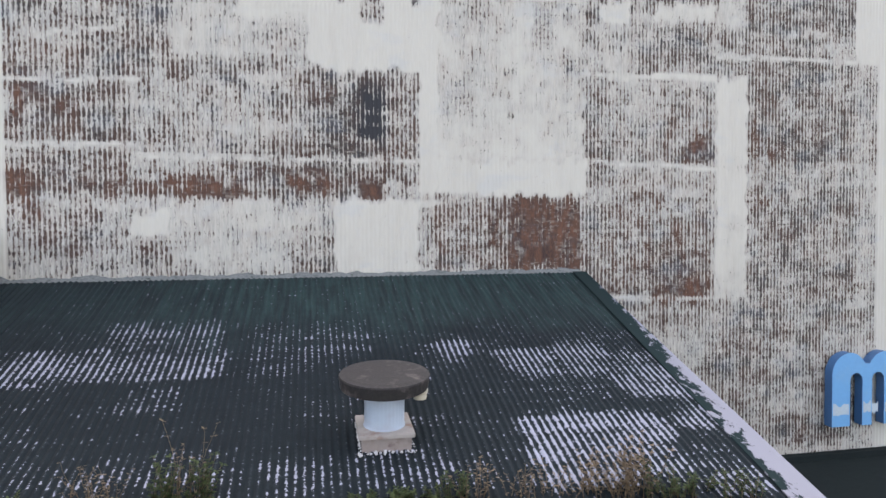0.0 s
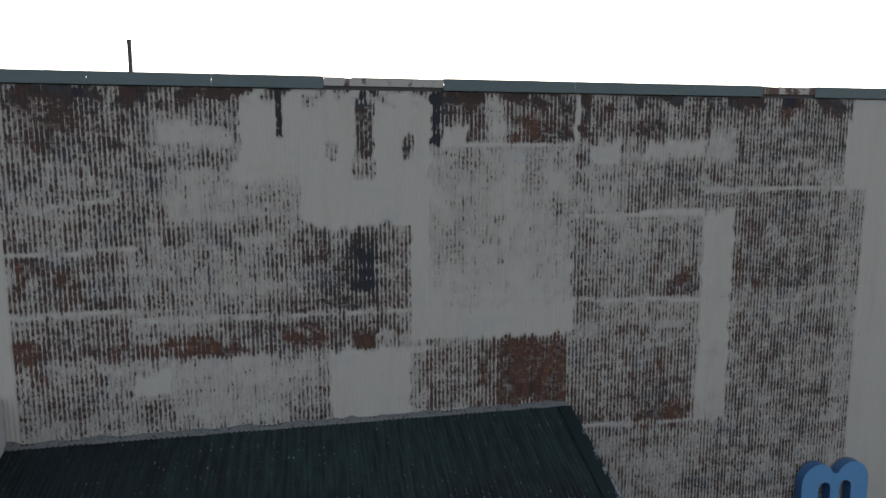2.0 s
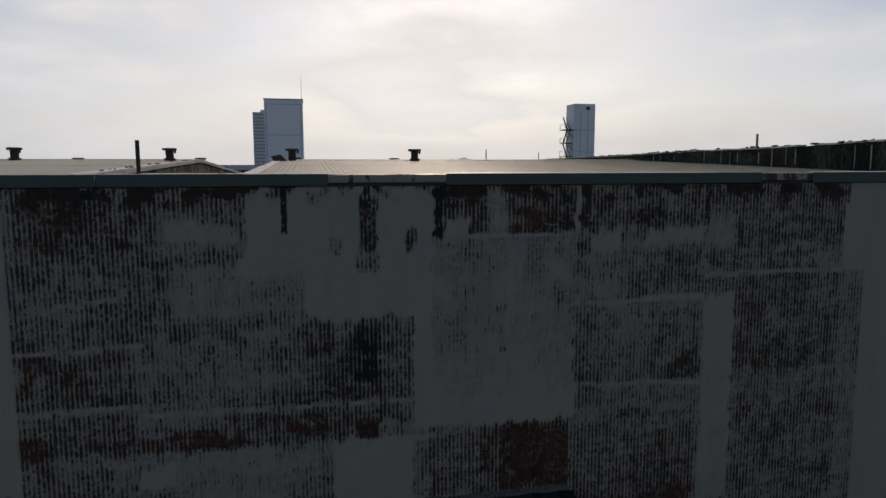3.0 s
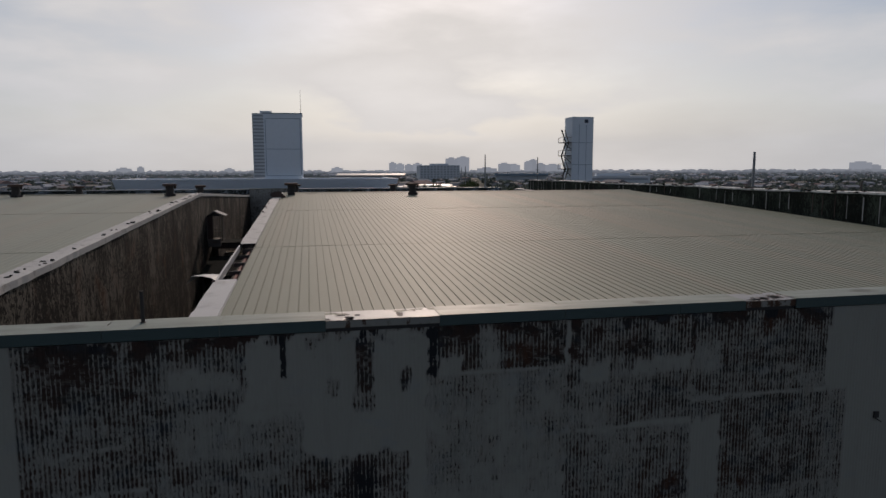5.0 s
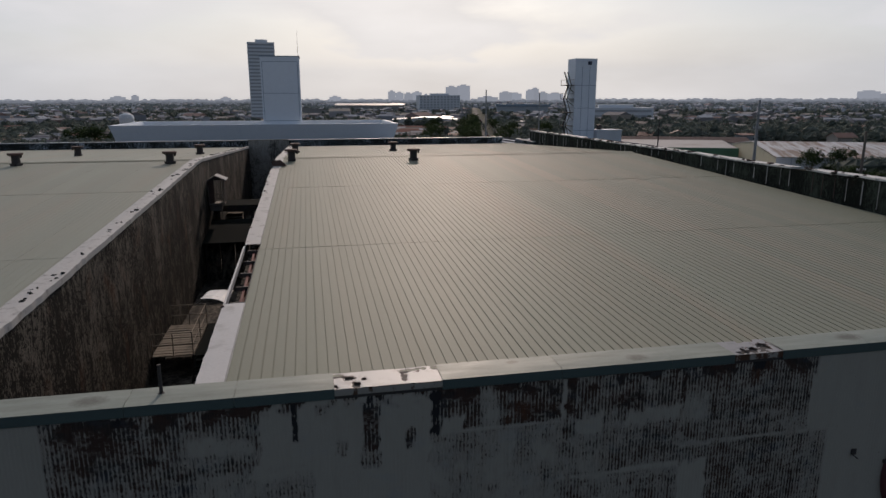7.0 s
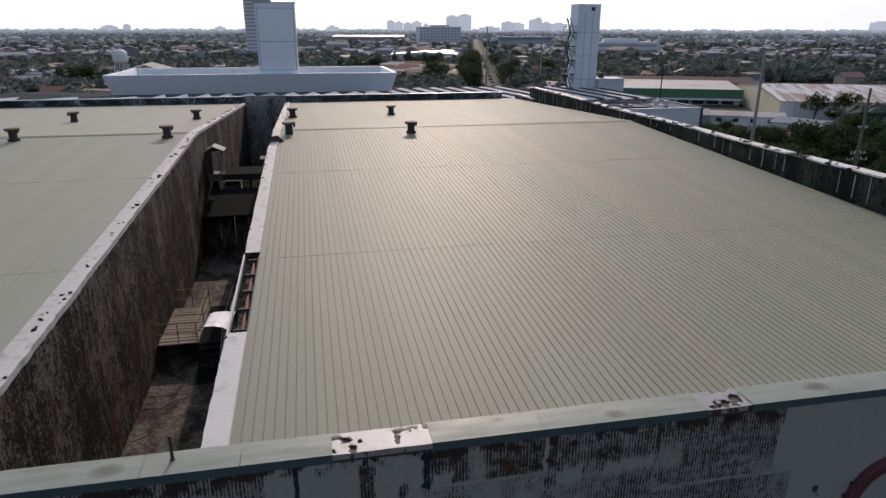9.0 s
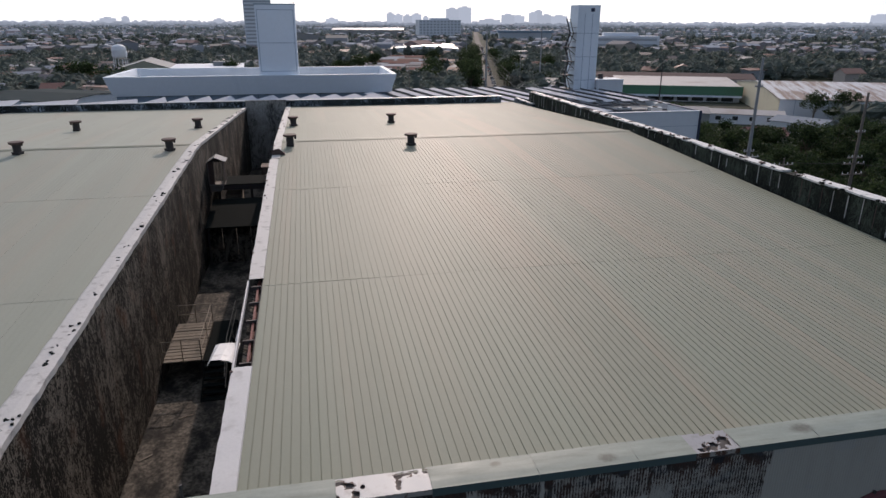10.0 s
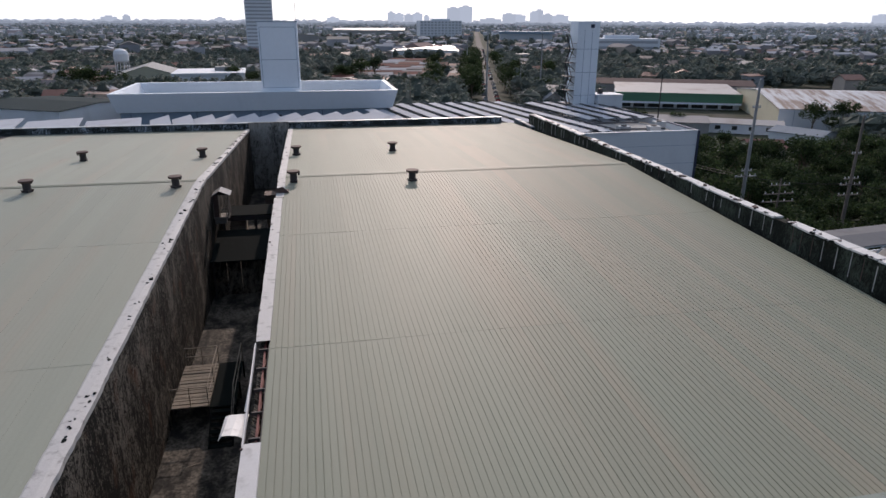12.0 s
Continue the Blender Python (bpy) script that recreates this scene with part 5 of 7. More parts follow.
def paint_left(x, y):
    wob = 0.16 * np.array([noise.fractal((a * 2.2, b * 2.6, 4.0), 1.0, 2.0, 3) for a, b in zip(x, y)])
    big = np.array([noise.fractal((a * 0.8, b * 1.5, 2.0), 1.0, 2.0, 3) for a, b in zip(x, y)])
    d = 0.11 + 0.05 * ease(x, 0.0, 2.5) + 0.20 * big
    d = d * (1 - ease(y, 9.6, 9.95)) + 0.05 * ease(y, 9.6, 9.95)
    for x0, x1, y0, y1, val in PAINT_LEFT:
        f = inside(x + wob, y + 0.7 * wob, x0, x1, y0, y1, 0.09)
        d = d * (1 - f) + (val - 0.08 + 0.16 * big) * f
    return d


def low_sheet(cols, x_at, a, b):
    n, r = cols * 8, int((b - a) / 0.08)
    xs, ys_ = np.arange(n + 1) * LOW_PITCH / 8, np.linspace(0, b - a, r + 1)
    gx, gy = np.meshgrid(xs, ys_)
    co = np.stack([gx, gy, 0.010 * np.cos(2 * np.pi * gx / LOW_PITCH) + gy * LOW_S], -1).reshape(-1, 3)
    i = np.arange(n)
    fs = np.concatenate([np.stack([q * (n + 1) + i, q * (n + 1) + i + 1, (q + 1) * (n + 1) + i + 1, (q + 1) * (n + 1) + i], -1) for q in range(r)])
    me = bpy.data.meshes.new("roof_sheet")
    me.from_pydata(co.tolist(), [], fs.tolist())
    me.materials.append(MOSS)
    return paint_wear(me, paint_left(co[:, 0] + x_at, co[:, 1] + a))


cuts = (LOW_EAVE, 6.75, 8.4, 10.0, WALL_Y - 0.03)
for j in range(4):
    for i in range(14):
        k = -57 + i * 8
        part("roof_sheet", low_sheet(8, k * LOW_PITCH, cuts[j], cuts[j + 1] + 0.08), MOSS, low_roof, "", (k * LOW_PITCH, cuts[j], low_z(cuts[j]) + 0.012 - 0.008 * j + 0.003 * (i % 2)))
part("verge_flashing", MB().hexa([(4.60, LOW_EAVE, low_z(LOW_EAVE) + 0.02), (5.0, LOW_EAVE, low_z(LOW_EAVE) - 0.02), (5.0, 11.4, low_z(11.4) - 0.02), (4.74, 11.4, low_z(11.4) + 0.02)],
                                 [(4.60, LOW_EAVE, low_z(LOW_EAVE) + 0.034), (5.0, LOW_EAVE, low_z(LOW_EAVE) + 0.026), (5.0, 11.4, low_z(11.4) + 0.026), (4.74, 11.4, low_z(11.4) + 0.034)]), VERGE, low_roof, "white verge flashing overgrown with black algae")
rng = random.Random(17)
k, vs = 150, []
for i in range(k + 1):
    x = -4.95 + 9.9 * i / k
    top = LOW_TOP + 0.015 + 0.05 * noise.fractal((x * 2.1, 0.0, 5.0), 0.8, 2.0, 4) + rng.uniform(-0.012, 0.012)
    out = 0.035 + 0.02 * noise.noise((x * 3.0, 2.0, 1.0))
    vs += [(x, WALL_Y - 0.012, top), (x, WALL_Y - 0.03 - 0.4 * out, top - 0.03), (x, WALL_Y - 0.05 - out, LOW_TOP - 0.005 + rng.uniform(-0.01, 0.01)), (x, WALL_Y - 0.10 - out, LOW_TOP - 0.055)]
part("foot_flashing", MB().add(vs, [(i * 4 + j, i * 4 + 4 + j, i * 4 + 5 + j, i * 4 + j + 1) for i in range(k) for j in range(3)]), surface("grey_mossy_mortar", (0.085, 0.092, 0.09), 0.85, 0.0, 0.9, 9.0, 30.0, (0.012, 0.017, 0.016), 1.0), low_roof, "ragged grey mortar fillet dark with moss")
part("gutter", MB().box(-5.6, 5.0, LOW_EAVE - 0.2, LOW_EAVE + 0.02, low_z(LOW_EAVE) - 0.3, low_z(LOW_EAVE) - 0.1), DUSTY, low_roof, "blocked eaves gutter")
structure("wall_lean_to", MB().box(-5.6, 4.9, LOW_EAVE + 0.1, LOW_EAVE + 0.3, 0, low_z(LOW_EAVE) - 0.2).box(4.7, 4.9, LOW_EAVE + 0.3, WALL_Y, 0, 8.9), WHITEWALL, "plain wall below the lean-to eaves", "wall")
structure("wall_side", MB().box(-5.5, -4.95, 4.0, WALL_Y - 0.03, 0, 12.05), WHITEWALL, "low white side wall beside the lean-to", "wall")
structure("roof_low_flat", MB().box(4.95, 30, 2.0, WALL_Y - 0.03, 6.9, 7.28).box(4.95, 30, WALL_Y - 0.2, WALL_Y - 0.03, 7.28, 7.40), BLACKROOF, "flat dark tarred roof at the foot of the wall", "roof")

# sign letter with two arches, on the wall
sign = thing("sign_letter", (10.28, WALL_Y - 0.05, 7.96), "weathered sky blue raised letter form with two arches", "sign")


def arch_letter(depth):
    n = 10
    m = MB()

    def outline():
        w, h, leg, r = 1.66, 1.5, 0.40, 0.43
        pts = [(0.0, 0.0), (0.0, h - r)]
        pts += [(r - r * math.cos(math.pi * i / (2 * n)), h - r + r * math.sin(math.pi * i / (2 * n))) for i in range(1, n + 1)]
        pts += [(0.83 - r + r * math.sin(math.pi * i / (2 * n)) * 0.97, h - r + r * math.cos(math.pi * i / (2 * n))) for i in range(1, n - 2)]
        half = len(pts)
        pts += [(w - x, z) for x, z in reversed(pts)]
        inner = []
        for c in (1.09, 0.57):
            inner += [(c + 0.145, 0.0)] + [(c + 0.145 * math.cos(math.pi * i / n), 0.93 + 0.15 * math.sin(math.pi * i / n)) for i in range(n + 1)] + [(c - 0.145, 0.0)]
        return pts + inner

    pts = outline()
    k = len(pts)
    bm = bmesh.new()
    f = bm.faces.new([bm.verts.new((x, -depth, z)) for x, z in pts])
    ret = bmesh.ops.extrude_face_region(bm, geom=[f])
    bmesh.ops.translate(bm, vec=(0, depth, 0), verts=[e for e in ret["geom"] if isinstance(e, bmesh.types.BMVert)])
    bmesh.ops.triangulate(bm, faces=[f for f in bm.faces if len(f.verts) > 4])
    bmesh.ops.recalc_face_normals(bm, faces=bm.faces[:])
    me = bpy.data.meshes.new("letter_body")
    bm.to_mesh(me)
    bm.free()
    me.materials.append(BLUE)
    me.materials.append(BLUESIDE)
    for p in me.polygons:
        p.material_index = 0 if abs(p.normal.y) > 0.5 else 1
    return me


part("letter_body", arch_letter(0.20), BLUE, sign)
for x0, x1, dz in ((0.02, 0.40, 0.0), (0.74, 0.92, 0.03), (0.94, 1.10 - 0.02 + 0.01, 0.01), (1.26, 1.64, 0.0)):
    if x1 - x0 > 0.15:
        rr = random.Random(int(x0 * 100))
        top = [(x0 + (x1 - x0) * i / 6, -0.203, 0.44 + dz + rr.uniform(-0.04, 0.04)) for i in range(7)]
        bot = [(x1 - (x1 - x0) * i / 6, -0.203, 0.24 + dz + rr.uniform(-0.03, 0.03)) for i in range(7)]
        part("peeled_patch", MB().add(top + bot, [tuple(range(14))]), CHIPPED, sign, "bare pale primer")
for x in (0.2, 0.83, 1.46):
    part("standoff", MB().bar((x, 0, 0.3), (x, 0.05, 0.3), 0.03, 8), DARKSTEEL, sign)

# small things on the front wall
hook = thing("wall_bracket", (12.28, WALL_Y - 0.02, 14.66), "small broken dark bracket on the plain white cladding", "bracket")
part("plate", MB().box(-0.03, 0.09, -0.03, 0.0, -0.05, 0.09), DARKSTEEL, hook)
part("arm", MB().bar((0.0, -0.02, -0.05), (0.05, -0.14, -0.10), 0.012), DARKSTEEL, hook)
ring = thing("ring_sign", (14.62, WALL_Y - 0.02, 13.95), "large faded red ring sign on the plain white cladding", "sign")
m, n = MB(), 64
vs = []
for i in range(n):
    a = 2 * math.pi * i / n
    for r, y in ((1.05, 0.0), (1.07, -0.13), (1.11, -0.15), (1.37, -0.15), (1.41, -0.13), (1.43, 0.0)):
        vs.append((r * math.cos(a), y, r * math.sin(a)))
m.add(vs, [(i * 6 + k, i * 6 + k + 1, (i + 1) % n * 6 + k + 1, (i + 1) % n * 6 + k) for i in range(n) for k in range(5)])
part("ring_body", m, RINGRED, ring)
for a in (35, 100, 150, 165, 250, 320):
    r = 1.46
    part("clip", MB().box(r * math.cos(radians(a)) - 0.03, r * math.cos(radians(a)) + 0.03, -0.06, 0.0, r * math.sin(radians(a)) - 0.04, r * math.sin(radians(a)) + 0.04), DARKSTEEL, ring)


# ---- weeds along the eaves ----
def weed(rng, h, spread, stems, leaf, mat):
    st, lv = MB(), MB()
    for _ in range(stems):
        a, lean = rng.uniform(0, 6.283), rng.uniform(0.1, 0.45)
        p = Vector((rng.uniform(-spread, spread), rng.uniform(-0.12, 0.12), 0))
        d = Vector((math.cos(a) * lean, math.sin(a) * lean, 1)).normalized()
        n, hh = 6, h * rng.uniform(0.45, 1.0)
        for i in range(n):
            q = p + d * hh / n
            st.bar(p, q, 0.0034 * (1 - 0.12 * i), 4)
            d = (d + Vector((rng.uniform(-0.2, 0.2), rng.uniform(-0.2, 0.2), -0.02))).normalized()
            for _ in range(leaf):
                b, s = rng.uniform(0, 6.283), rng.uniform(0.010, 0.028)
                o = q + Vector((math.cos(b), math.sin(b), rng.uniform(-0.3, 0.5))) * s
                e1 = Vector((math.cos(b + 1.5), math.sin(b + 1.5), rng.uniform(-0.4, 0.4))) * s * 0.45
                lv.add([q, o + e1, o + (o - q) * 0.8, o - e1], [(0, 1, 2, 3)])
            p = q
    return st, lv


# x, y, height, spread, stems, leaves at each joint
green = [(-2.75, 6.25, 0.22, 0.2, 18, 9), (-1.30, 6.22, 0.50, 0.09, 18, 11), (-1.0, 6.2, 0.52, 0.08, 16, 11), (0.6, 6.05, 0.12, 0.3, 24, 6), (0.95, 6.0, 0.16, 0.25, 20, 6),
         (1.3, 6.0, 0.34, 0.14, 14, 8), (3.3, 5.8, 0.40, 0.2, 16, 5), (3.7, 5.78, 0.26, 0.25, 16, 6), (4.15, 5.72, 0.28, 0.25, 14, 6)]
brown = [(-1.85, 6.25, 0.48, 0.14, 16, 2), (-1.18, 6.2, 0.85, 0.10, 8, 3), (-2.1, 6.3, 0.5, 0.08, 4, 1), (1.5, 6.0, 0.42, 0.12, 8, 2), (1.85, 5.95, 0.40, 0.25, 12, 2),
         (2.3, 5.92, 0.40, 0.2, 12, 2), (2.75, 5.9, 0.48, 0.2, 22, 5), (3.05, 5.85, 0.66, 0.16, 26, 6)]
weeds = [(*q, WEED) for q in green] + [(*q, DRY) for q in brown]
for i, (x, y, h, sp, stems, leaf, mt) in enumerate(weeds):
    rng = random.Random(40 + i)
    w = thing("weed", (x, y, low_z(y)), "green leafy weed growing along the mossy roof edge" if mt is WEED else "dry brown weed stalks growing along the roof edge", "weed", "roof weeds")
    st, lv = weed(rng, h, sp, stems, leaf, mt)
    part("stalk_tangle", st, DRY, w)["kind"] = "stuff"
    part("foliage", lv, mt, w)["kind"] = "stuff"

# ---- alley fittings ----
ramp = thing("catwalk", (-6.75, 31.6, 9.55), "old timber landing with rusty pipe rails in the alley", "landing")
DK = 1.05
for i in range(13):
    y = i * 0.36
    part("plank", MB().box(-0.95, 0.98, y, y + 0.27 + 0.03 * (i % 3), DK - 0.02 * (i % 2), DK + 0.05), TIMBER, ramp)
for x in (-0.92, 0.88):
    part("beam", MB().box(x, x + 0.08, 0, 4.7, DK - 0.2, DK - 0.03), DARKSTEEL, ramp)
for x in (-0.9, 0.95):
    for y in (0.05, 2.3, 4.65):
        part("leg", MB().bar((x, y, 0), (x, y, DK), 0.045, 6), DARKSTEEL, ramp)
        part("rail_post", MB().bar((x, y, DK), (x, y, DK + 1.15), 0.024, 6), RAIL, ramp)
for y in (0.05, 4.65):
    part("rail_post", MB().bar((0.05, y, DK), (0.05, y, DK + 1.15), 0.024, 6), RAIL, ramp)
    for dz in (0.58, 1.15):
        part("hand_rail", MB().bar((-0.9, y, DK + dz), (0.95, y, DK + dz), 0.024, 6), RAIL, ramp)
for dz in (0.58, 1.15):
    part("hand_rail", MB().bar((0.95, 0.05, DK + dz), (0.95, 4.65, DK + dz), 0.024, 6), RAIL, ramp)
steps = thing("alley_stair", (-5.05, 29.3, 9.55), "dark steel stair flight with pipe rails beside the landing", "stair")
for i in range(6):
    part("tread", MB().box(-0.55, 0.55, i * 0.36, i * 0.36 + 0.3, i * 0.18, i * 0.18 + 0.05), BLACKROOF, steps)
part("landing_plate", MB().box(-0.68, 0.62, 2.2, 7.0, DK - 0.06, DK), BLACKROOF, steps)
for x in (-0.58, 0.6):
    part("stringer", MB().hexa([(x - 0.02, 0, -0.05), (x + 0.02, 0, -0.05), (x + 0.02, 2.2, 0.9), (x - 0.02, 2.2, 0.9)], [(x - 0.02, 0, 0.15), (x + 0.02, 0, 0.15), (x + 0.02, 2.2, 1.1), (x - 0.02, 2.2, 1.1)]), BLACKROOF, steps)
for dz in (0.6, 1.2):
    part("hand_rail", MB().bar((0.6, 2.2, DK + dz), (0.6, 7.0, DK + dz), 0.024, 6), RAIL, steps)
    part("hand_rail", MB().bar((0.6, 0.1, dz), (0.6, 2.2, DK + dz), 0.024, 6), RAIL, steps)
for y in (2.2, 4.6, 7.0):
    part("rail_post", MB().bar((0.6, y, DK), (0.6, y, DK + 1.2), 0.024, 6), RAIL, steps)
    part("leg", MB().bar((0.6, y, 0), (0.6, y, DK), 0.045, 6), BLACKROOF, steps)
litter = thing("loose_batten", (-6.15, 28.1, 9.55), "pale loose batten lying on the alley floor", "batten")
part("stick", MB().box(-0.32, 0.32, -0.025, 0.025, 0, 0.03), TIMBER, litter)
litter.rotation_euler = (0, 0, 0.4)
litter2 = thing("loose_batten", (-7.3, 25.2, 9.55), "pale loose batten lying on the alley floor", "batten")
part("stick", MB().box(-0.3, 0.3, -0.03, 0.03, 0, 0.03), TIMBER, litter2)
litter2.rotation_euler = (0, 0, 0.7)

shed = thing("alley_lean_to", (-5.0, 50.0, 9.55), "dark tarred shed roof across the alley over a grey panel wall", "shed")
part("roof", MB().hexa([(-2.7, -1.1, 2.85), (2.7, -1.1, 2.85), (2.7, 4.5, 3.6), (-2.7, 4.5, 3.6)], [(-2.7, -1.1, 2.95), (2.7, -1.1, 2.95), (2.7, 4.5, 3.7), (-2.7, 4.5, 3.7)]), BLACKROOF, shed)
for i in range(5):
    part("wall_panel", MB().box(-2.6 + i * 1.04, -1.6 + i * 1.04, -0.6, -0.52, 0.0, 2.85), MOULDY, shed)
for x in (-2.6, 2.5):
    part("post", MB().box(x, x + 0.12, -0.9, -0.78, 0, 2.85), DARKSTEEL, shed)
frame_ = thing("pipe_bridge", (-5.0, 57.0, 9.55), "dark steel beams and platform bridging the alley", "platform")
part("beam", MB().box(-2.7, 2.7, -1.6, -1.3, 4.2, 4.6), DARKSTEEL, frame_)
part("beam", MB().box(-2.7, 2.7, 1.3, 1.6, 4.2, 4.6), DARKSTEEL, frame_)
# near-black deck, the alley's shadow put into its colour
part("deck", MB().box(-2.7, 2.7, -1.6, 1.6, 4.6, 4.68), BLACKROOF, frame_)
for x in (-2.4, 0.2, 2.2):
    part("column", MB().box(x, x + 0.2, -1.5, -1.3, 0, 4.2), DARKSTEEL, frame_)
for i in range(6):
    part("crate_slat", MB().box(-1.9, -0.6, -1.2, 1.0, 2.6 + i * 0.2, 2.68 + i * 0.2), TIMBER, frame_)
vessel = thing("alley_tank", (-3.4, 62.5, 9.55), "dusty brown upright box tank at the alley end", "tank")
part("shell", MB().box(-0.8, 0.9, -0.7, 0.9, 0, 4.6), surface("tank_brown", (0.12, 0.095, 0.075), 0.8, 0.0, 0.4, 1.2, 8.0, (0.05, 0.04, 0.03), 0.7), vessel, bevel=0.05)
part("lid", MB().box(-0.88, 0.98, -0.78, 0.98, 4.6, 4.7), RUSTY, vessel)
for z in (1.3, 2.7, 4.1):
    part("band", MB().box(-0.83, 0.93, -0.73, 0.93, z, z + 0.08), RUSTY, vessel)

hood = thing("wall_hood", (-7.70, 53.3, 14.75), "small gabled sheet-metal hood with bars fixed to the alley wall", "hood")
part("back_panel", MB().box(0.0, 0.06, 0.0, 1.5, 0, 2.2), DUSTY, hood)
part("front_panel", MB().box(0.06, 0.55, 0.0, 0.06, 0, 2.2), RUSTY, hood, "stained dark sheet panel")
part("side_panel", MB().hexa([(1.36, 0.06, 0.0), (1.42, 0.06, 0.0), (1.42, 2.6, 0.0), (1.36, 2.6, 0.0)], [(1.36, 0.06, 2.2), (1.42, 0.06, 2.2), (1.42, 0.9, 2.2), (1.36, 0.9, 2.2)]), DARKSTEEL, hood)
part("floor_plate", MB().box(0.0, 1.45, -0.05, 1.5, -0.14, 0.0), DUSTY, hood)
part("gable", MB().add([(0.06, 0.02, 2.2), (1.42, 0.02, 2.2), (0.74, 0.02, 2.62)], [(0, 1, 2)]), DARKSTEEL, hood)
SLATE = surface("grey_hood_sheet", (0.34, 0.34, 0.34), 0.7, 0.0, 0.2, 2.0, 9.0, spec=0.2)
part("roof_sheet", MB().hexa([(-0.05, -0.3, 2.15), (0.74, -0.3, 2.65), (0.74, 1.6, 2.65), (-0.05, 1.6, 2.15)], [(-0.05, -0.3, 2.2), (0.74, -0.3, 2.7), (0.74, 1.6, 2.7), (-0.05, 1.6, 2.2)]), SLATE, hood)
part("roof_sheet", MB().hexa([(0.74, -0.3, 2.65), (1.75, -0.3, 2.2), (1.75, 1.6, 2.2), (0.74, 1.6, 2.65)], [(0.74, -0.3, 2.7), (1.75, -0.3, 2.25), (1.75, 1.6, 2.25), (0.74, 1.6, 2.7)]), SLATE, hood)
for x in (0.62, 1.2, 1.38):
    part("bar", MB().bar((x, 0.0, 0), (x, 0.0, 2.25), 0.03, 6), RAIL, hood)
for z in (0.3, 0.62, 0.94):
    part("bar", MB().bar((0.62, 0.0, z), (1.38, 0.0, z), 0.022, 6), RAIL, hood)
hood.scale = (0.82, 0.82, 0.82)
part("base_box", MB().box(0.0, 1.1, 0.2, 1.4, -0.75, -0.14), DUSTY, hood, "stained box below the hood")


# ---- sheds and halls beyond the warehouse ----
annex = thing("panel_roof_hall", (0, 86, 0), "white hall with open steel trusses and sloping white roof strips", "building")
part("hall_wall", MB().box(33.5, 55.0, -0.9, -0.6, 0, 15.0), WHITEBLD, annex, "plain white panel wall")
part("hall_wall", MB().box(54.7, 55.0, -0.6, 27.0, 0, 15.0), WHITEBLD, annex, "plain white panel wall")
for i in range(1, 6):
    part("panel_joint", MB().box(33.5, 54.9, -0.915, -0.9, i * 2.6 - 0.02, i * 2.6 + 0.02), BLUEBLD2, annex)
part("corner_trim", MB().box(54.85, 55.15, -1.05, -0.75, 0, 15.1), NAVY, annex, "navy corner trim")
part("coping", MB().box(54.6, 55.15, -0.75, 27.2, 15.0, 15.12), NAVY, annex, "navy coping")
part("coping", MB().box(33.5, 54.85, -1.0, -0.5, 15.0, 15.12), WHITEBLD, annex)
part("hall_roof", MB().box(-36, 54.7, 0.4, 27.0, 11.0, 11.2), DECK, annex, "low near-black roof deck below the strips")
part("upper_deck", MB().box(43.5, 54.6, -0.55, 14.0, 13.9, 14.1), CONC, annex, "grey concrete upper deck")
DIRX, DIRY = math.sin(radians(-12.5)), math.cos(radians(-12.5))
for i in range(30):
    x0, y0 = -34 + i * 3.0, 0.8
    base = 14.9 if x0 > 14 else 15.55
    L = 34.0 if x0 > 16 else 22.0
    w, tip = 1.4, 0.18
    if x0 < 14:
        L, w, tip = 15.0, 2.7, 0.7
    if x0 < -21:
        continue
    if x0 + w > 54.4:
        break
    if x0 + w > 44:
        y0, L = 12.6, 20.0
    a, b = Vector((x0, y0, base)), Vector((x0 + DIRX * L, y0 + DIRY * L, base + 0.4))
    o, t = Vector((w, 0, tip)), Vector((0, 0, 0.07))
    part("roof_strip", MB().hexa([a, a + o, b + o, b], [a + t, a + o + t, b + o + t, b + t]), PANELWHITE, annex, "sloping white sheet strip")
    if x0 < 14:
        continue
    tr = MB()
    for h in (14.5, 15.2):
        tr.bar((x0 + 2.25, y0, h), (x0 + 2.25 + DIRX * L, y0 + DIRY * L, h + 0.4), 0.11, 5)
    n = int(L / 1.6)
    for k in range(n):
        u0, u1 = k / n * L, (k + 1) / n * L
        tr.bar((x0 + 2.25 + DIRX * u0, y0 + DIRY * u0, 14.5), (x0 + 2.25 + DIRX * u1, y0 + DIRY * u1, 15.3), 0.08, 4)
    part("truss", tr, TRUSS, annex, "grey lattice truss")
for j in range(4):
    yy = 3.0 + j * 6.5
    part("tie_beam", MB().box(10 - 1.4 * j, 52 - j, yy, yy + 0.18, 14.7, 14.95), TRUSS, annex)

# water tanks and plant on the white hall's deck
for i, (x, y) in enumerate(((46.0, 90.5), (49.8, 88.6), (52.2, 91.5))):
    u = thing("roof_unit", (x, y, 14.1), "grey rooftop plant box on the hall deck", "air unit", "rooftop units")
    part("casing", MB().box(-0.9, 0.9, -0.6, 0.6, 0.1, 1.0 + 0.2 * i), GALV, u, bevel=0.03)
    part("fan_ring", MB().lathe([(0.4, 1.0 + 0.2 * i), (0.45, 1.12 + 0.2 * i), (0.1, 1.1 + 0.2 * i)], 14), DARKSTEEL, u)
    for q in (-0.7, 0.6):
        part("foot", MB().box(q, q + 0.1, -0.5, 0.5, 0, 0.1), DARKSTEEL, u)


def block(parent, name, x0, x1, y0, y1, z0, z1, mat, label=""):
    return part(name, MB().box(x0, x1, y0, y1, z0, z1), mat, parent, label)


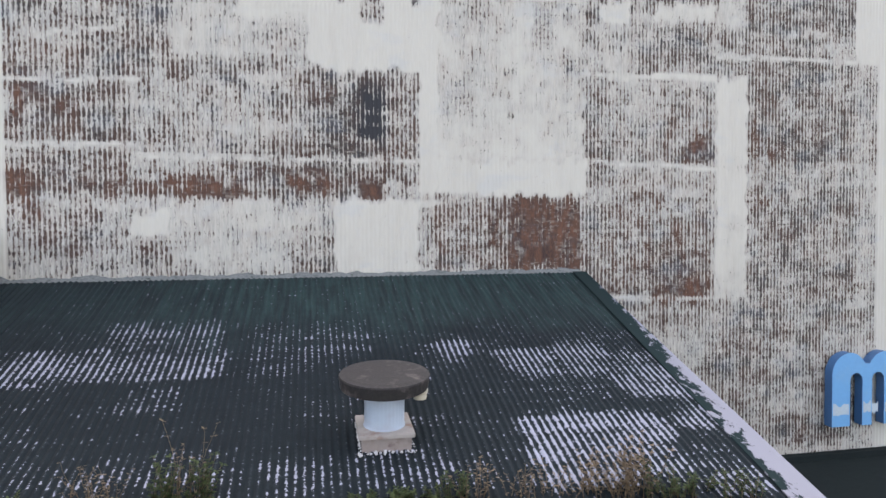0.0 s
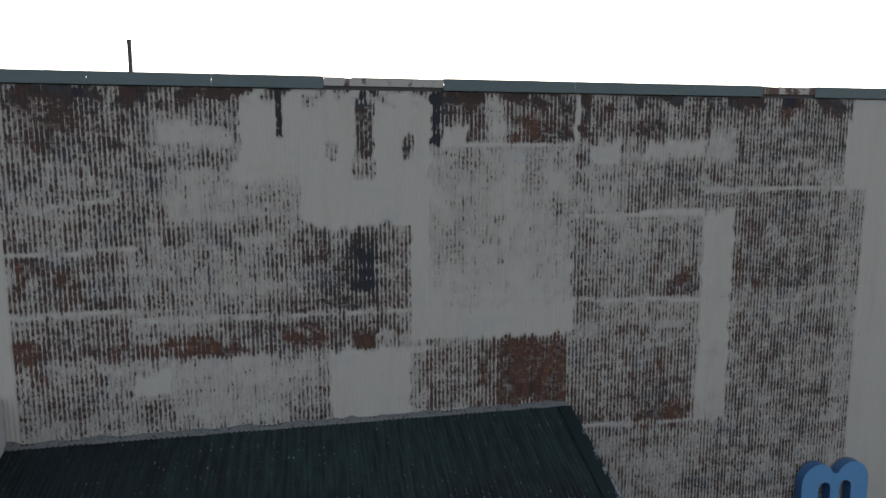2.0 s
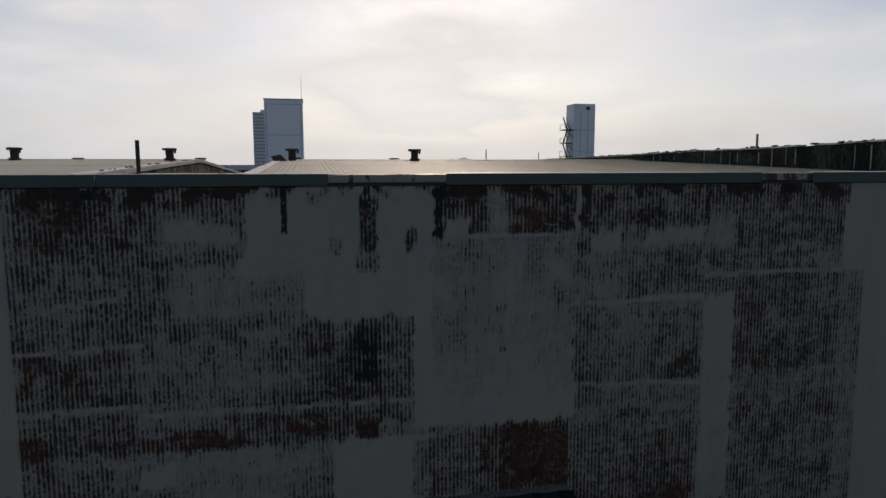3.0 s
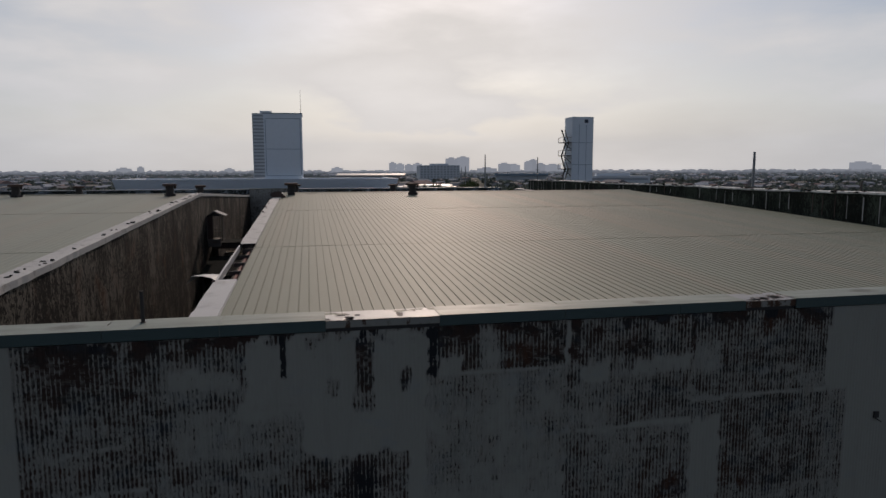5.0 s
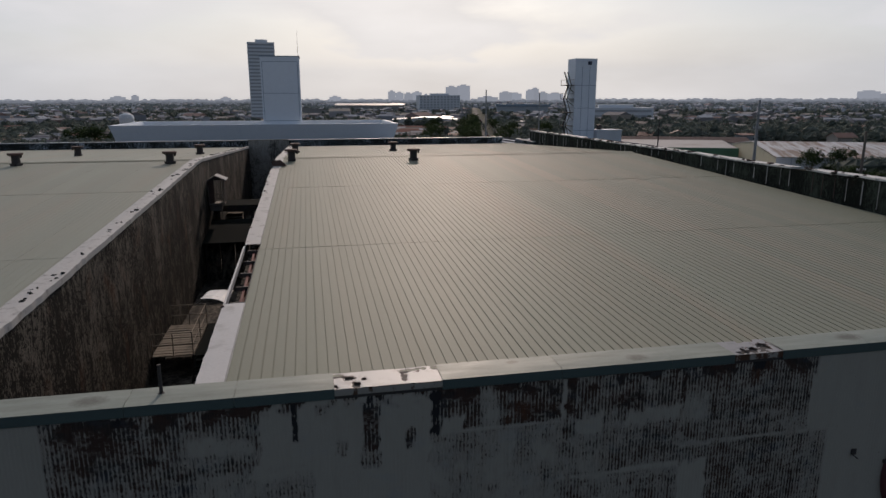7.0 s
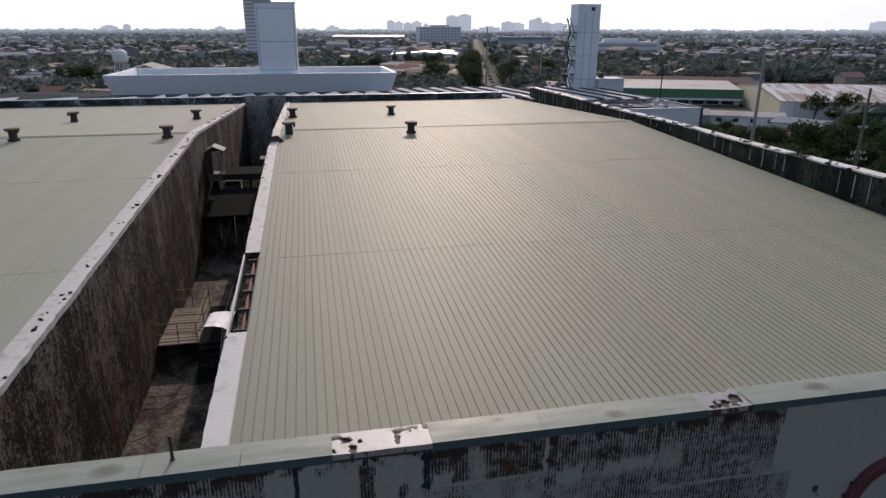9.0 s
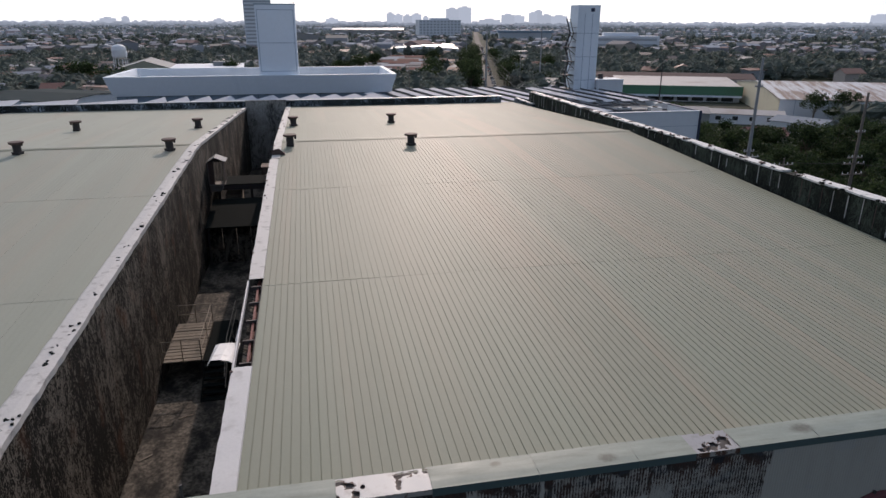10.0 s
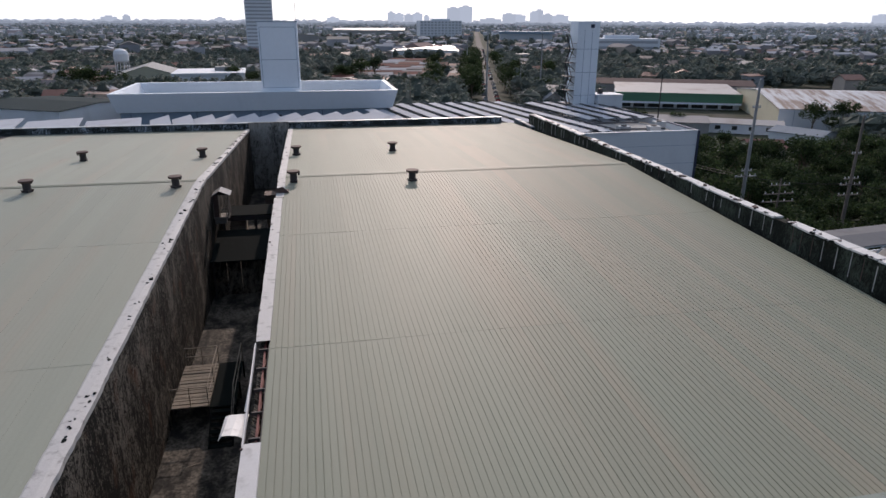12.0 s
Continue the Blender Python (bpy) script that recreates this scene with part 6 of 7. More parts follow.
# long pale blue hall with a flared band and a stair tower
bl = thing("blue_hall", (-7.5, 112, 0), "long pale blue hall with a flared parapet band", "building")
# recessed wall takes the darker blue to show the band's shade
block(bl, "lower_wall", -21.5, 21.2, 1.0, 19, 0, 15.7, BLUEBLD2, "blue grey wall, coloured darker for the shade under the band")
x0, x1, o = -21.9, 21.8, 0.9
part("parapet_band", MB().hexa([(x0, 0.6, 15.7), (x1, 0.6, 15.7), (x1, 1.6, 15.7), (x0, 1.6, 15.7)], [(x0 - o, -0.2, 18.7), (x1 + o, -0.2, 18.7), (x1 + o, 0.5, 18.7), (x0 - o, 0.5, 18.7)]), BLUEBLD, bl)
part("parapet_band", MB().hexa([(x1 - 0.6, 1.6, 15.7), (x1, 1.6, 15.7), (x1, 19, 15.7), (x1 - 0.6, 19, 15.7)], [(x1 + 0.2, 0.5, 18.7), (x1 + o, 0.5, 18.7), (x1 + o, 20, 18.7), (x1 + 0.2, 20, 18.7)]), BLUEBLD, bl)
part("parapet_band", MB().hexa([(x0, 1.6, 15.7), (x0 + 0.6, 1.6, 15.7), (x0 + 0.6, 19, 15.7), (x0, 19, 15.7)], [(x0 - o, 0.5, 18.7), (x0 - 0.2, 0.5, 18.7), (x0 - 0.2, 20, 18.7), (x0 - o, 20, 18.7)]), BLUEBLD, bl)
block(bl, "parapet_band", -22.5, 22.4, 19.4, 20.1, 15.7, 18.7, BLUEBLD)
block(bl, "roof_deck", -21.3, 21.2, 1.6, 19.4, 16.2, 16.4, CONC, "grey roof deck")
for i in range(9):
    block(bl, "eave_joint", -20 + i * 5, -19.94 + i * 5, 0.96, 1.0, 12.0, 15.7, NAVY)
for i in range(4):
    block(bl, "wall_fixture", 2.6 + i * 4.4, 3.4 + i * 4.4, 0.7, 1.0, 14.3, 14.9, NAVY)

tw = thing("lift_tower", (-3.8, 113.2, 0), "tall plain pale blue rooftop tower with faint panel joints", "tower")
block(tw, "shaft", -3.15, 3.05, 0, 6, 16.4, 29.4, BLUEBLD)
for z in (19.2, 23.6, 28.6):
    block(tw, "panel_joint", -2.85, 2.75, -0.03, 0, z, z + 0.07, BLUEBLD2)
for x in (-2.9, 2.72):
    block(tw, "panel_joint", x, x + 0.07, -0.03, 0, 19.2, 28.6, BLUEBLD2)
block(tw, "coping", -3.25, 3.15, -0.1, 6.1, 29.4, 29.55, BLUEBLD2)
part("aerial", MB().bar((2.9, 0.4, 29.5), (2.9, 0.4, 33.4), 0.035, 6, 0.015), DARKSTEEL, tw, "thin aerial mast")

st = thing("stair_tower", (49.5, 114.0, 0), "tall slim pale tower with an outside steel stair", "tower")
block(st, "shaft", -2.0, 2.1, 0, 3.6, 0, 29.7, BLUEBLD)
block(st, "hatch", 0.35, 1.05, -0.04, 0, 28.6, 29.2, NAVY, "dark square opening")
for z in (17, 21, 25):
    block(st, "panel_joint", -2.0, 2.1, -0.03, 0, z, z + 0.06, BLUEBLD2)
for x in (-0.7, 0.7):
    block(st, "panel_joint", x, x + 0.06, -0.03, 0, 12, 28.3, BLUEBLD2)
for i in range(6):
    z = 13.0 + i * 2.4
    land_ = part("landing", MB().box(-3.6, -2.0, 0.2, 2.6, z, z + 0.12), DARKSTEEL, st)
    s = 1 if i % 2 else -1
    part("flight", MB().bar((-3.1, 1.4 - s, z), (-3.1, 1.4 + s, z + 2.4), 0.14, 5).bar((-2.5, 1.4 - s, z), (-2.5, 1.4 + s, z + 2.4), 0.08, 5), DARKSTEEL, st)
    part("guard", MB().bar((-3.6, 0.2, z + 1.0), (-3.6, 2.6, z + 1.0), 0.05, 5).bar((-3.6, 0.2, z), (-3.6, 0.2, z + 1.0), 0.05, 5).bar((-3.6, 2.6, z), (-3.6, 2.6, z + 1.0), 0.05, 5).bar((-3.6, 0.2, z + 1), (-2.0, 0.2, z + 1), 0.05, 5), STEELPOLE, land_)
    part("bracket", MB().bar((-3.5, 0.3, z), (-2.0, 0.3, z - 1.2), 0.07, 5), DARKSTEEL, land_)
sa = thing("tower_annex", (54.4, 113.0, 0), "low white rooftop annex beside the slim tower", "building")
block(sa, "wall", -2.6, 2.2, 0, 4, 12.0, 17.0, WHITEBLD)
block(sa, "coping", -2.7, 2.3, -0.1, 4.1, 17.0, 17.15, WHITEBLD)
part("tank", MB().lathe([(0.5, 17.1), (0.5, 18.0), (0.1, 18.1)], 12, (-1.4, 2, 0)), DARKSTEEL, sa)


def gabled(parent, w, d, h, rise, wall, roof, along="x"):
    """Walls and a ridged roof over a plan w by d, its centre at the parent."""
    a, b = w / 2, d / 2
    m = MB()
    if along == "x":
        m.add([(-a, -b, 0), (a, -b, 0), (a, b, 0), (-a, b, 0), (-a, -b, h), (a, -b, h), (a, b, h), (-a, b, h), (-a, 0, h + rise), (a, 0, h + rise)],
              [(0, 1, 5, 4), (2, 3, 7, 6), (1, 2, 6, 9, 5), (3, 0, 4, 8, 7)])
        e = 0.35
        r = MB()
        for s in (-1, 1):
            k = rise * e / b
            lo, hi = [(-a - e, s * (b + e), h - k), (a + e, s * (b + e), h - k)], [(a + e, 0, h + rise), (-a - e, 0, h + rise)]
            q = lo + hi
            r.hexa([(x, y, z) for x, y, z in q], [(x, y, z + 0.12) for x, y, z in q])
    else:
        return gabled_y(parent, w, d, h, rise, wall, roof)
    part("wall", m, wall, parent)
    part("roof", r, roof, parent)
    return parent


def gabled_y(parent, w, d, h, rise, wall, roof):
    a, b, e = w / 2, d / 2, 0.35
    part("wall", MB().add([(-a, -b, 0), (a, -b, 0), (a, b, 0), (-a, b, 0), (-a, -b, h), (a, -b, h), (a, b, h), (-a, b, h), (0, -b, h + rise), (0, b, h + rise)],
                          [(0, 1, 5, 8, 4), (2, 3, 7, 9, 6), (1, 2, 6, 5), (3, 0, 4, 7)]), wall, parent)
    r = MB()
    for s in (-1, 1):
        k = rise * e / a
        q = [(s * (a + e), -b - e, h - k), (s * (a + e), b + e, h - k), (0, b + e, h + rise), (0, -b - e, h + rise)]
        r.hexa(q, [(x, y, z + 0.12) for x, y, z in q])
    part("roof", r, roof, parent)
    return parent


# sheds on the east side
gs = thing("green_fascia_shed", (134.8, 229.5, 0), "long market shed with a bright green fascia", "shed", rz=-22.7)
block(gs, "wall", -21, 21, -13, 13, 0, 4.2, WHITEBLD)
block(gs, "fascia", -21.6, 21.6, -14.0, -13.4, 2.4, 5.5, GREENSHED, "green fascia board")
block(gs, "fascia_trim", -21.5, 21.5, -14.05, -13.45, 2.05, 2.35, WHITEBLD, "pale strip below the fascia")
block(gs, "awning", -21.3, 21.3, -15.5, -13.4, 1.85, 2.0, WHITEBLD)
part("roof", MB().hexa([(-21.4, -13.4, 5.2), (21.4, -13.4, 5.2), (21.4, 14, 6.5), (-21.4, 14, 6.5)], [(-21.4, -13.4, 5.35), (21.4, -13.4, 5.35), (21.4, 14, 6.65), (-21.4, 14, 6.65)]), SHEDROOF, gs, "faded pinkish roof")
for i in range(8):
    block(gs, "shop_front", -20.0 + i * 5, -16.1 + i * 5, -13.06, -13.0, 0.3, 1.8, GLASS, "dark shop front")
gb = thing("brown_back_shed", (146, 252, 0), "long low dark brown roofed shed behind the market", "shed", rz=-22.7)
gabled(gb, 62, 16, 5.6, 1.6, CONC, surface("dark_brown_roof", (0.12, 0.085, 0.08), 0.85, spec=0.15), "x")
bs = thing("big_shed", (176.6, 181, 0), "large shed with a rust-stained pale roof", "shed", rz=-24)
gabled(bs, 70, 62, 6.2, 2.6, WHITEBLD, RUSTROOF, "x")
part("gable_panel", MB().add([(-35.06, -31, 0), (-35.06, 31, 0), (-35.06, 31, 6.1), (-35.06, 0, 8.6), (-35.06, -31, 6.1)], [(0, 1, 2, 3, 4)]), CREAM, bs, "yellowish translucent gable sheeting")
block(bs, "loading_bay", -12, -4, -31.1, -31.0, 0, 4.2, NAVY, "dark loading bay")
for i in range(8):
    block(bs, "panel_joint", -31 + i * 9, -30.9 + i * 9, -31.05, -31.0, 0, 6.0, BLUEBLD2)
hut = thing("site_hut", (121, 166, 0), "long low white-roofed hut in the yard", "hut", rz=-30)
gabled(hut, 19, 7, 2.7, 0.9, WHITEBLD, SHEDROOF, "x")
for i in range(4):
    block(hut, "window", -8.0 + i * 4.4, -6.6 + i * 4.4, -3.55, -3.5, 1.0, 2.1, GLASS)
hut2 = thing("site_hut", (125, 148, 0), "low white hut with a grey-blue pitched roof", "hut", rz=-62)
gabled(hut2, 13, 9, 2.8, 1.0, WHITEBLD, surface("grey_blue_roof", (0.24, 0.27, 0.31), 0.8, spec=0.15), "x")
rr_ = thing("rusty_lean_roof", (101, 176, 0), "brown rusty sheet roof over a yard store", "shed", rz=-25)
gabled(rr_, 24, 14, 3.0, 1.0, CONC, HOUSEROOF, "x")
red = thing("red_roof_house", (101, 131, 0), "small house with a dull red roof among the trees", "house", rz=-15)
gabled(red, 8, 8, 3.2, 1.3, CREAM, surface("dull_red_roof", (0.17, 0.085, 0.08), 0.8, spec=0.15), "x")

# roofed walkway on trusses beyond the parapet
wk = thing("covered_walkway", (50.2, 53.8, 0), "long roofed walkway on steel trusses beside the trees", "walkway", rz=6)
part("roof", MB().hexa([(0, -2.6, 8.9), (60, -2.6, 8.9), (60, 2.6, 8.9), (0, 2.6, 8.9)], [(0, -2.6, 8.98), (60, -2.6, 8.98), (60, 0, 9.3), (0, 0, 9.3)]).hexa([(0, 0, 8.9), (60, 0, 8.9), (60, 2.6, 8.9), (0, 2.6, 8.9)], [(0, 0, 9.3), (60, 0, 9.3), (60, 2.6, 8.98), (0, 2.6, 8.98)]), surface("walkway_roof_sheet", (0.17, 0.17, 0.175), 0.8, 0.0, 0.2, 0.4, 5.0, spec=0.15), wk, "dull grey sheet roof")
part("deck", MB().box(0, 60, -2.2, 2.2, 5.9, 6.2), CONC, wk)
for s in (-2.2, 2.2):
    part("top_chord", MB().box(0, 60, s - 0.1, s + 0.1, 8.6, 8.8), WHITEBLD, wk)
    part("bottom_chord", MB().box(0, 60, s - 0.1, s + 0.1, 6.0, 6.25), WHITEBLD, wk)
    for k in range(20):
        part("brace", MB().bar((k * 3, s, 6.2 if k % 2 else 8.7), (k * 3 + 3, s, 8.7 if k % 2 else 6.2), 0.09, 5), WHITEBLD, wk)
for k in range(5):
    part("column", MB().box(k * 14 + 1, k * 14 + 1.6, -0.3, 0.3, 0, 5.9), CONC, wk)

# sheds on the west side
gw = thing("green_roof_hall", (-71.5, 210, 0), "hall with a low dull blue-green roof", "shed", rz=-28)
gabled(gw, 32, 28, 6.6, 0.8, WHITEBLD, GREENROOF, "x")
sw = thing("pale_gable_hall", (-66, 312, 0), "pale gabled hall in the town", "shed", rz=6)
gabled(sw, 24, 30, 7.5, 3.6, CREAM, CONC, "y")
sw2 = thing("flat_white_hall", (-40, 304, 0), "low white flat-roofed hall", "shed", rz=4)
block(sw2, "wall", -14, 14, -14, 14, 0, 8.0, WHITEBLD)
block(sw2, "parapet", -14.4, 14.4, -14.4, 14.4, 8.0, 8.7, WHITEBLD)
block(sw2, "roof_room", 2, 9, -3, 3, 8.7, 10.4, CONC)
ws = thing("white_canopy", (-43, 97, 0), "white corrugated canopy roofs west of the hall", "canopy")
for i in range(5):
    x = -18 + i * 8
    part("canopy_sheet", MB().hexa([(x, -4, 15.4), (x + 7.4, -4, 15.9), (x + 5.6, 9 - i, 16.3), (x - 1.8, 9 - i, 15.9)], [(x, -4, 15.5), (x + 7.4, -4, 16.0), (x + 5.6, 9 - i, 16.4), (x - 1.8, 9 - i, 16.0)]), PANELWHITE, ws)
for x in (-15, 0, 15):
    block(ws, "column", x, x + 0.4, 2, 2.4, 0, 15.6, CONC)

# water tower
wt = thing("water_tower", (-83.5, 339, 0), "white water tower on a lattice of legs", "water tower")
wt.scale = (0.86, 0.86, 0.86)
part("tank", MB().lathe([(0.5, 11.6), (3.6, 12.4), (3.8, 13.2), (3.8, 16.4), (3.2, 18.0), (1.6, 18.9), (0.2, 19.1)], 20), WHITEBLD, wt)
for i in range(6):
    a = i * math.pi / 3
    part("leg", MB().bar((4.0 * math.cos(a), 4.0 * math.sin(a), 0), (3.3 * math.cos(a), 3.3 * math.sin(a), 12.6), 0.22, 6), WHITEBLD, wt)
for z in (4, 8):
    r_ = 4.0 - z * 0.055
    part("ring_brace", MB().bar((r_, 0, z), (-r_ / 2, r_ * 0.87, z), 0.1, 4).bar((-r_ / 2, r_ * 0.87, z), (-r_ / 2, -r_ * 0.87, z), 0.1, 4).bar((-r_ / 2, -r_ * 0.87, z), (r_, 0, z), 0.1, 4), WHITEBLD, wt)


# ---- poles and lines ----
def pole(x, y, h, r, mat, label, arms=(), name="utility_pole"):
    p = thing(name, (x, y, 0), label, "utility pole", "poles")
    part("shaft", MB().bar((0, 0, 0), (0, 0, h), r, 8, r * 0.5), mat, p)
    for z, w in arms:
        arm_ = part("cross_arm", MB().box(-w / 2, w / 2, -0.07, 0.07, z, z + 0.14), mat, p)
        for k in (-0.45, -0.2, 0.2, 0.45):
            part("insulator", MB().lathe([(0.05, z + 0.14), (0.09, z + 0.2), (0.05, z + 0.26), (0.08, z + 0.32), (0.03, z + 0.4)], 8, (k * w, 0, 0)), GALV, arm_)
    return p


pole(60.9, 81.3, 22.5, 0.32, STEELPOLE, "tall tapered grey steel power pole", ((8.9, 3.4), (9.7, 1.6), (18.6, 1.2)))
pole(70.1, 72.4, 18.6, 0.28, WOODPOLE, "weathered timber power pole with several cross arms", ((8.0, 3.2), (9.4, 3.2), (10.2, 2.2), (13.5, 1.4)))
pole(62.5, 76.0, 9.8, 0.2, WOODPOLE, "short pole crowded with cross arms and transformers", ((6.5, 5.0), (7.6, 4.6), (8.8, 3.0)))
pole(66.5, 245, 26.0, 0.42, STEELPOLE, "tall grey steel power pole by the road")
pole(88.0, 246, 25.0, 0.36, STEELPOLE, "tall grey steel power pole by the road", ((20.0, 2.0),))
pole(79.0, 330, 22.0, 0.36, STEELPOLE, "tall grey steel power pole by the road", ((19.0, 2.6),))
pole(98.0, 420, 22.0, 0.36, STEELPOLE, "tall grey steel power pole by the road", ((19.0, 2.6),))
pole(82.0, 252, 15.0, 0.2, STEELPOLE, "slim street pole by the road")
pole(98.0, 246, 14.0, 0.2, STEELPOLE, "slim street pole by the road")
pole(86, 152, 17.5, 0.22, DARKSTEEL, "dark lamp mast in the yard")
pole(30, 196, 13, 0.2, WOODPOLE, "timber pole in the town")
for i, (a, b, sag) in enumerate((((60, 81.5, 9.2), (69.5, 72.5, 9.6), 0.5), ((69.5, 72.5, 9.6), (120, 40, 9.5), 1.2), ((60, 81.5, 9.2), (57, 150, 10), 1.6), ((58.6, 81.5, 9.2), (56, 150, 10), 1.6),
                                  ((66.5, 245, 18), (79, 330, 18), 2.0), ((79, 330, 18), (98, 420, 18), 2.0), ((57, 150, 10), (66.5, 245, 17), 2.0), ((55, 150, 9), (66, 245, 15), 2.0), ((53, 150, 9.5), (66, 245, 16), 2.0), ((59, 150, 9.5), (67, 245, 14), 2.0))):
    w = thing("power_line", a, "thin black sagging power line between poles", "cable", "power lines")
    m = MB()
    pts = [Vector(b) * t + Vector(a) * (1 - t) - Vector((0, 0, 4 * sag * t * (1 - t))) - Vector(a) for t in [k / 10 for k in range(11)]]
    m.tube(pts, 0.035)
    part("wire", m, DARKSTEEL, w)


# ---- trees ----
def tree_meshes(seed, h, r, leaves, size):
    rng = random.Random(seed)
    tk, lv = MB(), MB()
    tk.bar((0, 0, 0), (0.15, 0.1, h * 0.45), 0.26 * h / 9, 8, 0.17 * h / 9)
    clumps = []
    for i in range(9):
        a, e = i * 2.4 + rng.uniform(-0.4, 0.4), rng.uniform(0.35, 1.25)
        l = r * rng.uniform(0.5, 0.95)
        z0 = h * rng.uniform(0.3, 0.45)
        tip = Vector((math.cos(a) * math.cos(e) * l, math.sin(a) * math.cos(e) * l, z0 + math.sin(e) * (h - z0) * 0.85))
        tk.bar((0.1, 0.08, z0), tip, 0.09 * h / 9, 5, 0.03)
        clumps.append((tip, r * rng.uniform(0.34, 0.55)))
        for _ in range(2):
            clumps.append((tip + Vector((rng.uniform(-1, 1), rng.uniform(-1, 1), rng.uniform(-0.5, 0.6))) * r * 0.42, r * rng.uniform(0.2, 0.38)))
    for _ in range(leaves):
        c, cr_ = rng.choice(clumps)
        d = Vector((rng.gauss(0, 1), rng.gauss(0, 1), rng.gauss(0, 0.75))).normalized()
        p = c + d * cr_ * rng.uniform(0.55, 1.05)
        u = Vector((rng.gauss(0, 1), rng.gauss(0, 1), rng.gauss(0, 0.6))).normalized() * size * rng.uniform(0.6, 1.3)
        v = u.cross(Vector((rng.gauss(0, 1), rng.gauss(0, 1), rng.gauss(0, 1)))).normalized() * size * rng.uniform(0.35, 0.7)
        lv.add([p - u, p + v, p + u, p - v], [(0, 1, 2, 3)])
    return tk.mesh("trunk", BARK), lv.mesh("crown", LEAF)


def palm_meshes():
    rng = random.Random(77)
    tk, lv = MB(), MB()
    tk.bar((0, 0, 0), (0.2, 0, 8.0), 0.24, 8, 0.16)
    for i in range(22):
        a, up = i * 2.4, rng.uniform(-0.3, 0.9)
        p, d = Vector((0.2, 0, 8.0)), Vector((math.cos(a), math.sin(a), up)).normalized()
        for k in range(7):
            q = p + d * 0.45
            side = d.cross(Vector((0, 0, 1))).normalized() * (0.5 - 0.05 * k)
            for s in (-1, 1):
                lv.add([p, p + side * s - Vector((0, 0, 0.25)) + d * 0.3, q], [(0, 1, 2)])
            p, d = q, (d - Vector((0, 0, 0.2))).normalized()
    return tk.mesh("trunk", BARK), lv.mesh("crown", LEAF)


VARIANTS = [tree_meshes(s, h, r, 1500, 0.31) for s, h, r in ((1, 9.5, 4.2), (2, 7.0, 4.6), (3, 10.0, 4.4), (4, 5.0, 3.8), (5, 7.2, 4.8))]


def tree(x, y, i, s=1.0, z=0.0, name="tree", label="dark green broadleaf tree with a loose uneven crown", grp="trees"):
    t = thing(name, (x, y, z), label, "tree", grp, rz=(i * 67) % 360)
    t.scale = (s, s, s)
    tk, lv = VARIANTS[i % 5] if name == "tree" else PALM
    part("trunk", tk, BARK, t)
    part("crown", lv, LEAF, t)
    return t


PALM = palm_meshes()
rng, vs, fs = random.Random(91), [], []
while len(fs) < 30000:
    x, y = rng.uniform(56, 138), rng.uniform(50, 150)
    if y < 60 and x < 112 or x < 76 and y > 118 or x > 92 and y > 126:
        continue
    z = (1.2 + 2.6 * (0.5 + noise.noise((x * 0.16, y * 0.16, 3.0)))) * rng.random() ** 0.5
    u = Vector((rng.gauss(0, 1), rng.gauss(0, 1), rng.gauss(0, 0.6))).normalized() * rng.uniform(0.2, 0.45)
    v = u.cross(Vector((rng.gauss(0, 1), rng.gauss(0, 1), rng.gauss(0, 1)))).normalized() * rng.uniform(0.15, 0.28)
    p, q = Vector((x, y, max(0.2, z))), len(vs)
    vs += [p - u, p + v, p + u, p - v]
    fs.append((q, q + 1, q + 2, q + 3))
tagged(part("undergrowth", MB().add(vs, fs), LEAF), "dense dark green scrub under the trees", "scrub", "", "stuff")
rng = random.Random(21)
n = 0
for gx in range(14):
    for gy in range(17):
        x, y = 59 + gx * 5.4 + rng.uniform(-2.2, 2.2), 50 + gy * 5.8 + rng.uniform(-2.5, 2.5)
        if rng.random() < 0.08 or (y < 62 and x < 112) or (x < 76 and y > 118) or (x > 92 and y > 126) or math.hypot(x - 101, y - 131) < 8:
            continue
        tree(x, y, n, rng.uniform(0.55, 0.95))
        n += 1
for x, y, s in ((97, 185, 0.8), (104.9, 174.3, 0.62), (136, 158, 0.9), (140, 155, 0.7), (146, 158, 0.9), (162, 160, 0.8), (48, 262, 1.2), (52, 275, 1.1), (55, 290, 1.1), (58, 305, 1.1), (61, 325, 1.2), (66, 350, 1.1), (70, 372, 1.2), (76, 395, 1.1), (50, 250, 0.9)):
    tree(x, y, n, s)
    n += 1
for x, y, s in ((22, 345, 1.3), (28, 352, 1.3), (34, 340, 1.2), (17, 338, 1.1), (84, 275, 1.0), (90, 290, 1.1), (96, 310, 1.2), (104, 330, 1.1), (95, 265, 1.0), (110, 300, 1.2),
                (-62, 262, 1.3), (-70, 270, 1.3), (-78, 268, 1.3), (-56, 256, 1.1), (-86, 276, 1.2), (-66, 284, 1.2), (-50, 262, 1.0), (-30, 300, 1.1), (-22, 305, 1.0)):
    tree(x, y, n, s)
    n += 1
for k in range(30):
    y = 252 + k * 7.6
    tree(road_x(y) - 8.0 + rng.uniform(-2.5, 1.0), y, n, rng.uniform(0.9, 1.35))
    n += 1
    if k % 3:
        tree(road_x(y) + 8.5 + rng.uniform(-1.5, 4), y, n, rng.uniform(0.7, 1.1))
        n += 1
for x, y, s in ((36, 262, 1.0), (97, 255, 0.9), (105, 262, 0.8)):
    tree(x, y, n, s, 0, "palm_tree", "palm tree with drooping feathery fronds", "palms")
    n += 1


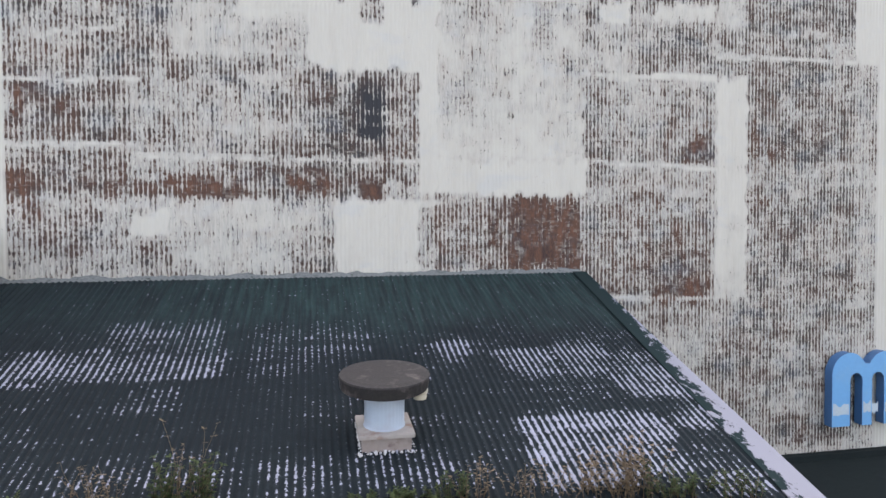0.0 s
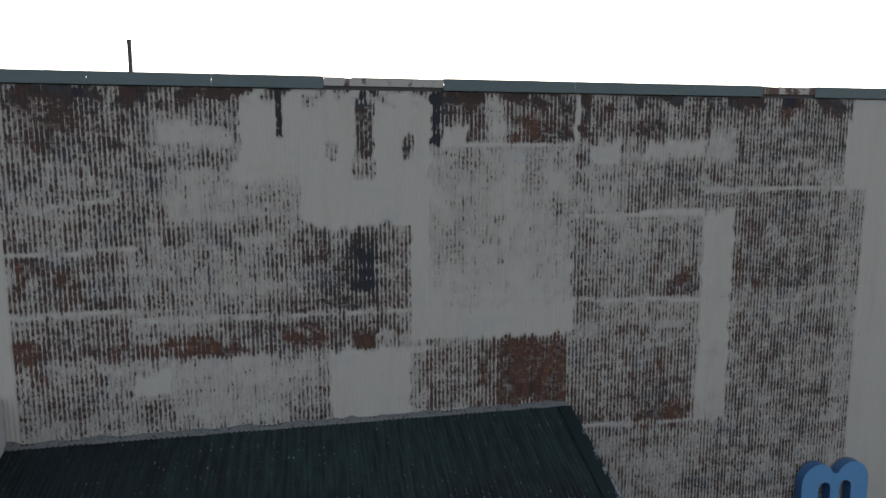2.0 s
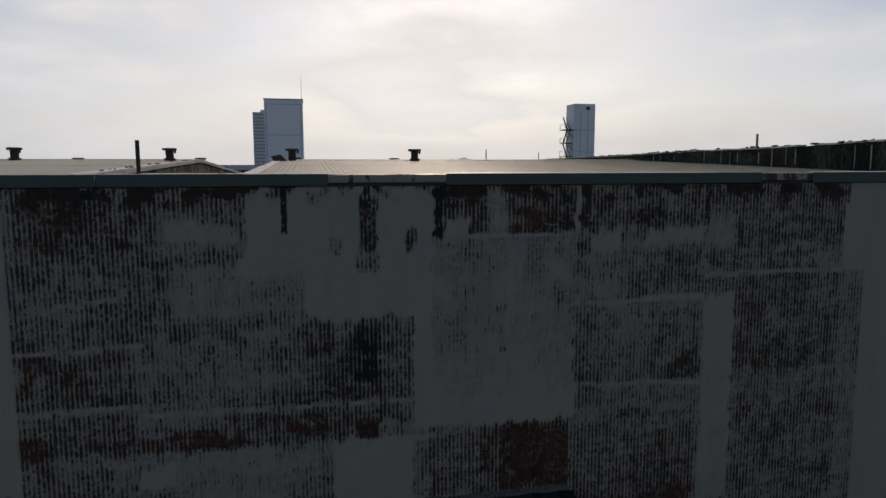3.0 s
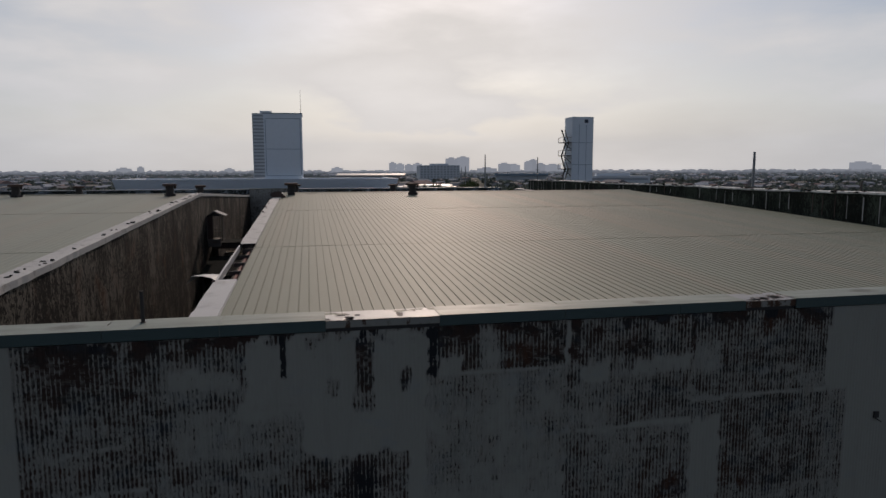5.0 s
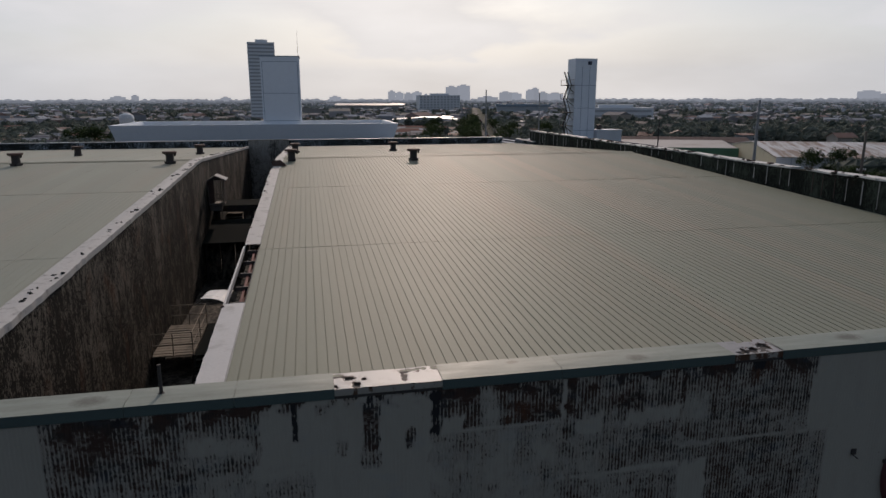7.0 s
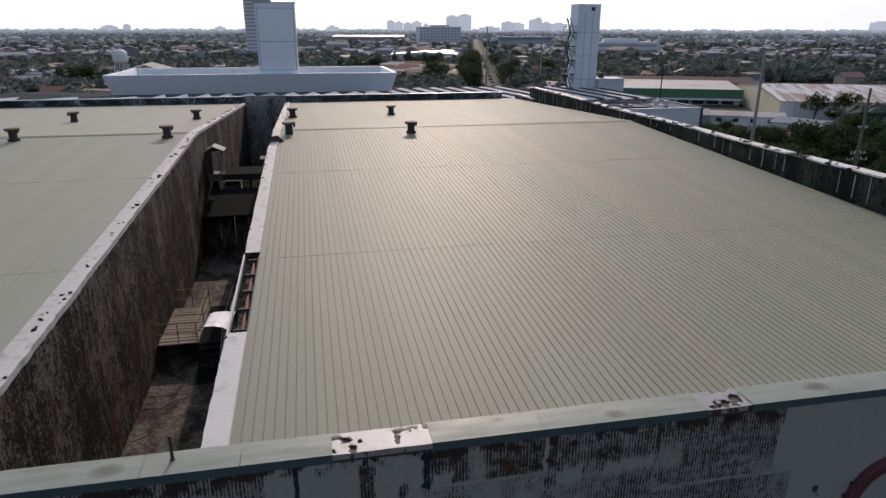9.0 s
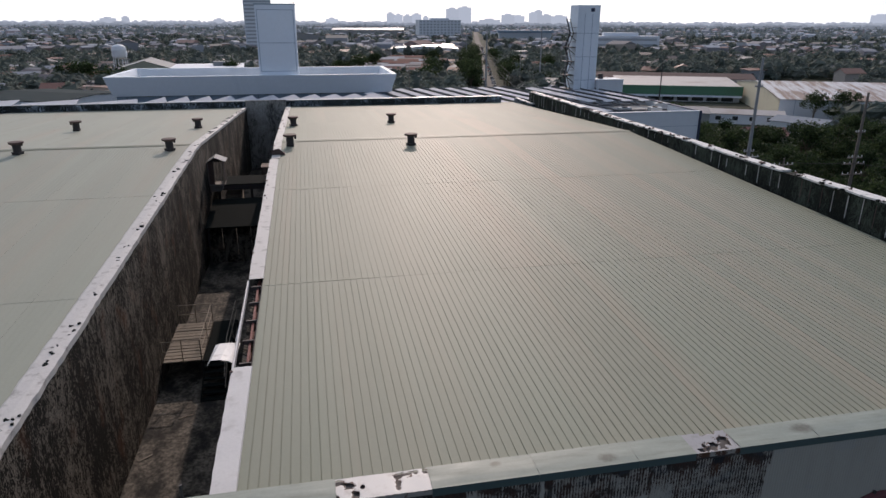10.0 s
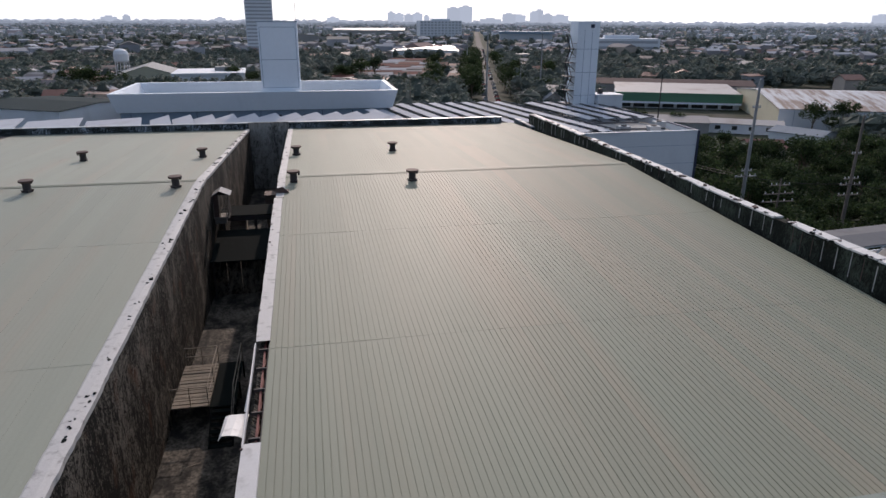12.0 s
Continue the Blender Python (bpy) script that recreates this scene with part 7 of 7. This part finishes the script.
# ---- houses ----
def house_meshes(w, d, h, rise):
    a, b, e = w / 2, d / 2, 0.5
    wall = MB().add([(-a, -b, 0), (a, -b, 0), (a, b, 0), (-a, b, 0), (-a, -b, h), (a, -b, h), (a, b, h), (-a, b, h), (-a, 0, h + rise), (a, 0, h + rise)],
                    [(0, 1, 5, 4), (2, 3, 7, 6), (1, 2, 6, 9, 5), (3, 0, 4, 8, 7)]).mesh("wall", HOUSEWALL)
    r = MB()
    for s in (-1, 1):
        k = rise * e / b
        q = [(-a - e, s * (b + e), h - k), (a + e, s * (b + e), h - k), (a + e, 0, h + rise), (-a - e, 0, h + rise)]
        r.hexa(q, [(x, y, z + 0.15) for x, y, z in q])
    win = MB().box(-0.7, 0.7, -0.06, 0.0, 0, 1.1).mesh("window", GLASS)
    return wall, r.mesh("roof", HOUSEROOF), win, w, d, h


HOUSES = [house_meshes(*q) for q in ((9, 8, 5.6, 1.8), (11, 8, 3.4, 1.7), (8, 7, 6.2, 1.3), (13, 9, 3.6, 2.2), (10, 10, 6.0, 0.5))]
taken = [(-45, 60, 0, 145), (-150, -45, 90, 188), (55, 130, 40, 215), (108, 230, 145, 268), (-95, -50, 188, 232), (-82, -22, 286, 332), (62, 140, 510, 632), (12, 40, 330, 360)]


def clear(x, y, pad=7):
    if abs(x - road_x(y)) < 8 + pad * 0.5:
        return False
    if 288 < y < 492 and 2 - pad < x - (y - 300) * 0.32 < 46 + pad:
        return False
    return not any(a - pad < x < b + pad and c - pad < y < d + pad for a, b, c, d in taken)


def house(x, y, i, turn):
    wall, roof, win, w, d, h = HOUSES[i % 5]
    ob = thing("house", (x, y, 0), ("two-storey house with a pitched sheet roof", "low house with a pitched sheet roof")[h < 5], "house", "town houses", rz=turn)
    part("wall", wall, None, ob)
    part("roof", roof, None, ob)
    for k in (-1, 1):
        part("window", win, None, ob, "", (k * w * 0.25, -d / 2, 1.0))
        if h > 5:
            part("window", win, None, ob, "", (k * w * 0.25, -d / 2, 3.7))


rng = random.Random(8)
count = 0
# rows of houses either side of the town streets
for block_ in range(7):
    for row in range(2):
        for k in range(9):
            x, y = -150 + k * 10.6 - block_ * 4, 215 + block_ * 27 + row * 11
            if clear(x, y, 3) and rng.random() < 0.9 and not (-92 < x < -44 and 250 < y < 292):
                house(x + rng.uniform(-1, 1), y + rng.uniform(-1, 1), rng.randrange(5), 8 + rng.uniform(-5, 5) + 90 * (rng.random() < 0.25))
                count += 1
for row in range(9):
    for k in range(5):
        x, y = 38 + k * 11 + row * 4.2, 322 + row * 16
        if clear(x, y, 2):
            house(x, y, rng.randrange(5), -14 + rng.uniform(-4, 4))
            count += 1
while count < 290:
    dist, ang = rng.uniform(240, 620), radians(rng.uniform(-24, 52))
    x, y = dist * math.sin(ang), dist * math.cos(ang)
    if clear(x, y):
        house(x, y, rng.randrange(5), rng.uniform(0, 180))
        count += 1

# rows of low market stalls beside the road
STALLROOF = tinted("stall_roofs", [(0.17, 0.075, 0.06), (0.42, 0.42, 0.44), (0.21, 0.10, 0.075), (0.13, 0.075, 0.065), (0.30, 0.27, 0.26), (0.19, 0.085, 0.07)], 0.9, "object")
for k in range(17):
    y = 301 + k * 11
    for q in range(3):
        w = rng.uniform(11, 14)
        sr = thing("market_stall", ((y - 300) * 0.32 + 37 - q * 14.2, y + rng.uniform(-1.5, 1.5), 0), "low open market stall under a rusty sheet roof", "stall", "market stalls", rz=-8 + rng.uniform(-3, 3))
        gabled(sr, w, rng.uniform(5.5, 7.5), rng.uniform(2.6, 3.4), 0.8, CONC, STALLROOF, "x")
bn = thing("banner_fence", (88.7, 240.2, 0), "long roadside fence with faded blue and orange banners", "fence", rz=-27)
part("board", MB().box(-9.2, 9.2, 0, 0.15, 0, 3.0), WHITEBLD, bn)
for k, mt in enumerate((BLUE, CREAM, BLUEBLD2, REDSTEEL, BLUE, BLUEBLD)):
    part("banner", MB().box(-9.0 + k * 3.0, -6.2 + k * 3.0, -0.03, 0, 0.7, 2.6), mt, bn)
for k in range(7):
    part("post", MB().box(-9.2 + k * 3.0, -9.05 + k * 3.0, 0.15, 0.3, 0, 3.3), STEELPOLE, bn)

# farther roofs, too many to count
m, beyond = MB(), MB()
for i in range(2900):
    dist, ang = 560 + 3000 * rng.random() ** 1.7, radians(rng.uniform(-32, 60))
    x, y = dist * math.sin(ang), dist * math.cos(ang)
    if abs(x - road_x(y)) < 14 and y < 1700:
        continue
    w, d, h, t = rng.uniform(6, 12), rng.uniform(5, 9), rng.uniform(3, 8.5), rng.uniform(0, 3.14)
    if rng.random() < 0.035:
        w, d, h = w * 2.0, d * 1.7, h * 1.3
    c, s = math.cos(t), math.sin(t)
    cor = [(x + c * u * w / 2 - s * v * d / 2, y + s * u * w / 2 + c * v * d / 2) for u, v in ((-1, -1), (1, -1), (1, 1), (-1, 1))]
    mb = m if dist < 1100 else beyond
    mb.hexa([(p, q, 0) for p, q in cor], [(p, q, h) for p, q in cor])
    e1, e2 = ((cor[0][0] + cor[3][0]) / 2, (cor[0][1] + cor[3][1]) / 2), ((cor[1][0] + cor[2][0]) / 2, (cor[1][1] + cor[2][1]) / 2)
    z = h + d * 0.18
    mb.add([(*cor[0], h + 0.05), (*cor[1], h + 0.05), (*cor[2], h + 0.05), (*cor[3], h + 0.05), (*e1, z), (*e2, z)], [(0, 1, 5, 4), (2, 3, 4, 5), (0, 4, 3), (1, 2, 5)])
far_town = part("far_town", m, TOWN)
tagged(far_town, "far low town of small pale and brown roofs", "town", "", "stuff")

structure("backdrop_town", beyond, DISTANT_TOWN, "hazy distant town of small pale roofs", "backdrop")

# woods between the far roofs
sets = ([], []), ([], [])
for i in range(15000):
    dist, ang = 175 + (3300 * rng.random() ** 1.7 if i < 13500 else 420 * rng.random()), radians(rng.uniform(-32, 60))
    x, y = dist * math.sin(ang), dist * math.cos(ang)
    if y < 1700 and abs(x - road_x(y)) < 10 or not clear(x, y, 3) and y < 700:
        continue
    vs, fs = sets[dist > 1100]
    h, r = rng.uniform(4, 9.5), rng.uniform(2.6, 6.0)
    k = 60 if dist < 600 else 10
    sz = 0.6 if dist < 700 else 1.5
    q = len(vs)
    for lev, (rr, zz) in enumerate(((0.5, 0.25), (0.8, 0.5), (0.7, 0.75), (0.25, 0.95))):
        for s in range(6):
            a = s * 1.047 + lev * 0.5
            e = r * rr * rng.uniform(0.75, 1.1)
            vs.append((x + e * math.cos(a), y + e * math.sin(a), h * zz * rng.uniform(0.92, 1.08)))
    fs += [(q + lev * 6 + s, q + lev * 6 + (s + 1) % 6, q + lev * 6 + 6 + (s + 1) % 6, q + lev * 6 + 6 + s) for lev in range(3) for s in range(6)]
    fs.append(tuple(q + 18 + s for s in range(6)))
    for _ in range(k):
        u, a = rng.uniform(-0.5, 1), rng.uniform(0, 6.283)
        c = math.sqrt(max(0.0, 1 - u * u)) * r * rng.uniform(0.75, 1.1)
        p = (x + c * math.cos(a), y + c * math.sin(a), h * 0.6 + u * h * 0.42)
        q = len(vs)
        b, e = rng.uniform(0, 6.283), rng.uniform(-0.8, 0.8)
        ux, uy, uz = math.cos(b) * sz, math.sin(b) * sz, e * sz
        wx, wy, wz = -math.sin(b) * sz * 0.7, math.cos(b) * sz * 0.7, rng.uniform(-0.7, 0.7) * sz
        vs += [(p[0] - ux, p[1] - uy, p[2] - uz), (p[0] + wx, p[1] + wy, p[2] + wz), (p[0] + ux, p[1] + uy, p[2] + uz), (p[0] - wx, p[1] - wy, p[2] - wz)]
        fs.append((q, q + 1, q + 2, q + 3))
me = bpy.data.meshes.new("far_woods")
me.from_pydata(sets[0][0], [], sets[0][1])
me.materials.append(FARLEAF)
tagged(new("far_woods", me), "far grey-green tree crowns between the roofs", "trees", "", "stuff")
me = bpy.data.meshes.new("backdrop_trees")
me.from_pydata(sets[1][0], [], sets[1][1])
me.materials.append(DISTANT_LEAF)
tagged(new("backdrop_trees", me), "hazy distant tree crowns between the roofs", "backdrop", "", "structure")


# ---- cars on the road ----
def car_meshes():
    body = MB().hexa([(-0.85, -2.1, 0.35), (0.85, -2.1, 0.35), (0.85, 2.1, 0.35), (-0.85, 2.1, 0.35)], [(-0.82, -2.05, 0.9), (0.82, -2.05, 0.9), (0.82, 2.05, 0.85), (-0.82, 2.05, 0.85)]).mesh("body", CARS)
    cabin = MB().hexa([(-0.78, -1.5, 0.9), (0.78, -1.5, 0.9), (0.78, 1.0, 0.88), (-0.78, 1.0, 0.88)], [(-0.62, -1.0, 1.45), (0.62, -1.0, 1.45), (0.62, 0.4, 1.45), (-0.62, 0.4, 1.45)]).mesh("cabin", GLASS)
    wheel = MB().bar((-0.11, 0, 0), (0.11, 0, 0), 0.32, 12).mesh("wheel", TYRE)
    rim = MB().bar((-0.115, 0, 0), (0.115, 0, 0), 0.19, 10).mesh("rim", GALV)
    return body, cabin, wheel, rim


CAR = car_meshes()
for i in range(60):
    y = 238 + i * 7.5 + rng.uniform(-4, 4)
    lane = (-2.5, 2.4, -2.2, 2.7)[i % 4] + rng.uniform(-0.3, 0.3)
    c = thing("car", (road_x(y) + lane, y, 0.05), "small car in the traffic on the straight road", "car", "cars on the road", rz=-14)
    part("body", CAR[0], None, c)
    part("cabin", CAR[1], None, c)
    for wx in (-0.78, 0.78):
        for wy in (-1.3, 1.3):
            part("rim", CAR[3], None, part("wheel", CAR[2], None, c, "", (wx, wy, 0.32)), "pale wheel rim")


# ---- larger far buildings ----
def tower_block(x, y, w, d, h, mat, floors, bays, turn=0.0, label="pale grey tower block in the distance", bands=True):
    t = thing("tower_block", (x, y, 0), label, "tower block", "far towers", rz=turn)
    part("wall", MB().box(-w / 2, w / 2, -d / 2, d / 2, 0, h), mat, t)
    part("roof", MB().box(-w * 0.2, w * 0.25, -d * 0.2, d * 0.2, h, h + 3.5).box(-w / 2, w / 2, -d / 2, d / 2, h, h + 0.8), mat, t)
    fh = h / floors
    for f in range(floors):
        z = f * fh + fh * 0.35
        if bands:
            part("window", MB().box(-w * 0.47, w * 0.47, -d / 2 - 0.12, -d / 2, z, z + fh * 0.42), HAZEGLASS, t)
        else:
            for b in range(bays):
                x0_ = -w / 2 + w * (b + 0.22) / bays
                part("window", MB().box(x0_, x0_ + w * 0.56 / bays, -d / 2 - 0.12, -d / 2, z, z + fh * 0.5), HAZEGLASS, t)
    return t


tower_block(-36, 600, 22, 24, 68, SKYLINE[1], 24, 6, 4, "slim grey residential tower with many floors")
tower_block(195, 998, 62, 26, 27, SKYLINE[1], 7, 12, 2, "long pale grey apartment block with rows of windows", False)
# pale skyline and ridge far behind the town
# haze over the farthest things is put in as a flat glow
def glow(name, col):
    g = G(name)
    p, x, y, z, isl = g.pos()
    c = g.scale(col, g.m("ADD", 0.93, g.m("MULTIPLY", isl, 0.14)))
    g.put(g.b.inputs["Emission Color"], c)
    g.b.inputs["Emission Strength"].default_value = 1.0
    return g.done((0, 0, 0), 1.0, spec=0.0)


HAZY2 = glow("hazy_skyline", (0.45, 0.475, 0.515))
rng = random.Random(31)
m = MB()
for x, y, w, h in ((440, 3500, 34, 60), (484, 3520, 38, 54), (528, 3500, 40, 50), (578, 3520, 44, 56), (668, 3500, 118, 22), (762, 3500, 58, 84), (832, 3520, 62, 91), (800, 3540, 20, 70), (962, 3500, 104, 31), (1062, 3500, 60, 56), (1130, 3540, 60, 50),
                   (1200, 3500, 34, 66), (1236, 3520, 30, 76), (1275, 3500, 36, 55), (1346, 3500, 80, 50), (2980, 3090, 110, 58), (3180, 3200, 50, 42), (-1000, 3900, 70, 34), (-925, 3950, 30, 40), (-430, 3800, 50, 30), (150, 3600, 60, 34), (640, 3600, 22, 44)):
    m.box(x - w / 2, x + w / 2, y, y + 40, 0, h)
    m.box(x - w / 5, x + w / 6, y, y + 40, h, h + 6)
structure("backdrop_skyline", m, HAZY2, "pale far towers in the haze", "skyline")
# lines of woods, each glowing paler than the one before it, for haze
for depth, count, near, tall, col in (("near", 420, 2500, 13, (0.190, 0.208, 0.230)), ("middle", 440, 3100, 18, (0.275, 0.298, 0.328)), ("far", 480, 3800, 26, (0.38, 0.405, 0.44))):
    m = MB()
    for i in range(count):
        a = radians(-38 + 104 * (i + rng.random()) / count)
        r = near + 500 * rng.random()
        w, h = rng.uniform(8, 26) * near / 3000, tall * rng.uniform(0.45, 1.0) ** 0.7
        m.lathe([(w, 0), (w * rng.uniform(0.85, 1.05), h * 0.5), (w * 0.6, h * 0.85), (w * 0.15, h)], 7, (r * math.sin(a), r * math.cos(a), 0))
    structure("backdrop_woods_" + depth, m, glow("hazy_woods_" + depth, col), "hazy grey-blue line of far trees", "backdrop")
tower_block(270, 560, 66, 24, 14, SKYLINE[1], 3, 8, -16, "low white block among the trees")
br = thing("market_hall", (100, 570, 0), "wide hall with a bright reflecting sheet roof", "hall", rz=-10)
gabled(br, 52, 104, 6.6, 1.8, WHITEBLD, GALV, "y")
mh = thing("white_roof_hall", (110, 1180, 0), "long white-roofed hall in the distance", "hall", rz=-10)
gabled(mh, 120, 50, 12, 3, CONC, FLASH, "x")
mh2 = thing("arched_roof_hall", (-10, 800, 0), "grey low-gabled hall in the distance", "hall", rz=8)
gabled(mh2, 90, 40, 9, 5, CONC, GREENROOF, "y")
bo = thing("blue_office", (270, 820, 0), "blue-roofed office block in the distance", "office", rz=-14)
block(bo, "wall", -32, 32, -12, 12, 0, 13, SKYLINE[0])
block(bo, "roof", -34, 34, -14, 14, 13, 16, BLUEBLD2)
